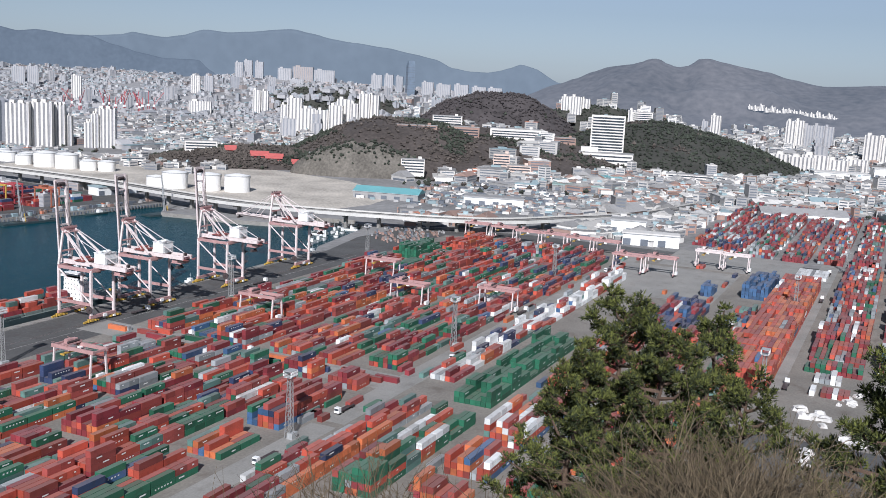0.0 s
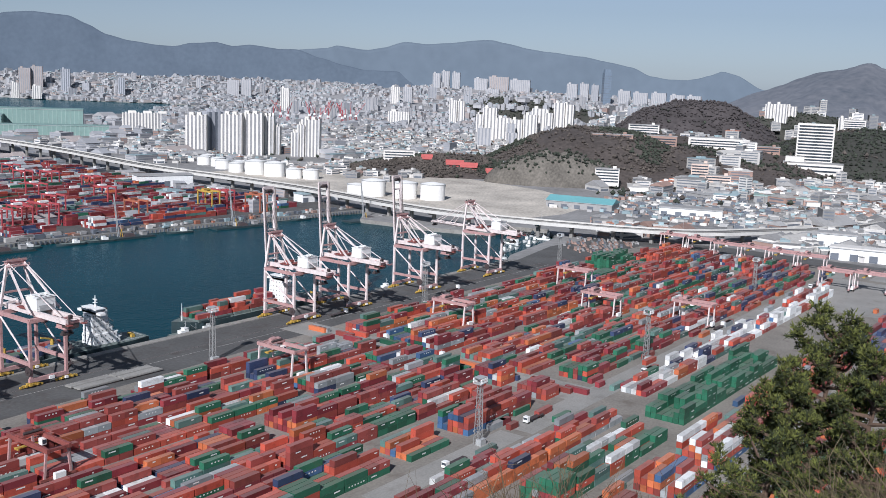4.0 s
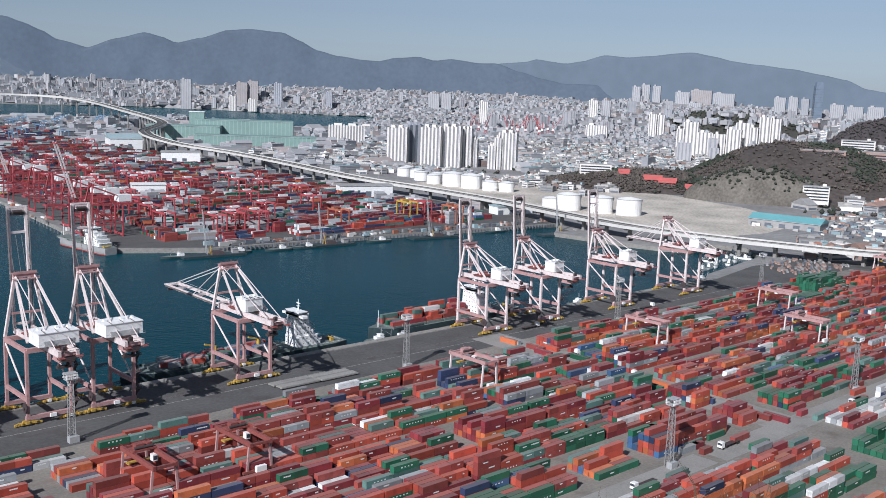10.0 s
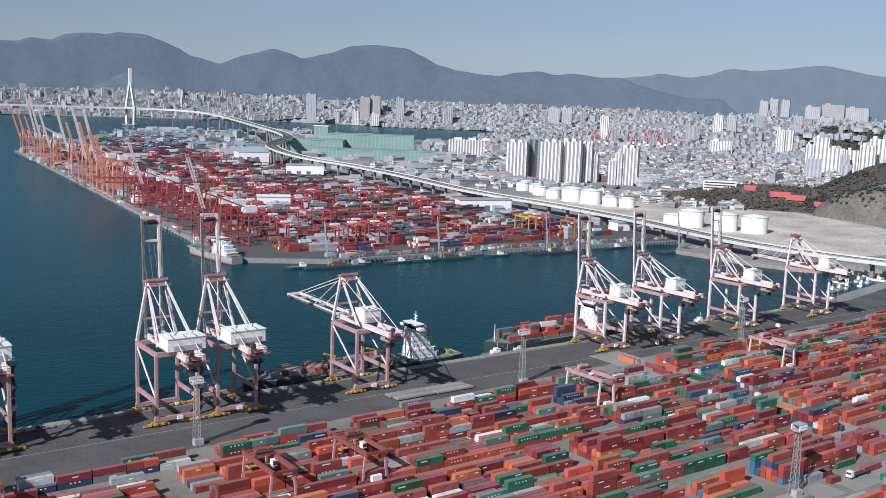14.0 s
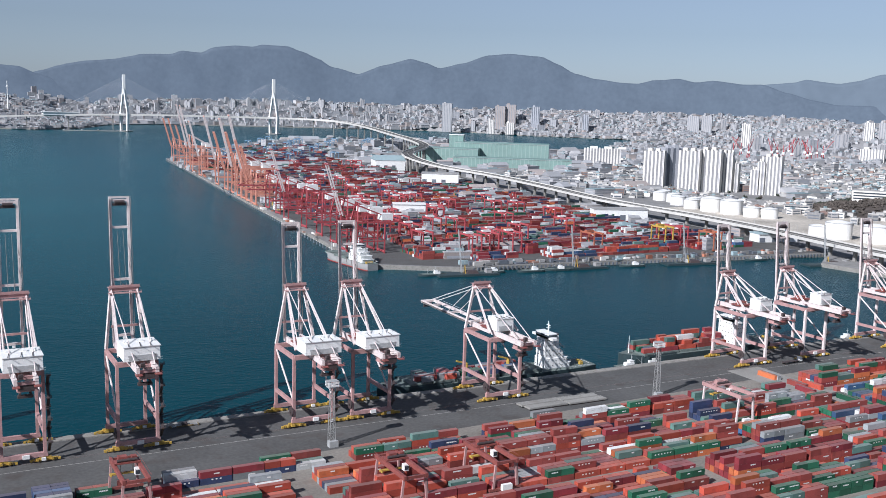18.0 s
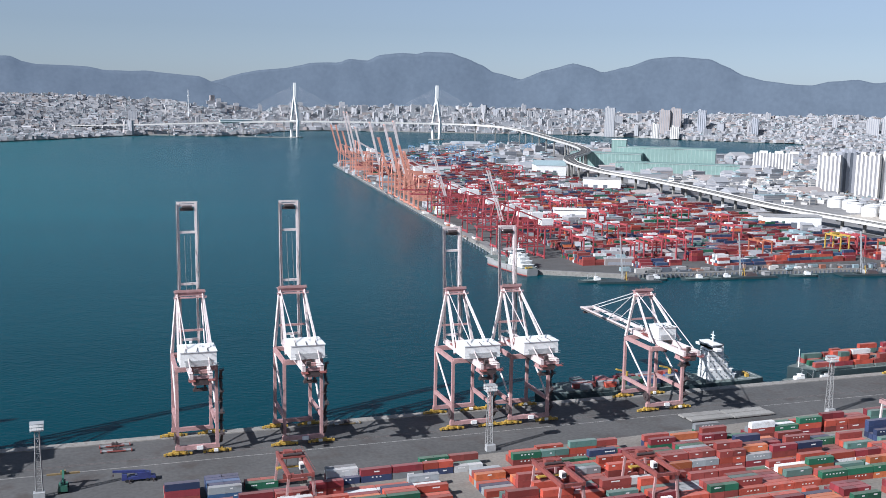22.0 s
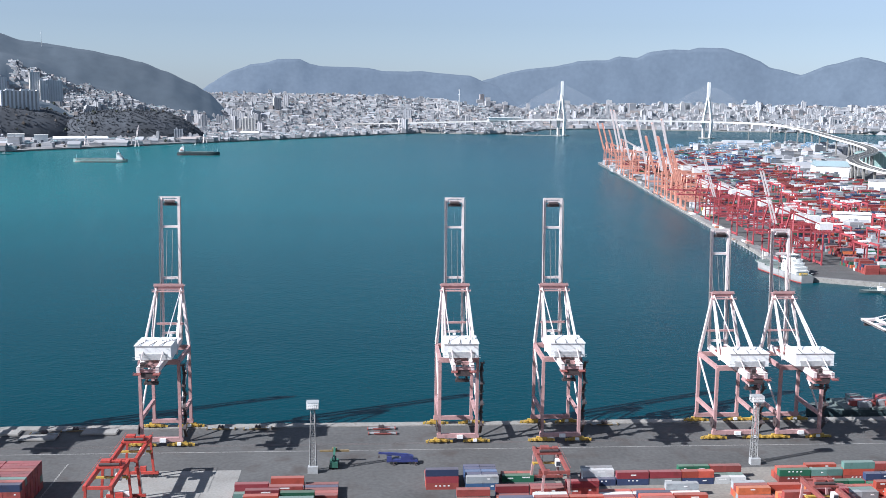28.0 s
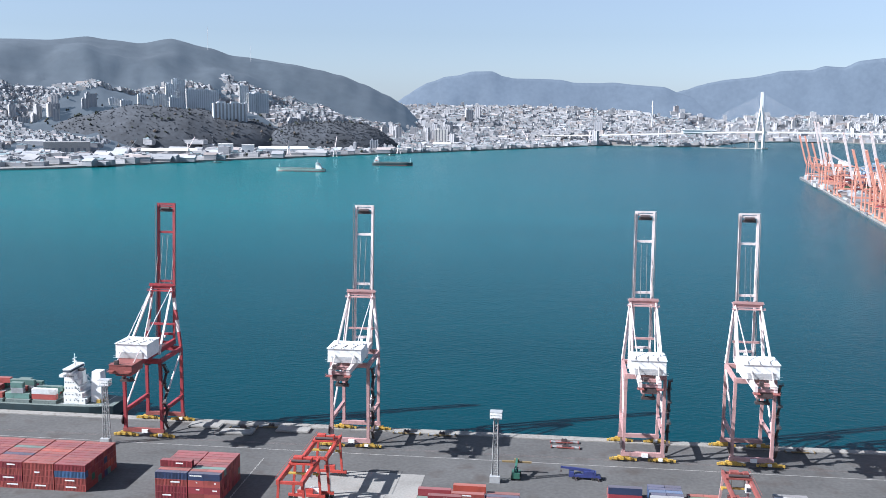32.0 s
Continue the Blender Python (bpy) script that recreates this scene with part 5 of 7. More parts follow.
def keep_clear(x, y):
    """Ground that stays open: the road's line, the tanks' yard, the towers' feet, the wooded hilltops."""
    if any(abs(x - a) < 30 and abs(y - b) < 30 for a, b in near_deck):
        return True
    if 890 < x < 1345 and -95 < y < 205:
        return True
    if 930 < x < 1330 and 330 < y < 700:
        return True
    if 880 < x < 1080 and 540 < y < 1250:
        return True
    if 1150 < x < 1300 and 1100 < y < 1500:
        return True
    for h in HILLS:
        if h[0] not in ("hill_park", "hill_saddle") and hill_height(h, x, y) > h[4] * 0.12:
            return True
    return False


district("port_town", 520, patch(1000, 2000, 880, 1700), (9, 20), (5, 14), (48, 36, 10, 4, 2), "close-packed low white and grey houses behind the tank farm", 41, gap=keep_clear)
district("hillside_town", 1500, fan(38, 62, 1500, 2700), (8, 19), (4, 11), (50, 34, 8, 5, 3), "dense low white houses spreading inland", 42, gap=keep_clear)
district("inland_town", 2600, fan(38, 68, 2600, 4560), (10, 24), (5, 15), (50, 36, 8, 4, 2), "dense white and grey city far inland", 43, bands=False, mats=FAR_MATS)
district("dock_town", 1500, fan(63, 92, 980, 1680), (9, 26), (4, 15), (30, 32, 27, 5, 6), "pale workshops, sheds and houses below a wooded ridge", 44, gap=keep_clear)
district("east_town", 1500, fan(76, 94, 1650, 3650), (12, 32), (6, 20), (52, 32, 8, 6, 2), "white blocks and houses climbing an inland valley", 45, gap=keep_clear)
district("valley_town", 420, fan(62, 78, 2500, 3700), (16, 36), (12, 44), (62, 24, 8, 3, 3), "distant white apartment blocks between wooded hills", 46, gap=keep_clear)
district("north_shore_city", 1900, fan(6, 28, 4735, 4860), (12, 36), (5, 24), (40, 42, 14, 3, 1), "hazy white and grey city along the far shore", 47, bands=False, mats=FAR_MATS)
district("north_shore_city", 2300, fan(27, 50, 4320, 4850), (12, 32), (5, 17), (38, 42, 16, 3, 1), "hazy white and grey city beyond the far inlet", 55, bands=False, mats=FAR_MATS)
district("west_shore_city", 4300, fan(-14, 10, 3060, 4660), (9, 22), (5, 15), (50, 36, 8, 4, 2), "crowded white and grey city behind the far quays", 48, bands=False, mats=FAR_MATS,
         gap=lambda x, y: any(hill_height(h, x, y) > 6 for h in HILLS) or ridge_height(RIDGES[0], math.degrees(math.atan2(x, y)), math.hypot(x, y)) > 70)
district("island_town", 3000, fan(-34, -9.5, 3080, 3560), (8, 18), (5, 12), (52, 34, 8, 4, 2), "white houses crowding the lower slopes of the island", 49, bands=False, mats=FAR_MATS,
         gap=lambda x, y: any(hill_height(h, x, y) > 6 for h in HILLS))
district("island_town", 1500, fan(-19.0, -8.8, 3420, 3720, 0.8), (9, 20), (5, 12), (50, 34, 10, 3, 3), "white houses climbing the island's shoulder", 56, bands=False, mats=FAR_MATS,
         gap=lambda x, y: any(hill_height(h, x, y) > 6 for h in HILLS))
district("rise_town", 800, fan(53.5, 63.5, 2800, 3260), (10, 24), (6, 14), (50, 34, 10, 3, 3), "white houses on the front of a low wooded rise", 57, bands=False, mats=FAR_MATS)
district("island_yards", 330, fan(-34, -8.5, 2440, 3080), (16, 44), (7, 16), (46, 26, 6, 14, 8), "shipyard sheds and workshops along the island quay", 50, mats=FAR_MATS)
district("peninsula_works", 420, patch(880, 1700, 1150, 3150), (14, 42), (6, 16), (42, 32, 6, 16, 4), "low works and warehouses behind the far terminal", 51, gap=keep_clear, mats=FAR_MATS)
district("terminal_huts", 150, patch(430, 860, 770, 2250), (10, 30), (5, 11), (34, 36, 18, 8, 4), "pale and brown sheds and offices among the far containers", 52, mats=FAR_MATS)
district("rail_side_town", 110, patch(930, 1330, 180, 340), (10, 34), (4, 10), (54, 30, 6, 8, 2), "low white sheds, yards and parked lorries beside the port", 53, gap=keep_clear)


district("campus_houses", 40, fan(60, 71, 1400, 1900), (14, 44), (7, 15), (52, 18, 26, 2, 2), "scattered campus halls and houses on the wooded hill", 54, gap=lambda x, y: hill_height(HILLS[0], x, y) > 6 or hill_height(HILLS[1], x, y) > 2)


# ---- apartment towers ----
def ribbed(w, d, h, bays):
    """One block whose long sides fold in at every window column."""
    bw, front = w / bays, []
    for k in range(bays):
        x = -w / 2 + k * bw
        front += [(x, -d / 2, 0), (x + bw * 0.3, -d / 2, 0), (x + bw * 0.3, -d / 2 + 0.7, 1), (x + bw * 0.7, -d / 2 + 0.7, 1), (x + bw * 0.7, -d / 2, 0)]
    front.append((w / 2, -d / 2, 0))
    ring = front + [(-x, -y, 0) for x, y, _ in front]
    n, s = len(ring), Shape()
    pts = [(x, y, z) for z in (0, h) for x, y, _ in ring]
    s.add(pts, [(i, (i + 1) % n, n + (i + 1) % n, n + i) for i in range(n)] + [tuple(range(n, 2 * n))])
    for i in range(len(front) - 1):
        if front[i][2] and front[i + 1][2]:
            s.m[i] = 1
            s.m[i + n // 2] = 1
    return s


def apartment(name, label, w, d, h, bays, wall=None, group="apartment towers", steps=1, ends=True, far=False):
    """A slab of flats: ribs of white wall between recessed columns of windows, stepped at the top."""
    t = thing(name, label, "apartment building", group)
    wall = wall or APT_W
    bw = w / bays
    if far:
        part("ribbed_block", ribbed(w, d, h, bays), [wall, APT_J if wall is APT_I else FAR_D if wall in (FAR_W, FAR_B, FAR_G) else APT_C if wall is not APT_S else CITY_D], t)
    else:
        part("core", Shape().box(0, 0, 0, w - 1.0, d - 1.0, h), APT_C if wall is not APT_S else CITY_D, t, "recessed grey window columns")
        for k in range(bays + 1):
            part("wall_rib", Shape().box(-w / 2 + k * bw, 0, 0, bw * 0.48, d, h + (2.2 if k % 2 else 0.6)), wall, t)
    for k in range(steps):
        part("roof_house", Shape().box(-w * 0.25 + k * w * 0.4, 0, h, w * 0.22, d * 0.6, 5.5), wall, t)
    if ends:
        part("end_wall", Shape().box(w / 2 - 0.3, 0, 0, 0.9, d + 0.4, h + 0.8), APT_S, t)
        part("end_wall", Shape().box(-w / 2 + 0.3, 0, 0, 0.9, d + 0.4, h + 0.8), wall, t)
    return t


def stand(ob, az, r, turn=None, z=None):
    p = polar(az, r)
    ob.matrix_basis = pose(p.x, p.y, (terrain(p.x, p.y) - 0.5) if z is None else z, 0, 0, -az if turn is None else turn)
    return ob


TALL = "tall cream-white apartment tower with grey window columns"
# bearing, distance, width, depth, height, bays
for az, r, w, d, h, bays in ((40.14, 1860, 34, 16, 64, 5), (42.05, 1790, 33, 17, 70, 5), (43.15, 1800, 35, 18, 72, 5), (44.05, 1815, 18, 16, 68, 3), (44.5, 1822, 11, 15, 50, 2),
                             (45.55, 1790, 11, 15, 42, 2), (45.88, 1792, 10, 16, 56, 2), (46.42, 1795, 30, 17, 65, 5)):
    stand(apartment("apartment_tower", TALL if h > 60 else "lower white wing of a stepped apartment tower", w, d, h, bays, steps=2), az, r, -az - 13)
stand(apartment("apartment_tower", "tall dark grey apartment tower with a white roof frame", 34, 18, 70, 3, APT_S, steps=2), 41.06, 1885, -11)
stand(apartment("apartment_block", "long white apartment slab with roof huts near the shipyard", 84, 15, 40, 12, steps=3), 37.23, 2440, -37)
# single blocks that stand out of the far city: bearing, distance, width, top, wall
for az, r, w, top, wall in ((28.4, 4560, 44, 128, FAR_W), (31.4, 4600, 46, 122, FAR_B), (32.0, 4610, 46, 130, FAR_B), (33.4, 4560, 36, 124, APT_S), (30.92, 4480, 29, 62, APT_W),
                            (31.98, 4460, 36, 52, APT_W), (36.22, 4500, 26, 94, APT_S), (42.1, 4480, 50, 104, FAR_W), (42.8, 4490, 46, 106, FAR_W), (44.94, 3700, 31, 89, APT_W), (51.1, 3700, 32, 108, APT_W),
                            (51.8, 3720, 32, 109, FAR_W), (53.4, 4500, 34, 166, FAR_W), (53.9, 4520, 36, 176, FAR_W), (54.5, 4510, 34, 172, FAR_W), (55.9, 4520, 60, 150, FAR_W), (56.9, 4540, 90, 160, FAR_B), (58.1, 4530, 90, 150, FAR_W),
                            (56.59, 4400, 58, 106, FAR_W), (54.4, 3000, 22, 82, APT_W), (54.85, 3010, 20, 80, APT_W), (51.34, 3000, 63, 43, APT_W),
                            (55.95, 2350, 17, 66, APT_W), (56.5, 2350, 33, 82, APT_W), (57.3, 2340, 33, 60, APT_W), (58.05, 2330, 26, 58, APT_W), (58.8, 2330, 32, 70, APT_W), (59.3, 2370, 36, 84, APT_W), (59.84, 2340, 17, 76, APT_W),
                            (60.4, 2420, 26, 98, APT_W), (60.9, 2430, 26, 95, APT_W), (61.02, 4300, 44, 142, FAR_W), (61.7, 4310, 36, 145, FAR_W), (62.3, 4320, 30, 140, FAR_G), (63.9, 4300, 50, 122, FAR_W), (64.8, 4310, 60, 116, FAR_W),
                            (65.8, 4320, 60, 118, FAR_W), (66.8, 4330, 60, 112, FAR_W), (67.7, 4320, 60, 111, FAR_W), (71.8, 2720, 30, 112, APT_W), (72.3, 2700, 30, 113, APT_W), (72.8, 2730, 26, 108, APT_W), (75.5, 2690, 26, 86, APT_W),
                            (75.9, 2700, 26, 84, APT_W), (79.97, 2700, 24, 84, APT_W), (83.9, 2900, 26, 77, APT_W), (84.3, 2900, 24, 79, APT_W), (84.8, 2920, 30, 67, FAR_W), (85.3, 2920, 30, 68, FAR_W), (85.8, 2930, 26, 66, FAR_W),
                            (83.8, 2000, 46, 35, APT_W), (84.6, 1990, 44, 33, APT_W), (85.3, 2010, 48, 37, APT_W), (86.4, 2020, 40, 30, APT_W), (87.3, 2030, 44, 33, APT_W), (88.0, 2450, 34, 66, APT_W), (88.6, 2460, 30, 62, APT_W)):
    p = polar(az, r)
    base = max(0.0, terrain(p.x, p.y) - 1.0)
    far = r > 2600
    ob = apartment("apartment_block", "hazy pale apartment block in the distant city" if far else "white apartment block rising over low houses", w, 16, max(14, top - base), max(2, round(w / 8)), wall, ends=False, far=True)
    stand(ob, az, r, -az - 10, base)
# flats across the city, by bearing and distance
r0 = random.Random(5)
c1 = apartment("apartment_block", "white apartment block rising over low houses", 30, 15, 44, 4, FAR_W, ends=False, far=True)
stand(c1, 56.2, 2160)
c2 = apartment("apartment_block", "slim pale apartment block in the distant city", 20, 14, 50, 2, FAR_W, ends=False, far=True)
stand(c2, 57.7, 2300)
c3 = apartment("apartment_block", "grey apartment block in the distant city", 34, 14, 40, 3, FAR_G, ends=False, far=True)
stand(c3, 28.9, 4760)
for az0, az1, ra, rb, n in ((54.5, 61.5, 2150, 2500, 8), (52.5, 60, 3800, 4400, 12), (61, 66, 3300, 3900, 8), (66, 74, 2950, 3400, 8), (83.4, 87.5, 1960, 2080, 3), (83.9, 85.5, 2900, 3050, 6), (87.8, 90, 2550, 2700, 6),
                            (74.5, 80, 3450, 3600, 6), (-30, -25.2, 3330, 3420, 10), (-16, -10, 3330, 3520, 8), (-10, -5, 3350, 3800, 8), (10, 27, 4745, 4840, 34), (28, 48, 4480, 4800, 16), (-8, 8, 3650, 4300, 16), (45, 53, 2900, 3600, 8)):
    for _ in range(n):
        src = r0.choice((c1, c2, c2, c3))
        k = r0.uniform(0.6, 1.1)
        p = polar(r0.uniform(az0, az1), r0.uniform(ra, rb))
        turn = -math.degrees(math.atan2(p.x, p.y)) + r0.uniform(-40, 40)
        if inside(p.x, p.y, LAND):
            copy_thing(src, pose(0, 0, 0)).matrix_basis = pose(p.x, p.y, terrain(p.x, p.y) - 0.6, 0, 0, turn) @ Matrix.Diagonal((1, 1, k, 1))
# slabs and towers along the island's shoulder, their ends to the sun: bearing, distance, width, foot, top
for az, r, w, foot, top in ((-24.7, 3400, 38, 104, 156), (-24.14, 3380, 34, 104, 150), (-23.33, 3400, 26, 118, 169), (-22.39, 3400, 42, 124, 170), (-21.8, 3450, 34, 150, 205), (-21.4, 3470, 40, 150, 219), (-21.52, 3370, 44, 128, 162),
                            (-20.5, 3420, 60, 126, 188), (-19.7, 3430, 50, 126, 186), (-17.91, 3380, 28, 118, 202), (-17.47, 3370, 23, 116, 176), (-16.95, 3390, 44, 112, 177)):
    ob = apartment("apartment_block", "apartment slab on the island, shaded grey front and sunlit end painted", w, 17, top - foot, max(3, round(w / 7)), APT_I, ends=False, far=True)
    # The white end paints in sunlight, against the front's painted shade.
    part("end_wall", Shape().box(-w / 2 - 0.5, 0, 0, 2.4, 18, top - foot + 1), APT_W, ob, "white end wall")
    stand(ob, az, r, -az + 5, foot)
# skyscraper
sk = thing("skyscraper", "slim dark blue glass skyscraper above the distant city", "skyscraper")
part("shaft", Shape().box(0, 0, 0, 34, 34, 190, 0, 0.3, 0.86), TOWER_G, sk)
part("crown", Shape().box(0, 0, 190, 28, 28, 16, 0, 0.3, 0.8), TOWER_G, sk)
for k in range(18):
    part("floor_edge", Shape().box(0, 0, 8 + k * 10, 34.6 - k * 0.26, 34.6 - k * 0.26, 1.0, 0, 0.3), CITY_D, sk)
stand(sk, 62.9, 4250, z=0)
# office slab on the ridge
of = thing("office_slab", "white office slab with ribbed floors on a podium on the wooded ridge", "office building")
part("block", Shape().box(0, 0, 0, 44, 18, 54), APT_W, of)
for k in range(13):
    part("window_band", Shape().box(0, -9.1, 4 + k * 3.8, 40, 0.4, 1.7), GLASS, of)
    part("sun_shelf", Shape().box(0, -9.5, 6.2 + k * 3.8, 42, 1.0, 0.5), APT_W, of)
podium = part("podium", Shape().box(0, -22, -26, 70, 24, 32), APT_W, of, "white stepped podium")
part("podium_window", Shape().box(0, -34.2, -4, 66, 0.5, 2.0), GLASS, podium)
part("podium_window", Shape().box(0, -34.2, 1.5, 66, 0.5, 1.6), GLASS, podium)
part("upper_podium", Shape().box(-22, -14, 6, 22, 20, 6.5), APT_W, of)
part("podium_roof", Shape().box(0, -22, 6, 71, 25, 0.6), CITY_G, of)
stand(of, 74.15, 1720, z=28)
of.matrix_basis = of.matrix_basis @ Matrix.Scale(1.27, 4)
# campus and hill buildings: bearing, distance, width, depth, height, wall
for az, r, w, d, h, m, label in ((63.25, 1440, 34, 14, 20, APT_W, "cream dormitory block with ribbed bays on a wooded hill"), (66.0, 1640, 54, 18, 15, CITY_B, "long brown brick campus block"),
                                 (63.4, 1600, 64, 16, 9, CITY_B, "low brown brick campus hall"), (69.0, 1680, 84, 16, 15, APT_W, "long white low campus block"),
                                 (65.1, 1780, 52, 18, 24, APT_W, "white campus hall on a wooded hill"), (69.3, 1480, 36, 16, 17, SAND, "cream stepped apartment block below the hill"), (68.3, 1490, 24, 16, 26, SAND, "tall cream wing of a stepped apartment block"),
                                 (79.2, 1600, 92, 18, 17, APT_W, "long white school building at the hill's foot"), (71.6, 1760, 50, 14, 9, CITY_B, "low brown hall near an office slab"),
                                 (76.0, 2070, 40, 20, 30, APT_W, "white hotel block on a wooded ridge"), (58.05, 1500, 36, 16, 20, APT_W, "white terraced house block on the hill's shoulder"),
                                 (62.2, 2250, 60, 16, 20, APT_W, "long white institute building"), (47.8, 1500, 34, 16, 12, APT_W, "white low office block behind the tank farm"), (51.4, 1560, 48, 16, 14, APT_W, "white low hall below the wooded hill")):
    bld = thing("campus_building", label, "building", "hill buildings")
    part("wall", Shape().box(0, 0, -4, w, d, h + 4), m, bld)
    for k in range(max(2, int(h / 4))):
        part("window_band", Shape().box(0, -d / 2 - 0.1, 1.6 + k * 4, w * 0.92, 0.3, 1.8), GLASS, bld)
    part("roof", Shape().box(0, 0, h, w + 0.8, d + 0.8, 0.8), CITY_G, bld)
    part("stair_tower", Shape().box(w * 0.3, 0, h, 5, 5, 4), m, bld)
    stand(bld, az, r, z=terrain(*tuple(polar(az, r))[:2]) - (7 if 62 < az < 67 else 0.5))
# coral roofs below the rocky hill
for az, r, w in ((53.0, 1540, 16), (54.6, 1520, 26), (55.4, 1515, 26), (56.9, 1510, 26)):
    cr = thing("coral_roofed_hall", "low hall with a bright coral roof on the hillside", "hall", "coral halls")
    part("wall", Shape().box(0, 0, -5, w, 14, 9), CORAL, cr)
    part("roof", Shape().gable(0, 0, 4, w + 2, 16, 4).box(0, -8.4, 1, w, 2.5, 3), CORAL, cr)
    stand(cr, az, r, z=terrain(*tuple(polar(az, r))[:2]) - 1)


# ---- tanks and sheds ----
def tank(label, radius, height, dome):
    t = thing("storage_tank", label, "storage tank", "tank farm")
    part("shell", Shape().tube((0, 0, 0), (0, 0, height), radius, n=28), TANK, t)
    part("roof", Shape().tube((0, 0, height), (0, 0, height + dome), radius * 0.99, radius * 0.25, n=28), TANK, t)
    part("rim", Shape().tube((0, 0, height - 0.5), (0, 0, height + 0.15), radius + 0.35, n=28), STEEL, t)
    part("stair", Shape().beam((radius + 0.4, -3, 0), (radius * 0.7, -radius * 0.78, height), 0.9, 0.25), STEEL, t)
    return t


proto = tank("white cylindrical storage tank with a low cone roof", 15, 19, 2.2)
TANKS = [(972, 722), (957, 753), (944, 792), (1006, 1027), (1002, 1062)]
proto.matrix_basis = pose(*TANKS[0], 0.05)
for x, y in TANKS[1:]:
    copy_thing(proto, pose(x, y, 0.05))
proto = tank("small white cylindrical storage tank", 11, 13, 1.5)
TANKS = [(934, 812), (1010, 993), (1022, 972), (1025, 1120), (1000, 1100), (1036, 1180), (1040, 1080), (1014, 1145), (1060, 1230), (1035, 1210)]
proto.matrix_basis = pose(*TANKS[0], 0.05)
for x, y in TANKS[1:]:
    copy_thing(proto, pose(x, y, 0.05))


def shed(name, label, x, y, w, d, h, turn, wall, roof, gable=True, z=0.05):
    t = thing(name, label, "shed", "sheds")
    part("wall", Shape().box(0, 0, 0, w, d, h), wall, t)
    if gable:
        part("roof", Shape().gable(0, 0, h, w + 1.5, d + 1.5, d * 0.16), roof, t)
    else:
        part("roof", Shape().box(0, 0, h, w + 1, d + 1, 1.2), roof, t)
    if wall is SHED:
        for k in range(int(w / 9)):
            part("cladding_rib", Shape().box(-w / 2 + 4.5 + k * 9, -d / 2 - 0.2, 0, 1.6, 0.4, h), SHED_P, t)
    for k in range(0 if wall is SHED else max(2, int(w / 16))):
        part("bay_door", Shape().box(-w * 0.42 + k * 16, -d / 2 - 0.1, 0.2, 7, 0.3, h * 0.55), CITY_D, t)
    part("gutter", Shape().box(0, -d / 2 - 0.6, h - 0.4, w + 1.5, 0.5, 0.5), STEEL, t)
    t.matrix_basis = pose(x, y, z, 0, 0, turn)
    return t


shed("warehouse", "long warehouse with a pale teal roof by the elevated road", 1056, 562, 80, 34, 8, -78, CITY_G, SHED_R)
shed("warehouse", "grey long warehouse behind parked lorries", 1090, 440, 70, 22, 10, -72, WHITEP, CITY_G, False)
shed("dock_shed", "huge green-clad ship-building shed by the inlet", 1255, 2040, 220, 70, 46, -35, SHED, SHED, False)
shed("dock_shed", "green-clad stepped wing of the ship-building shed", 1110, 2060, 160, 60, 34, -35, SHED, SHED, False)
shed("dock_shed", "low green shed beside the ship-building hall", 1190, 1890, 260, 46, 20, -35, SHED, SHED, False)
shed("dock_shed", "tower block over the ship-building hall", 1175, 2120, 34, 30, 62, -35, SHED, WHITEP, False)
shed("freight_station", "white freight station with dark bay doors among containers", 798, 1495, 62, 26, 22, -28, WHITEP, CITY_G, False)
shed("freight_station", "white terminal office block in the far terminal", 790, 1000, 70, 18, 16, -20, WHITEP, CITY_G, False)
shed("freight_station", "pale hall with a blue-grey roof in the far terminal", 862, 1840, 60, 56, 22, -15, WHITEP, CITY_T)
shed("freight_station", "white flat-roofed transit shed among red gantries", 560, 1130, 40, 16, 14, -20, WHITEP, WHITEP, False)
shed("freight_station", "white transit shed by the far quay", 850, 800, 50, 18, 9, -10, WHITEP, CITY_T, False)
shed("terminal_office", "stepped white terminal office on the near yard", 928, 214, 52, 16, 11, -77, WHITEP, CITY_W, False)
shed("terminal_office", "white control building with dark window bands", 966, 246, 34, 16, 17, -77, WHITEP, CITY_G, False)
shed("long_shed", "long pale-roofed freight shed beside the container yard", 1250, 112, 100, 36, 9, -70, WHITEP, CITY_G)
shed("shipyard_hall", "long white-roofed shipyard hall on the far island quay", -800, 2830, 140, 36, 17, 16, WHITEP, WHITEP)
shed("shipyard_hall", "white block on the far island quay", -945, 2750, 42, 34, 30, 19, WHITEP, CITY_W, False)
shed("shipyard_hall", "white office on the far island quay", -870, 2720, 34, 26, 30, 18, WHITEP, CITY_W, False)

shed("shipyard_hall", "long low pale shed on the far island quay", -1090, 2700, 150, 40, 12, 22, CITY_G, CITY_W)
shed("shipyard_hall", "grey shipyard hall beside the island bluff", -1360, 2640, 120, 50, 34, 27, CITY_G, CITY_G, False)
shed("shipyard_hall", "white round-roofed hall by the far shore", -400, 3330, 56, 34, 16, 8, WHITEP, WHITEP)
stand(apartment("tower_block", "dark slim block beside the island's low bluff", 22, 20, 36, 3, APT_S, ends=False), -10.7, 3090)
stand(apartment("tower_block", "grey and white tower block near the far shore", 40, 20, 56, 4), -6.9, 3480)
stand(apartment("tower_block", "broad island block with a painted-shade grey front and white end wall", 100, 22, 78, 9, APT_I, steps=2), -18.7, 3240, 30, z=66)

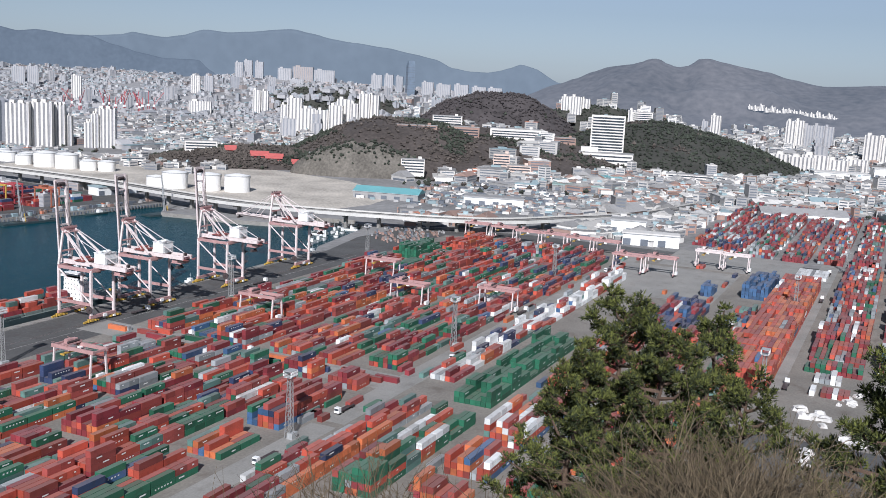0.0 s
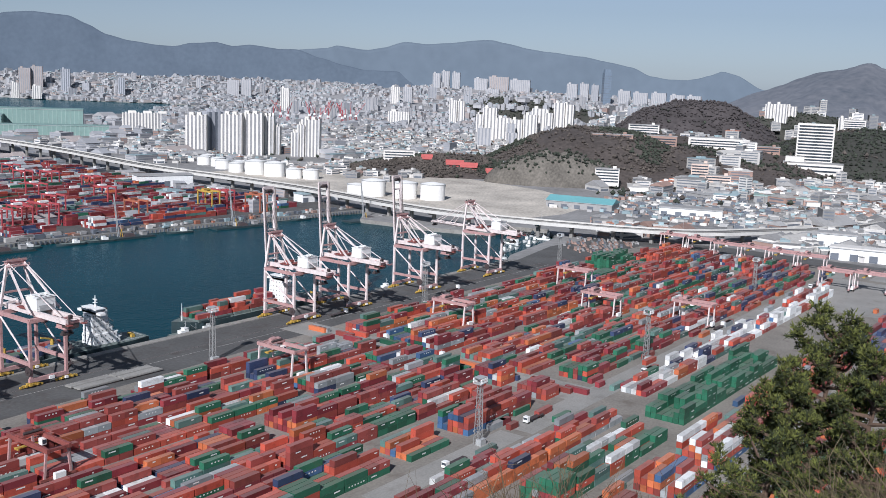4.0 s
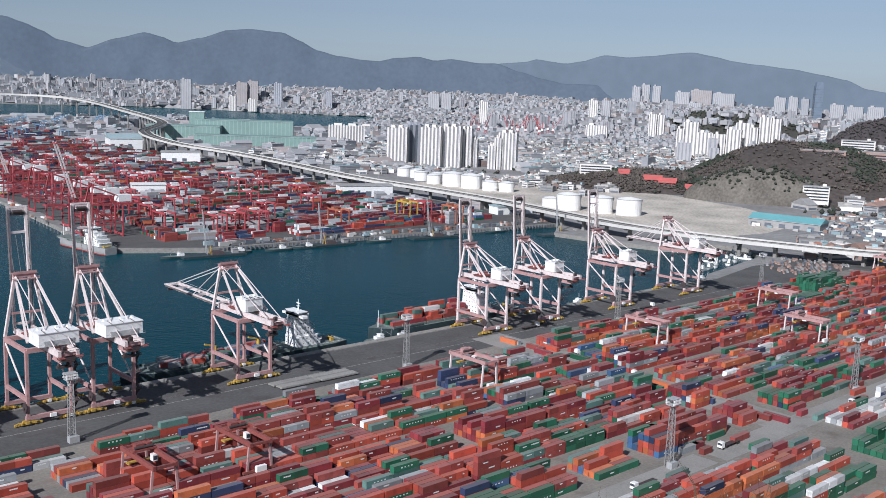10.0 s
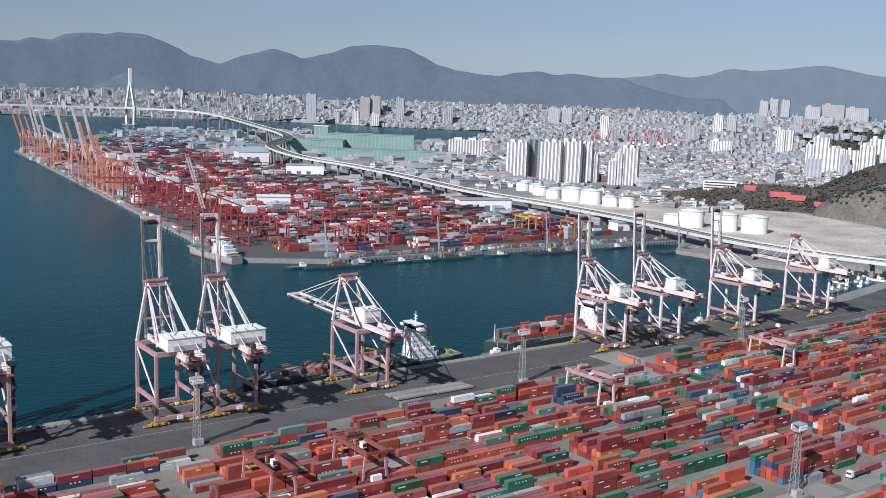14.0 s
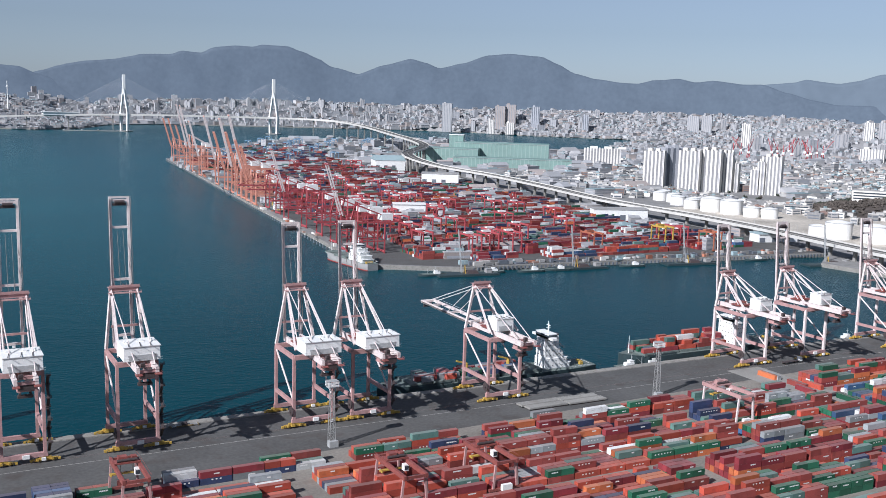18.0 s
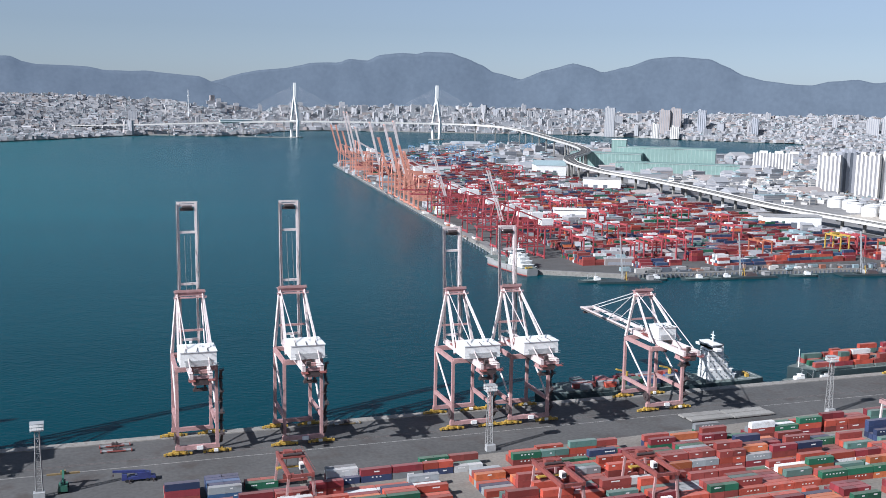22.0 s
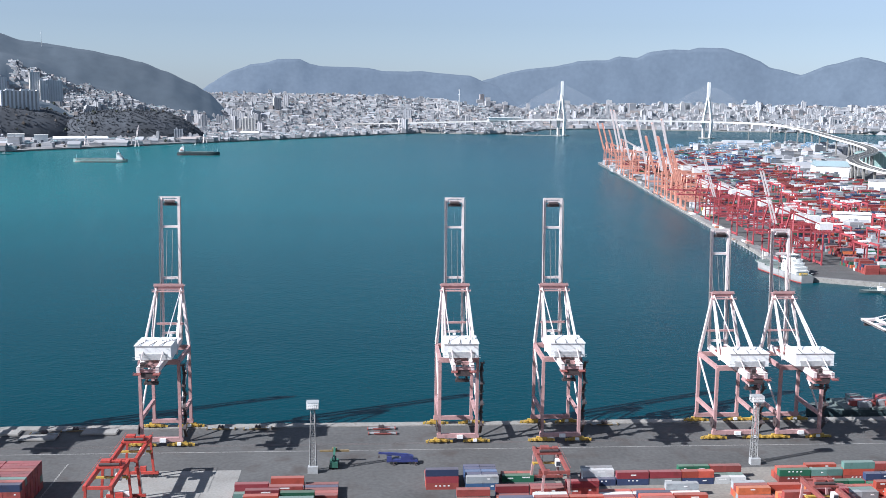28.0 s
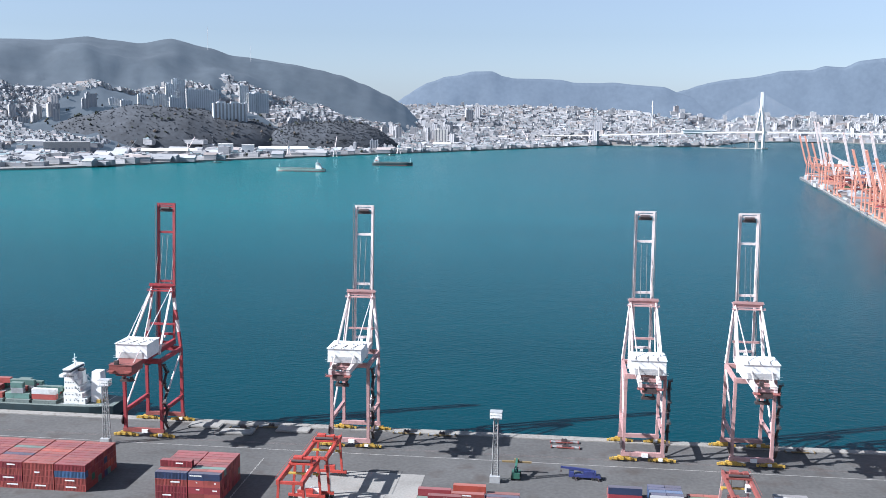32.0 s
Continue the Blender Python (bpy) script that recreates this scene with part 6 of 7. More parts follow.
# sheds between the depot and the ridge
shed("long_shed", "long white-roofed freight shed beside the depot", 1352, 140, 90, 26, 8, -68, CITY_G, CITY_W)
shed("long_shed", "blue-roofed freight hall behind the depot", 1395, 90, 60, 46, 9, -68, CITY_G, CITY_T)
shed("long_shed", "pale teal-roofed market hall beside parked lorries", 1345, 405, 96, 40, 8, -72, CITY_G, SHED_P, False)
shed("long_shed", "teal-roofed market hall among houses", 1500, 390, 110, 34, 9, -70, CITY_G, SHED_R, False)
shed("long_shed", "pale green-roofed warehouse behind the depot", 1275, -30, 110, 40, 10, -68, CITY_G, SHED_P)
shed("long_shed", "grey flat warehouse below the wooded ridge", 1480, 190, 120, 44, 10, -70, CITY_G, SHED_P, False)
shed("long_shed", "broad white hall below apartment blocks", 1830, 110, 90, 40, 20, -74, WHITEP, CITY_W, False)
shed("white_hall", "wide white sports hall in the inland valley", 1960, 30, 70, 40, 24, -76, WHITEP, CITY_W, False)
# terraced flats high on the eastern mountain
for k in range(16):
    az = 81.7 + k * 0.29
    p, tall = polar(az, 4020), 13 + 9 * (k * 7 % 5) / 4
    ob = apartment("terraced_flats", "white terraced flats high on a wooded mountain", 17, 12, tall, 3, APT_W, "terraced flats", ends=False, far=True)
    ob.matrix_basis = pose(p.x, p.y, EYE - 4020 * math.tan(radians(0.80 + 0.022 * k + 0.05 * (k % 2))) - 6, 0, 0, -84)

# ---- ships ----
def hull_shape(length, beam_w, depth, bow=0.2, sheer=1.5):
    """A hull along x, bow towards +x, its waterline at z = 0."""
    s, n, pts = Shape(), 14, []
    for i in range(n + 1):
        u = i / n
        x = -length / 2 + length * u
        k = 1.0 if u < 1 - bow else max(0.03, 1 - ((u - 1 + bow) / bow) ** 2)
        k *= min(1.0, 0.72 + u * 3)
        z = depth + sheer * max(0, (u - 0.8) / 0.2) ** 2
        w = beam_w / 2 * k
        pts += [(x, -w * 0.86, -2), (x, -w, depth * 0.4), (x, -w, z), (x, w, z), (x, w, depth * 0.4), (x, w * 0.86, -2)]
    faces = [(i * 6 + j, i * 6 + 6 + j, i * 6 + 6 + j + 1, i * 6 + j + 1) for i in range(n) for j in (0, 1, 3, 4)]
    s.add(pts, faces + [tuple(range(6)), tuple(range(6 * n + 5, 6 * n - 1, -1))], 0)
    s.add(pts, [(i * 6 + 2, i * 6 + 8, i * 6 + 9, i * 6 + 3) for i in range(n)], 1)
    return s


def ship(name, label, length, beam_w, depth, hull, house_x, house, cranes=()):
    """A cargo ship: hull with deck, bulwark, stepped white deckhouse, funnel, masts, hatches and deck cranes."""
    t = thing(name, label, "ship", "ships")
    part("hull", hull_shape(length, beam_w, depth), [hull, DECK], t)
    part("boot_top", hull_shape(length * 0.998, beam_w * 1.01, 0.9, sheer=0), [HULL_R, HULL_R], t)
    w, d, levels = house
    top = depth
    for k in range(levels):
        kk, kx = 1.0 if k < 2 else 0.86 - 0.02 * k, max(0.42, 1.2 - 0.155 * k)
        hx = house_x + d * (1.2 - kx) / 2
        deckh = part("deckhouse_level", Shape().box(hx, 0, top, d * kx, w * kk, 2.72).box(hx - 0.5, 0, top + 2.66, d * kx + 1.0, w * kk + 0.1, 0.14), WHITEP, t)
        part("deck_rail", Shape().box(hx - d * kx / 2 - 0.9, 0, top + 3.6, 0.08, w * kk, 0.08).box(hx - d * kx / 2 - 0.9, 0, top + 3.2, 0.08, w * kk, 0.08), STEEL, deckh)
        ports = Shape()
        for q in range(5):
            ports.box(hx + (q - 2) * d * kx * 0.19, -w * kk / 2 - 0.03, top + 1.3, 0.5, 0.1, 0.6).box(hx + (q - 2) * d * kx * 0.19, w * kk / 2 + 0.03, top + 1.3, 0.5, 0.1, 0.6).box(hx + d * kx / 2 + 0.03, (q - 2) * w * kk * 0.19, top + 1.3, 0.1, 0.5, 0.6)
        part("window_row", ports, GLASS, deckh)
        top += 2.8
    wing = part("bridge_wing", Shape().box(house_x + d * 0.34, 0, top, d * 0.4, beam_w * 0.62, 2.7).box(house_x + d * 0.42, 0, top, d * 0.24, beam_w, 1.2).box(house_x + d * 0.34, 0, top + 2.7, d * 0.44, beam_w * 0.66, 0.2), WHITEP, t)
    part("window_band", Shape().box(house_x + d * 0.34, 0, top + 1.3, d * 0.42, beam_w * 0.635, 0.9), GLASS, wing)
    for k in range(levels - 1):
        for side in (-1, 1):
            part("outside_stair", Shape().beam((house_x - d * 0.3, side * w * 0.46, depth + 2.8 * k), (house_x - d * 0.05, side * w * 0.49, depth + 2.8 * (k + 1)), 0.9, 0.25), STEEL, t)
    part("poop_rail", Shape().box(-length * 0.47, 0, depth + 1.0, 0.1, beam_w * 0.6, 0.1).box(-length * 0.4, beam_w * 0.47, depth + 1.0, length * 0.14, 0.1, 0.1).box(-length * 0.4, -beam_w * 0.47, depth + 1.0, length * 0.14, 0.1, 0.1), WHITEP, t)
    part("winch", Shape().tube((-length * 0.45, -2, depth + 0.9), (-length * 0.45, 2, depth + 0.9), 0.8, n=8).box(-length * 0.44, 3.5, depth, 2, 1.6, 1.6), YELLOW, t)
    for k in (-1, 1):
        part("bulwark", Shape().box(length * 0.30, k * beam_w * 0.48, depth, length * 0.18, 0.25, 1.1), hull, t)
    part("radar_mast", Shape().tube((house_x + d * 0.25, 0, top + 2), (house_x + d * 0.25, 0, top + 9), 0.5, 0.2, n=6).box(house_x + d * 0.25, 0, top + 6.5, 0.5, 3.4, 0.4).box(house_x + d * 0.25, 0, top + 5, 1.6, 2.0, 0.2), WHITEP, t)
    part("funnel", Shape().box(house_x - d * 0.12, 0, top - 6.5, 2.8, 3.6, 7.2, taper=0.85), WHITEP, t, "white funnel")
    part("funnel_top", Shape().box(house_x - d * 0.12, 0, top + 0.7, 2.3, 3.0, 0.9), DARK, t, "black funnel top")
    part("lifeboat", Shape().tube((house_x - 3, -w / 2 - 1.2, depth + 5), (house_x + 3, -w / 2 - 1.2, depth + 5), 1.1, n=8), ORANGEP, t, "orange lifeboat")
    part("fore_mast", Shape().tube((length * 0.44, 0, depth), (length * 0.44, 0, depth + 11), 0.35, 0.15, n=6), WHITEP, t)
    x = house_x + d * 0.8 + 7
    while x < length * 0.40:
        part("hatch_cover", Shape().box(x, 0, depth, 12.2, beam_w * 0.82, 1.5), DECK, t)
        x += 13.6
    for x, h in cranes:
        part("deck_crane", Shape().tube((x, 0, depth), (x, 0, depth + h), 1.0, n=8).beam((x, 0, depth + h), (x + h * 0.9, 0, depth + h * 1.25), 0.8), YELLOW, t)
    return t


def deck_boxes(m, x0, x1, rows, z, tiers, seed, colours):
    """Containers lashed on a deck, in the ship's own axes."""
    r, s = random.Random(seed), Shape()
    x = x0
    while x < x1:
        for row in range(rows):
            for tier in range(r.randint(1, tiers)):
                s.box(x, (row - (rows - 1) / 2) * 2.5, z + tier * HIGH, L40 if r.random() < 0.6 else L20, WIDE, HIGH - 0.06, r.choices(range(10), colours)[0])
        x += 13.6
    ob = solid("deck_cargo", s, BOX_MATS, "containers lashed on a ship's deck", "containers", kind="stuff")
    ob.matrix_basis = m
    return ob


W_ = [22, 22, 14, 6, 6, 4, 5, 2, 8, 5]
m = pose(273, 449.5, -4, 0, 0, 180)
ship("cargo_ship", "moored cargo ship with a white deckhouse and dark cluttered deck", 132, 20, 4.6, HULL_D, -41, (10.5, 13.5, 6), cranes=((14, 7), (-12, 7))).matrix_basis = m
deck_boxes(m, -14, 48, 6, 6.2, 1, 3, [2, 10, 16, 1, 6, 18, 3, 0, 4, 16])
m = pose(421, 449, -4, 0, 0, 180)
ship("container_ship", "container ship with a grey-green hull moored under quay cranes", 122, 20, 6, HULL_D, -28, (16, 11, 5)).matrix_basis = m
deck_boxes(m, -12, 44, 6, 7.6, 3, 5, W_)
m = pose(-285, 449.5, -4, 0, 0, 180)
moored = ship("container_ship", "container ship with a white deckhouse moored beside a red crane", 150, 22, 6, HULL_D, -55, (13, 9, 5))
part("funnel_casing", Shape().box(-64.5, 0, 6, 5.5, 6.5, 15, taper=0.78), WHITEP, moored, "tall white funnel casing")
moored.matrix_basis = m
deck_boxes(m, -40, 58, 6, 7.6, 3, 8, [1, 12, 10, 0, 10, 1, 1, 7, 34, 10])
m = pose(352, 828, -4, 0, 0, 97)
ship("ferry", "white passenger ferry moored at the far terminal's corner", 80, 15, 6, CITY_G, -20, (12, 20, 4)).matrix_basis = m
m = pose(-580, 2190, -4, 0, 0, 180)
ship("tanker", "grey-green coastal tanker at anchor in the harbour", 112, 18, 6, HULL_G, -42, (14, 11, 4)).matrix_basis = m
m = pose(-417, 2455, -4)
ship("tanker", "dark hulled coastal tanker at anchor in the harbour", 100, 16, 7, HULL_D, -40, (12, 10, 4)).matrix_basis = m
m = pose(418, 1235, -4, 0, 0, 85)
ship("coaster", "small cargo ship with yellow gear at the far quay", 80, 15, 6, HULL_D, -24, (12, 9, 4), cranes=((8, 8),)).matrix_basis = m


def small_boat(label, length, hull):
    t = thing("work_boat", label, "boat", "work boats")
    part("hull", hull_shape(length, length * 0.28, 1.8, 0.35, 0.8), [hull, DECK], t)
    part("wheelhouse", Shape().box(-length * 0.16, 0, 1.8, length * 0.2, length * 0.14, 1.9).box(-length * 0.12, 0, 3.7, length * 0.1, length * 0.12, 1.0).box(-length * 0.12, 0, 4.7, length * 0.12, length * 0.14, 0.15), WHITEP, t)
    part("mast", Shape().tube((-length * 0.1, 0, 4.4), (-length * 0.1, 0, 8.5), 0.14, n=5).beam((-length * 0.1, -1.2, 7), (-length * 0.1, 1.2, 7), 0.1), STEEL, t)
    part("derrick", Shape().tube((length * 0.18, 0, 2.2), (length * 0.18, 0, 6.5), 0.12, n=5).beam((length * 0.18, 0, 3), (length * 0.02, 0, 6), 0.12), STEEL, t)
    return t


r1 = random.Random(11)
proto = small_boat("small white work boat moored at the quay", 17, WHITEP)
proto.matrix_basis = pose(792, 474, -4, 0, 0, 20)
for _ in range(12):
    bx = r1.uniform(735, 845)
    copy_thing(proto, pose(bx, 462 + (bx - 735) * 0.16 + r1.choice((6, 14, 22)), -4, 0, 0, r1.choice((100, 105, 200)) + r1.uniform(-10, 10)))
proto2 = small_boat("dark-hulled harbour tug moored at the far quay", 26, HULL_D)
proto2.matrix_basis = pose(450, 745, -4, 0, 0, 172)
for x in (395, 488, 515, 596, 655, 742):
    copy_thing(proto2, pose(x, 748 - (x - 430) * 0.075 + r1.uniform(-6, 0), -4, 0, 0, 173 + r1.uniform(-4, 4)))
for x in (366, 382, 545, 700):
    copy_thing(proto2, pose(x, 441, -4, 0, 0, r1.uniform(-3, 3)))
for x, y in ((520, 3880), (580, 3870), (640, 3890), (-860, 2440), (-700, 2840), (-500, 2920), (-1010, 2400)):
    copy_thing(proto2, pose(x, y - 10, -4, 0, 0, r1.uniform(0, 40)))
barge = thing("crane_barge", "flat grey barge with a lattice crane moored at the far quay", "barge")
part("hull", Shape().box(0, 0, -2, 56, 15, 3.6).box(0, 0, 1.6, 54, 13.6, 0.2), HULL_D, barge)
part("cabin", Shape().box(-20, 0, 1.8, 5, 5, 3.2).box(-20, 0, 5, 5.6, 5.6, 0.2), CITY_G, barge)
part("lattice_jib", Shape().beam((5, -1.2, 2), (9, -0.4, 40), 0.5).beam((5, 1.2, 2), (9, 0.4, 40), 0.5).beam((2, 0, 9), (9, 0, 39), 0.2).beam((5.6, -1.1, 8), (6.4, 0.9, 15), 0.3).beam((6.4, 0.9, 15), (7.2, -0.7, 22), 0.3).beam((7.2, -0.7, 22), (8, 0.6, 30), 0.3), STEEL, barge)
part("gallows", Shape().beam((2, -2, 1.8), (2, 0, 9), 0.5).beam((2, 2, 1.8), (2, 0, 9), 0.5), YELLOW, barge)
part("deck_load", Shape().box(-4, 0, 1.8, 12, 9, 2.4, taper=0.7), DARK, barge)
barge.matrix_basis = pose(425, 742, -4, 0, 0, 173)
for x, y, turn in ((540, 738, 176), (660, 724, 172), (792, 672, 170)):
    copy_thing(barge, pose(x, y, -4, 0, 0, turn))
mole = solid("bridge_mole", Shape().box(600, 3815, -5, 190, 8, 4, 0, -0.23), CONCRETE, "low concrete breakwater by the bridge tower", "breakwater", kind="structure")
pier = solid("fishing_mole", Shape().box(-1190, 2180, -5, 330, 14, 7, 0, 0.5), CONCRETE, "low concrete mole with a beacon off the island", "breakwater", kind="structure")


# ---- cranes of the far terminal ----
def far_crane(label, paint, tip, height=34, top=52, spread=18, up=True, boom=None, k=1.0):
    """A quay crane of the far terminal; its water side is towards -x."""
    t = thing("quay_crane", label, "crane", "far quay cranes")
    for y in (-spread / 2, spread / 2):
        for x in (-22, 6):
            part("leg", Shape().beam((x, y, 0), (x, y, height), 1.5 * k, 1.6 * k), paint, t)
        part("top_beam", Shape().beam((-24, y, height), (24, y, height), 1.4 * k, 2.0 * k), paint, t)
        part("side_beam", Shape().beam((-22, y, 12), (6, y, 12), 1.2 * k, 1.4 * k), paint, t)
        part("brace", Shape().beam((6, y, 13), (-22, y, height - 2), 1.1 * k), paint, t)
        part("mast_leg", Shape().beam((-22, y, height), (-20, y * 0.4, top), 1.5 * k), paint, t)
        part("stay", Shape().beam((-20, y * 0.4, top), (18, y * 0.5, height + 1), 0.9), boom or paint, t)
        part("boom_girder", Shape().beam((-25, y * 0.4, height), ((-36 - tip * 0.06, y * 0.4, tip) if up else (-25 - tip * 0.6, y * 0.4, height + 1)), 1.3 * k, 1.6 * k), boom or paint, t)
        part("sill", Shape().beam((-22 if y < 0 else 6, -spread / 2, 2), (-22 if y < 0 else 6, spread / 2, 2), 1.8), paint, t)
    end = Vector((-36 - tip * 0.06, 0, tip)) if up else Vector((-25 - tip * 0.6, 0, height + 1))
    for u in (0.5, 0.98):
        c = Vector((-25, 0, height)).lerp(end, u)
        part("boom_tie", Shape().beam(c - Vector((0, 4, 0)), c + Vector((0, 4, 0)), 1.4), paint, t)
    if not up:
        part("fore_stay", Shape().beam((-20, 0, top), end, 0.6), paint, t)
    part("machine_house", Shape().box(10, 0, height + 1.2, 12, 9, 6), WHITEP, t)
    return t


def quay_x(y):
    """The far terminal's west quay."""
    return 349 + (y - 802) * (505 - 349) / (2220 - 802) + 22


for y, tip, boom in ((2150, 90, None), (2060, 92, None), (1950, 82, None), (1915, 122, PALE), (1868, 122, PALE), (1760, 96, PALE), (1585, 110, PALE), (1500, 88, None), (1440, 110, PALE), (1395, 92, None), (1362, 117, PALE), (1325, 84, None), (1290, 78, None)):
    far_crane("faded orange quay crane with a raised " + ("white" if boom else "orange") + " boom", ORANGEP, tip, tip * 0.36, tip * 0.54, boom=boom).matrix_basis = pose(quay_x(y) + 6, y, 0)
proto = far_crane("red quay crane with a raised white boom on the far terminal", FAR_RED, 84, spread=16, boom=PALE, k=0.75)
proto.matrix_basis = pose(quay_x(880) + 10, 880, 0)
copy_thing(proto, pose(quay_x(1120) + 10, 1120, 0))
proto = far_crane("red quay crane with a lowered boom on the far terminal", FAR_RED, 60, 30, 46, 16, False, k=0.72)
proto.matrix_basis = pose(quay_x(930) + 14, 930, 0)
for y in (860, 985, 1050, 1180, 1240):
    copy_thing(proto, pose(quay_x(y) + 14, y, 0))


def far_gantry(label, paint, height=20, span=24):
    """A yard crane seen from far off: two portals, a trolley and its cab."""
    t = thing("yard_gantry", label, "crane", "yard gantry cranes")
    for x in (-5, 5):
        part("portal", Shape().beam((x, -span / 2, 0.6), (x, -span / 2, height), 1.1).beam((x, span / 2, 0.6), (x, span / 2, height), 1.1).beam((x, -span / 2 - 1, height), (x, span / 2 + 1, height), 1.1, 1.7), paint, t)
    for y in (-span / 2, span / 2):
        part("sill_beam", Shape().beam((-6.5, y, 1.4), (6.5, y, 1.4), 0.9, 1.1), paint, t)
        part("wheels", Shape().tube((-5, y - 0.35, 0.7), (-5, y + 0.35, 0.7), 0.75, n=8).tube((5, y - 0.35, 0.7), (5, y + 0.35, 0.7), 0.75, n=8), RUBBER, t)
    part("trolley", Shape().box(0, span * 0.2, height + 0.5, 9, 4, 1.6), WHITEP if paint is FAR_RED else paint, t)
    part("cab", Shape().box(3, span * 0.2 - 2.4, height - 3.2, 1.9, 2.2, 2.4), WHITEP, t)
    return t


proto = far_gantry("faded red yard gantry in the far terminal", FAR_RED)
rg = random.Random(88)
spots = [(470, 815), (510, 843), (560, 874), (520, 936), (600, 967), (640, 905), (450, 905), (480, 1029), (560, 1060), (660, 1091), (720, 812), (585, 1184), (640, 1400), (560, 1310),
         (470, 970), (425, 850), (440, 1000), (500, 1120), (610, 1120), (690, 1000)] + [(rg.uniform(440, 800), 822 + 31 * rg.randrange(0, 38)) for _ in range(16)] + [(rg.uniform(420, 620), 822 + 31 * rg.randrange(0, 30)) for _ in range(26)]
proto.matrix_basis = pose(spots[0][0], spots[0][1], 0.06)
for x, y in spots[1:]:
    copy_thing(proto, pose(max(x, quay_x(y) + 60), y, 0.06))
proto = far_gantry("yellow yard gantry beside the basin", YELLOW, 22, 22)
proto.matrix_basis = pose(690, 800, 0.06)
proto = far_gantry("dull orange yard gantry beside the basin", RUSTP, 19, 22)
proto.matrix_basis = pose(600, 800, 0.06)
for x, y in ((728, 770),):
    copy_thing(proto, pose(x, y, 0.06))
proto = far_gantry("blue yard gantry at the far terminal's end", material("blue_crane_paint", (0.15, 0.25, 0.36), 0.5))
spots = [(600, 2100), (680, 2160), (740, 2080), (800, 2200), (640, 2230), (760, 2300), (860, 2120), (720, 2420), (900, 2360), (840, 2500), (960, 2480), (820, 2640), (940, 2640), (900, 2780), (1010, 2760), (1040, 2600), (960, 2890), (1060, 2900)]
spots += [(900 + 46 * k, 2560 + 70 * (k % 3) + 18 * k) for k in range(9)]
proto.matrix_basis = pose(spots[0][0], spots[0][1], 0.06)
for x, y in spots[1:]:
    copy_thing(proto, pose(x, y, 0.06))


def jib_crane(label, paint, h):
    t = thing("harbour_crane", label, "crane", "harbour cranes")
    part("portal", Shape().beam((-5, -5, 0), (-2, -2, h * 0.4), 1.2).beam((5, -5, 0), (2, -2, h * 0.4), 1.2).beam((5, 5, 0), (2, 2, h * 0.4), 1.2).beam((-5, 5, 0), (-2, 2, h * 0.4), 1.2), paint, t)
    part("cab", Shape().box(0, 0, h * 0.4, 6, 6, 6), WHITEP, t)
    part("tower", Shape().beam((0, 0, h * 0.4), (0, 0, h * 0.85), 1.6), paint, t)
    part("jib", Shape().beam((0, 0, h * 0.5), (h * 0.5, 0, h * 1.15), 1.3).beam((0, 0, h * 0.85), (h * 0.5, 0, h * 1.15), 0.4), paint, t)
    return t


proto = jib_crane("faded red harbour jib crane on a distant quay", FAR_RED, 55)
proto.matrix_basis = pose(*polar(48.0, 3050), 0, 0, 30)
for az, r, turn in ((47.2, 3080, 10), (47.5, 2990, 60), (47.8, 3120, 200), (48.3, 2960, 120), (48.6, 3040, 40), (48.9, 3000, 300), (47.35, 2900, 250), (48.15, 2860, 80),
                    (44.3, 2950, 20), (44.7, 3010, 130), (45.1, 2900, 250), (46.3, 2960, 70), (46.6, 3040, 190), (46.9, 2920, 310)):
    copy_thing(proto, pose(*polar(az, r), 0, 0, turn))
proto = jib_crane("white shipyard jib crane on the island quay", PALE, 48)
proto.matrix_basis = pose(*polar(-24.2, 2600), 0, 0, 20)
for az, r, turn in ((-12.9, 2800, 90), (-15.5, 2900, 200), (-21.0, 2720, 60), (-2.0, 3760, 150), (1.5, 3890, 100), (-9.3, 3000, 20)):
    copy_thing(proto, pose(*polar(az, r), 0, 0, turn))
for az, r, h in ((4.9, 4300, 120), (-19.8, 3980, 90), (-17.5, 3960, 60)):
    p = polar(az, r)
    z = max(0, terrain(p.x, p.y) - 2)
    mast = thing("radio_mast", "slim white mast rising above the far shore", "mast", "radio masts")
    part("shaft", Shape().tube((0, 0, 0), (0, 0, h), 3.0 if az > 0 else 0.9, 1.2 if az > 0 else 0.4, n=8), WHITEP if az > 0 else STEEL, mast)
    part("ring", Shape().tube((0, 0, h * 0.8), (0, 0, h * 0.83), 4.5 if az > 0 else 1.6, n=10), WHITEP, mast)
    mast.matrix_basis = pose(p.x, p.y, z)

# fenders, bollards and gear along the far quay
rq, gear = random.Random(45), Shape()
for k in range(118):
    y = 810 + k * 12
    x = quay_x(y) - 22
    gear.box(x - 0.5, y, -2.6, 0.9, 1.8, 2.6, 5)
    gear.box(x + 1.2, y + 5, 0.0, 0.8, 0.8, 1.0, 0)
    if rq.random() < 0.5:
        gear.box(x + rq.uniform(4, 14), y + rq.uniform(0, 8), 0.06, rq.choice((2.5, 3, 6)), rq.choice((2.5, 6, 12)), rq.uniform(1.2, 3.6), rq.choice((0, 1, 1, 2, 3, 4, 5, 5)))
for k in range(95):
    u = k / 95
    x, y = 440 + 395 * u, 758 - 43 * u
    gear.box(x, y - 2.4, -2.8, 1.6, 0.9, 2.4, 5)
    gear.box(x + rq.uniform(-2, 2), y + rq.uniform(4, 16), 0.06, rq.choice((2.5, 6, 9)), rq.choice((2.5, 3)), rq.uniform(1.0, 4.0), rq.choice((0, 1, 1, 2, 3, 4, 5, 5, 5)))
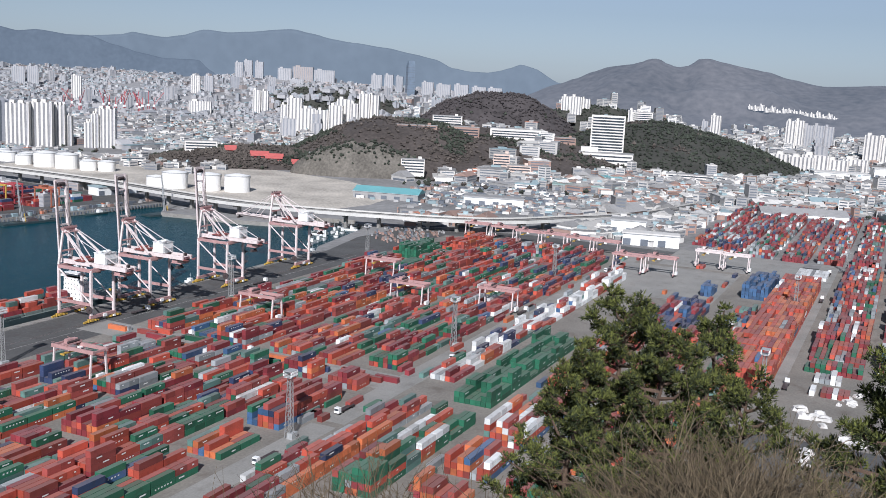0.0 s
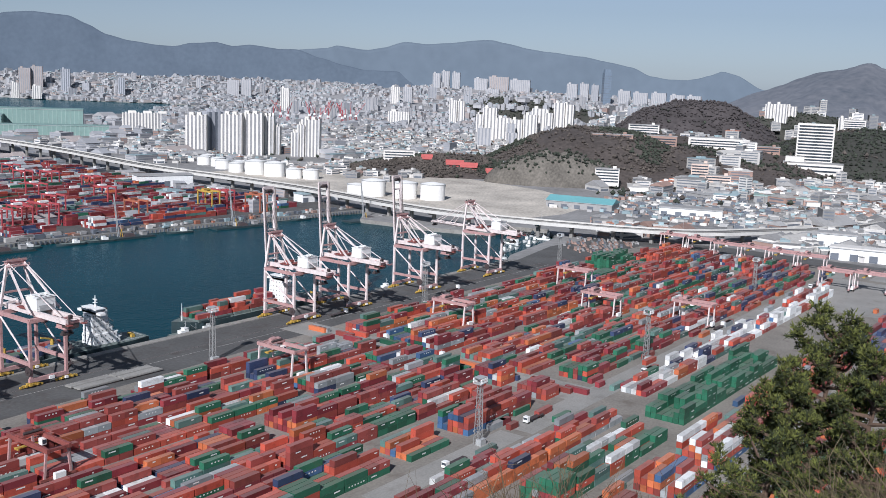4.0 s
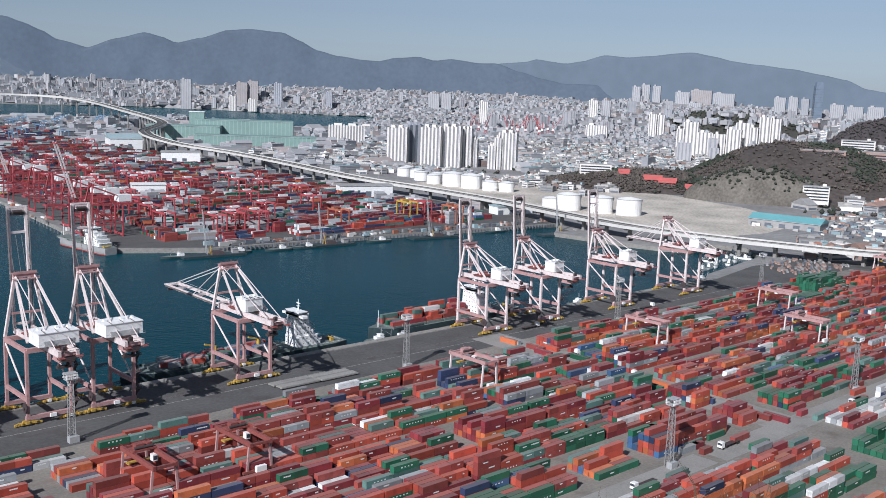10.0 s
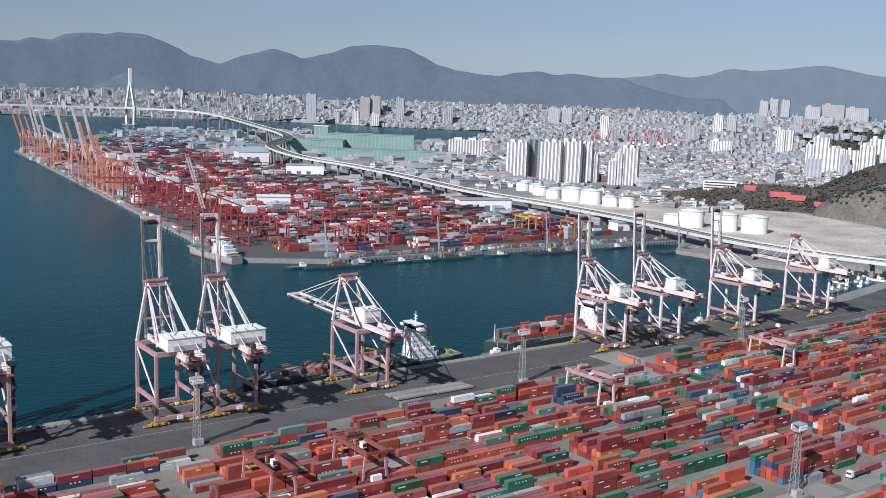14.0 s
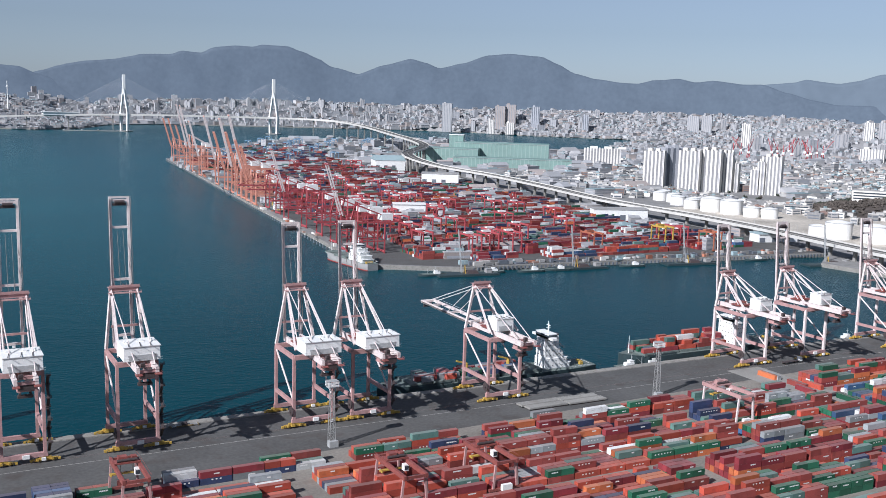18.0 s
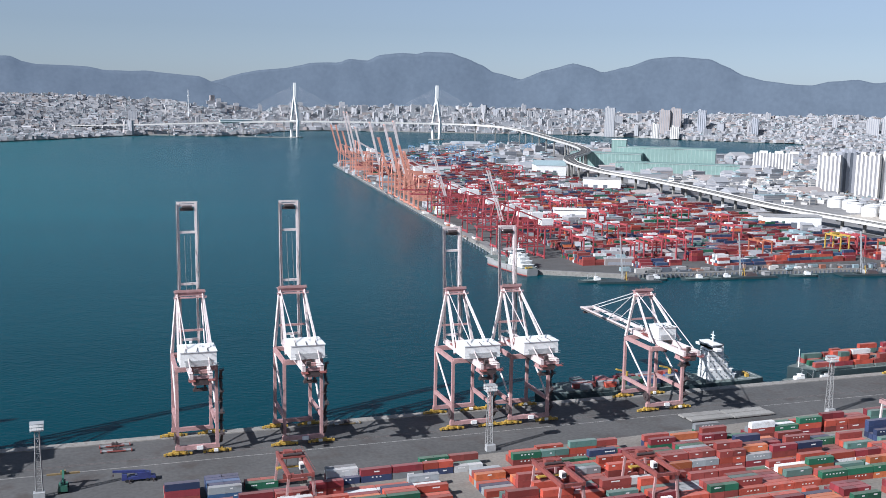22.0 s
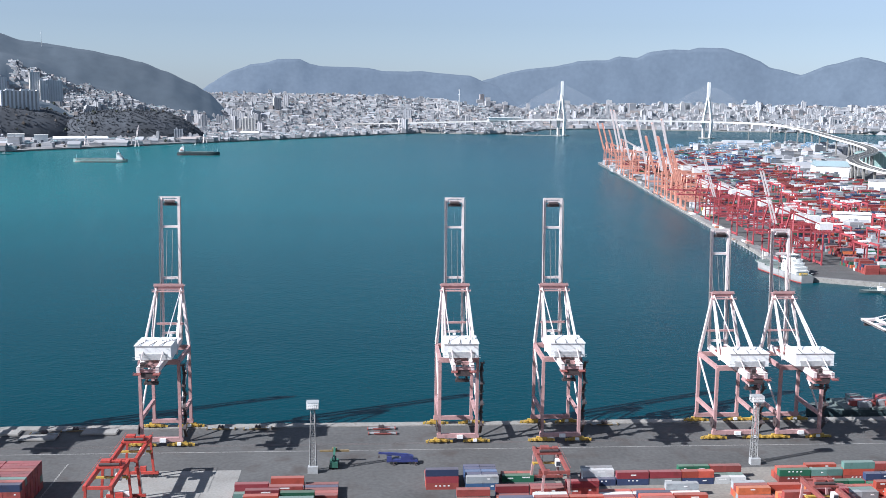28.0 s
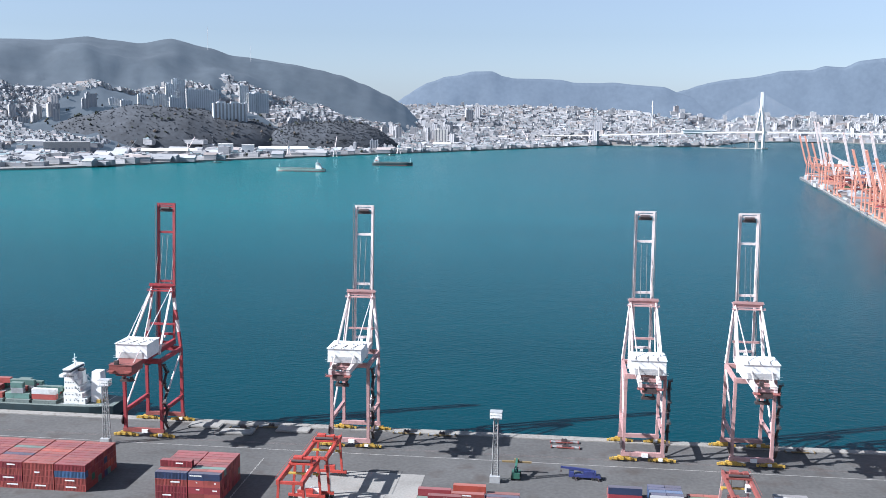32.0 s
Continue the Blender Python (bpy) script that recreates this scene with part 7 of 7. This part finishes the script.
solid("quay_gear", gear, CITY_MATS, "fenders, bollards, parked gear and huts along the far quay", "quay gear", kind="stuff")

# lorries on the quay and in the yard
def lorry(label, paint):
    t = thing("yard_lorry", label, "lorry", "yard lorries")
    part("cab", Shape().box(5.6, 0, 0.9, 2.2, 2.4, 2.4, taper=0.94), paint, t)
    part("windscreen", Shape().box(6.72, 0, 2.0, 0.06, 2.0, 0.9), GLASS, t)
    part("chassis", Shape().box(-1.2, 0, 0.9, 13, 1.0, 0.35).box(-1.4, 0, 1.25, 12.2, 2.4, 0.15), DARK, t)
    for x in (5.4, 2.6, -5.2, -6.5):
        for y in (-1.05, 1.05):
            part("wheel", Shape().tube((x, y - 0.16, 0.5), (x, y + 0.16, 0.5), 0.5, n=10), RUBBER, t)
    return t


proto = lorry("white yard lorry with an empty trailer", WHITEP)
proto.matrix_basis = pose(450, 402, 0.06)
r2 = random.Random(21)
for x, y in ((560, 395), (340, 226), (365, 212), (300, 208), (470, 206), (590, 214), (640, 40), (760, 48), (880, 52), (412, 300), (420, 345),
             (700, 205), (770, 210), (520, 45)):
    copy_thing(proto, pose(x, y, 0.06, 0, 0, r2.choice((0, 180))))


def mobile_crane(label, paint):
    """A wheeled crane with its boom laid level over the cab."""
    t = thing("mobile_crane", label, "mobile crane", "mobile cranes")
    part("carrier", Shape().box(0, 0, 0.9, 12.5, 2.7, 0.7).box(-1.0, 0, 1.6, 10, 2.6, 0.35), paint, t)
    cab = part("driving_cab", Shape().box(5.2, 0, 1.6, 2.0, 2.6, 1.5, taper=0.92), paint, t)
    part("window", Shape().box(6.15, 0, 2.3, 0.12, 2.2, 0.6), GLASS, cab)
    for x in (-4.6, -3.1, 2.6, 4.3):
        for y in (-1.15, 1.15):
            part("wheel", Shape().tube((x, y - 0.25, 0.62), (x, y + 0.25, 0.62), 0.62, n=12), RUBBER, t)
    part("turret", Shape().box(-1.6, 0, 1.95, 4.2, 2.6, 1.5).box(-3.8, 0, 2.0, 1.2, 2.6, 1.2), paint, t)
    part("crane_cab", Shape().box(0.6, -0.9, 2.0, 1.6, 1.1, 1.6), WHITEP, t)
    part("boom", Shape().beam((-2.4, 0.3, 3.6), (6, 0.3, 4.2), 0.9, 1.0).beam((6, 0.3, 4.2), (9.5, 0.3, 4.45), 0.65, 0.75), paint, t)
    part("hook_block", Shape().tube((9.3, 0.3, 4.4), (9.3, 0.3, 3.2), 0.05, n=4).box(9.3, 0.3, 2.5, 0.5, 0.5, 0.8), DARK, t)
    for x in (-5.4, 3.4):
        part("outrigger", Shape().box(x, 0, 0.7, 0.5, 5.0, 0.3).box(x, -2.4, 0, 0.4, 0.4, 0.8).box(x, 2.4, 0, 0.4, 0.4, 0.8), DARK, t)
    return t


mobile_crane("dark blue mobile crane parked with its boom laid level", material("navy_lorry_paint", (0.035, 0.045, 0.15), 0.4)).matrix_basis = pose(12, 384, 0.06, 0, 0, 178)


def reach_truck(label, paint):
    t = thing("reach_truck", label, "reach truck", "reach trucks")
    part("chassis", Shape().box(0, 0, 0.8, 7.2, 3.2, 1.2).box(-2.6, 0, 2.0, 2.0, 3.0, 1.0), paint, t)
    part("cab", Shape().box(0.2, 0, 2.0, 1.8, 1.7, 1.9), GLASS, t)
    for x in (-2.4, 2.6):
        for y in (-1.5, 1.5):
            part("wheel", Shape().tube((x, y - 0.4, 0.85), (x, y + 0.4, 0.85), 0.85, n=12), RUBBER, t)
    part("lift_boom", Shape().beam((-2.6, 0, 3.4), (4.6, 0, 6.0), 0.8, 0.9), paint, t)
    part("spreader_head", Shape().box(5.0, 0, 4.4, 1.0, 11.8, 0.6).box(5.0, 0, 5.0, 1.4, 2.0, 0.9), OCHRE, t)
    return t


reach_truck("green reach truck waiting beside container stacks", material("green_truck_paint", (0.035, 0.12, 0.085), 0.5)).matrix_basis = pose(-15, 381.5, 0.06, 0, 0, 90)
for x, y in ((268, 393.6), (291, 393.0), (269, 388.2), (292, 387.6), (-158, 425.2), (-141, 418.5), (-117, 424.8)):
    cover = thing("hatch_cover", "pale ship's hatch cover laid on the quay", "hatch cover", "hatch covers", pose(x, y, 0.06))
    part("plate", Shape().box(0, 0, 0.6 if x > 0 else 0.2, 22.4 if x > 0 else 15, 5.0 if x > 0 else 6.5, 0.6).box(0, 0, 1.2 if x > 0 else 0.8, 21.8 if x > 0 else 14.2, 4.4 if x > 0 else 5.8, 0.15), CONCRETE, cover)
    for k in (-6.5, 0, 6.5):
        part("bearer", Shape().box(k, 0, 0, 5.8 if x > 0 else 0.6, 4.6 if x > 0 else 6, 0.6 if x > 0 else 0.2), DARK, cover)


# spreaders and beams laid down along the quay's edge
def laid_spreader(label, paint):
    t = thing("container_spreader", label, "spreader", "laid-down spreaders")
    for y in (-0.9, 0.9):
        part("main_beam", Shape().box(0, y, 0.35, 7.5, 0.45, 0.5), paint, t)
        part("telescopic_arm", Shape().box(0, y * 0.55, 0.45, 12.0, 0.3, 0.35), STEEL, t)
    for x in (-6, 6):
        part("end_beam", Shape().box(x, 0, 0.3, 0.5, 2.4, 0.5), paint, t)
        for y in (-1.1, 1.1):
            part("twistlock_foot", Shape().box(x, y, 0, 0.35, 0.35, 0.3), DARK, t)
    part("headblock", Shape().box(0, 0, 0.85, 2.6, 1.6, 0.7).box(-0.7, 0, 1.55, 0.5, 1.0, 0.5).box(0.7, 0, 1.55, 0.5, 1.0, 0.5), DARK, t)
    return t


proto = laid_spreader("weathered ochre container spreader lying near the quay edge", OCHRE)
SPOTS = [(-128, 427.5, 4), (-66, 427.8, -3), (-50, 427.5, 5), (104, 427.6, 2), (-140, 423.5, -6)]
proto.matrix_basis = pose(*SPOTS[0][:2], 0.06, 0, 0, SPOTS[0][2])
for x, y, turn in SPOTS[1:]:
    copy_thing(proto, pose(x, y, 0.06, 0, 0, turn))
proto = laid_spreader("rusty red lifting beam lying near the quay edge", MAROON)
proto.matrix_basis = pose(4, 425.5, 0.06, 0, 0, 3)
copy_thing(proto, pose(4.5, 419.0, 0.06, 0, 0, -2))

# ---- woods on the hills ----
def clump(s, r, x, y, z, size, mi):
    """A ragged tree crown of a few crossed, uneven lobes."""
    for _ in range(2):
        ox, oy, oz = r.uniform(-0.4, 0.4) * size, r.uniform(-0.4, 0.4) * size, r.uniform(0.1, 0.55) * size
        a = size * r.uniform(0.35, 0.6)
        pts = [(x + ox + a * math.cos(t + ox) * r.uniform(0.7, 1.2), y + oy + a * math.sin(t + ox) * r.uniform(0.7, 1.2), z + oz + r.uniform(-0.2, 0.2) * a) for t in (0, 1.57, 3.14, 4.71)]
        pts += [(x + ox, y + oy, z + oz + a * r.uniform(0.8, 1.3)), (x + ox, y + oy, z + oz - a * 0.8)]
        s.add(pts, [(k, (k + 1) % 4, 4) for k in range(4)] + [((k + 1) % 4, k, 5) for k in range(4)], mi)


for h in HILLS:
    name, (cx, cy), (a, b), turn, top, mat, label = h
    r = random.Random(len(name) * 13)
    s = Shape()
    far = math.hypot(cx, cy)
    for _ in range(5200 if far < 2000 and mat is not ROCK else 2600 if mat is DOME_HILL else 380 if mat is ROCK else 1800):
        t, q = r.uniform(0, 2 * math.pi), math.sqrt(r.random()) * 0.98
        u, v = a * q * math.cos(t), b * q * math.sin(t)
        tt = radians(turn)
        x, y = cx + u * math.cos(tt) - v * math.sin(tt), cy + u * math.sin(tt) + v * math.cos(tt)
        z = hill_height(h, x, y)
        if z > (top * 0.4 if mat is ROCK else 1):
            grove = noise.fractal(Vector((x * 0.007, y * 0.007, 2.0)), 1.0, 2.0, 3)
            if mat is BARE_HILL and grove < -0.12 and r.random() < 0.85:
                continue
            evergreen = grove > (0.12 if mat is BARE_HILL else -0.3)
            clump(s, r, x, y, z, r.uniform(2.6, 5.4) * (1 if far < 2000 or mat is FAR_WOOD else 1.3), 0 if evergreen else 1)
    solid("hill_wood", s, [FAR_WOOD, FAR_WOOD] if mat is FAR_WOOD else [DOME_HILL, DOME_HILL] if mat is DOME_HILL else [FOREST, BARE], "winter wood of dark pines and bare brown trees", "wood", kind="stuff")

# street trees among the low houses
r, s = random.Random(77), Shape()
for _ in range(900):
    az, rr = r.uniform(38, 92), r.uniform(1300, 2600)
    p = polar(az, rr)
    if inside(p.x, p.y, LAND) and p.x > 1200:
        clump(s, r, p.x, p.y, terrain(p.x, p.y), r.uniform(5, 9), r.choice((0, 0, 1)))
for _ in range(300):
    p = polar(r.uniform(-34, -9), r.uniform(2700, 3500))
    if inside(p.x, p.y, LAND):
        clump(s, r, p.x, p.y, terrain(p.x, p.y), r.uniform(7, 12), r.choice((0, 0, 1)))
solid("street_trees", s, [FOREST, BARE], "scattered street trees among the houses", "trees", kind="stuff")


# ---- foreground pines and scrub ----
def tuft(s, r, c, axis, size, mi):
    """A brush of needles that fans out from a twig's end."""
    for _ in range(6):
        d = (axis + Vector((r.gauss(0, 0.42), r.gauss(0, 0.42), r.gauss(0, 0.42)))).normalized() * size * r.uniform(0.6, 1.15)
        side = d.cross(Vector((r.gauss(0, 1), r.gauss(0, 1), r.gauss(0, 1)))).normalized() * size * 0.125
        s.add([tuple(c - side), tuple(c + side), tuple(c + d)], [(0, 1, 2)], mi)


def pine(label, base, height, spread, seed, lean=(0, 0), n_limbs=26):
    """A pine whose upswept limbs end in separate spiky cushions of needles, with gaps between them."""
    r = random.Random(seed)
    t = thing("pine_tree", label, "tree", "pine trees", pose(*base))
    trunk, pts = Shape(), []
    for k in range(9):
        u = k / 8
        pts.append(Vector((lean[0] * u * u + 0.16 * math.sin(k * 1.7 + seed), lean[1] * u * u + 0.16 * math.cos(k * 1.3), height * 0.95 * u - 0.4 * (k == 0))))
    for k in range(8):
        trunk.tube(pts[k], pts[k + 1], 0.20 * (1 - k / 9.5), 0.20 * (1 - (k + 1) / 9.5), n=8)
    part("trunk", trunk, BARK, t)
    crown = Shape()

    def cushion(c, way, size):
        for _ in range(33):
            d = (Vector((r.gauss(0, 1), r.gauss(0, 1), r.gauss(0.35, 0.8))) + way * 0.5).normalized()
            # Dark tufts paint shade under each cushion; a random third are dark too.
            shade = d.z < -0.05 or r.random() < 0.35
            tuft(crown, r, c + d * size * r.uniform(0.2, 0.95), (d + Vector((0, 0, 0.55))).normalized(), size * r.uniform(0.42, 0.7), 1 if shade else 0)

    for k in range(n_limbs):
        u = 0.18 + 0.81 * ((k + r.random()) / n_limbs) ** 0.9
        i = min(7, int(u * 8))
        root = pts[i].lerp(pts[i + 1], u * 8 - i)
        reach = spread * (1.0 - 0.78 * max(0.0, u - 0.4) / 0.6) * r.uniform(0.45, 1.15)
        az = k * 2.4 + r.uniform(-0.7, 0.7)
        rise = reach * r.uniform(0.05, 0.35) + (0.3 + 0.5 * u) * r.uniform(0.2, 1.0)
        tip = root + Vector((math.cos(az) * reach, math.sin(az) * reach, rise))
        mid = root.lerp(tip, 0.55) + Vector((0, 0, -rise * 0.3))
        limb = Shape().tube(root, mid, 0.07, 0.045, n=5).tube(mid, tip, 0.045, 0.02, n=5)
        out = (tip - mid).normalized()
        cushion(tip, out, r.uniform(0.24, 0.36))
        for _ in range(int(3 + reach * 2.6)):
            q = r.uniform(0.35, 0.98)
            at = root.lerp(mid, q / 0.55) if q < 0.55 else mid.lerp(tip, (q - 0.55) / 0.45)
            way = Vector((math.cos(az + r.gauss(0, 0.9)), math.sin(az + r.gauss(0, 0.9)), r.uniform(0.2, 0.9))).normalized()
            c = at + way * r.uniform(0.2, 0.3 + reach * 0.17)
            limb.tube(at, c, 0.02, 0.01, n=3)
            cushion(c, way, r.uniform(0.18, 0.32))
        part("limb", limb, BARK, t)
    for _ in range(5):
        top = pts[8] + Vector((r.gauss(0, 0.15), r.gauss(0, 0.15), r.uniform(-0.5, 0.1)))
        cushion(top, Vector((0, 0, 1)), 0.24)
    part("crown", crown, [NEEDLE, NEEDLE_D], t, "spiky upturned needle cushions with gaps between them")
    return t


def bare_shrub(label, base, height, seed, stems=9):
    """Leafless scrub that forks four times."""
    r = random.Random(seed)
    t = thing("bare_shrub", label, "shrub", "bare shrubs", pose(*base))
    s, tw = Shape(), Shape()

    def grow(p, d, length, rad, depth):
        q = p + d * length
        (s if depth < 2 else tw).tube(p, q, rad, rad * 0.65, n=4 if depth < 2 else 3)
        if depth < 4:
            for _ in range(3 if depth < 3 else 2):
                e = (d + Vector((r.gauss(0, 0.46), r.gauss(0, 0.46), r.gauss(-0.04, 0.3)))).normalized()
                grow(q if r.random() < 0.7 else p.lerp(q, 0.6), e, length * r.uniform(0.55, 0.85), rad * 0.6, depth + 1)

    for _ in range(stems):
        grow(Vector((r.gauss(0, 0.25), r.gauss(0, 0.25), -0.1)), Vector((r.gauss(0, 0.26), r.gauss(0, 0.26), 1)).normalized(), height * 0.33, 0.022 + height * 0.005, 0)
    part("stem", s, TWIG, t)
    part("twig", tw, TWIG, t)
    return t


def on_slope(az, r, sink=0.2):
    p = polar(az, r)
    return p.x, p.y, slope(p.x, p.y) - sink


def to_angle(az, r, el):
    """A base on the slope and the height that brings a plant's top to an angle under the eye."""
    base = on_slope(az, r)
    return base, EYE + r * math.tan(radians(el)) - base[2]


for az, rr, el, spread, seed, limbs, label in ((75.2, 33, -11.3, 3.2, 3, 72, "broad dark green pine on the hillside with ragged needle clumps"),
                                               (80.3, 35, -11.8, 2.2, 8, 50, "smaller dark green pine leaning beside a larger one"),
                                               (77.6, 31, -12.9, 2.4, 12, 54, "low dark green pine filling the gap between two others"),
                                               (90.6, 27, -12.9, 2.9, 5, 60, "dark green pine at the edge of the slope"),
                                               (73.2, 31, -14.6, 2.2, 21, 44, "low spreading dark green pine below a taller one"),
                                               (82.2, 30, -15.4, 1.9, 23, 34, "small dark green pine above bare scrub")):
    base, tall = to_angle(az, rr, el)
    pine(label, base, tall, spread, seed, (0.3, -0.2), limbs)
rb = random.Random(66)
SHRUBS = [(az, rb.uniform(17, 25), -16.3 - 0.42 * abs(az - 83.2) - rb.uniform(0, 1.8)) for az in (rb.uniform(81.3, 87.4) for _ in range(26))] + [(rb.uniform(70, 77), rb.uniform(17, 23), rb.uniform(-22, -20.6)) for _ in range(3)]
SHRUBS += [(rb.uniform(88, 93), rb.uniform(12, 18), rb.uniform(-20.5, -18.5)) for _ in range(9)] + [(rb.uniform(56, 67), rb.uniform(23, 26), rb.uniform(-21.6, -19.8)) for _ in range(7)]
for k, (az, rr, el) in enumerate(SHRUBS):
    base, tall = to_angle(az, rr, el)
    bare_shrub("leafless brown hillside scrub with thin twigs", base, max(tall, 1.5), 40 + k, 4 if az < 74 else 12 if 80 < az < 86 else 9)
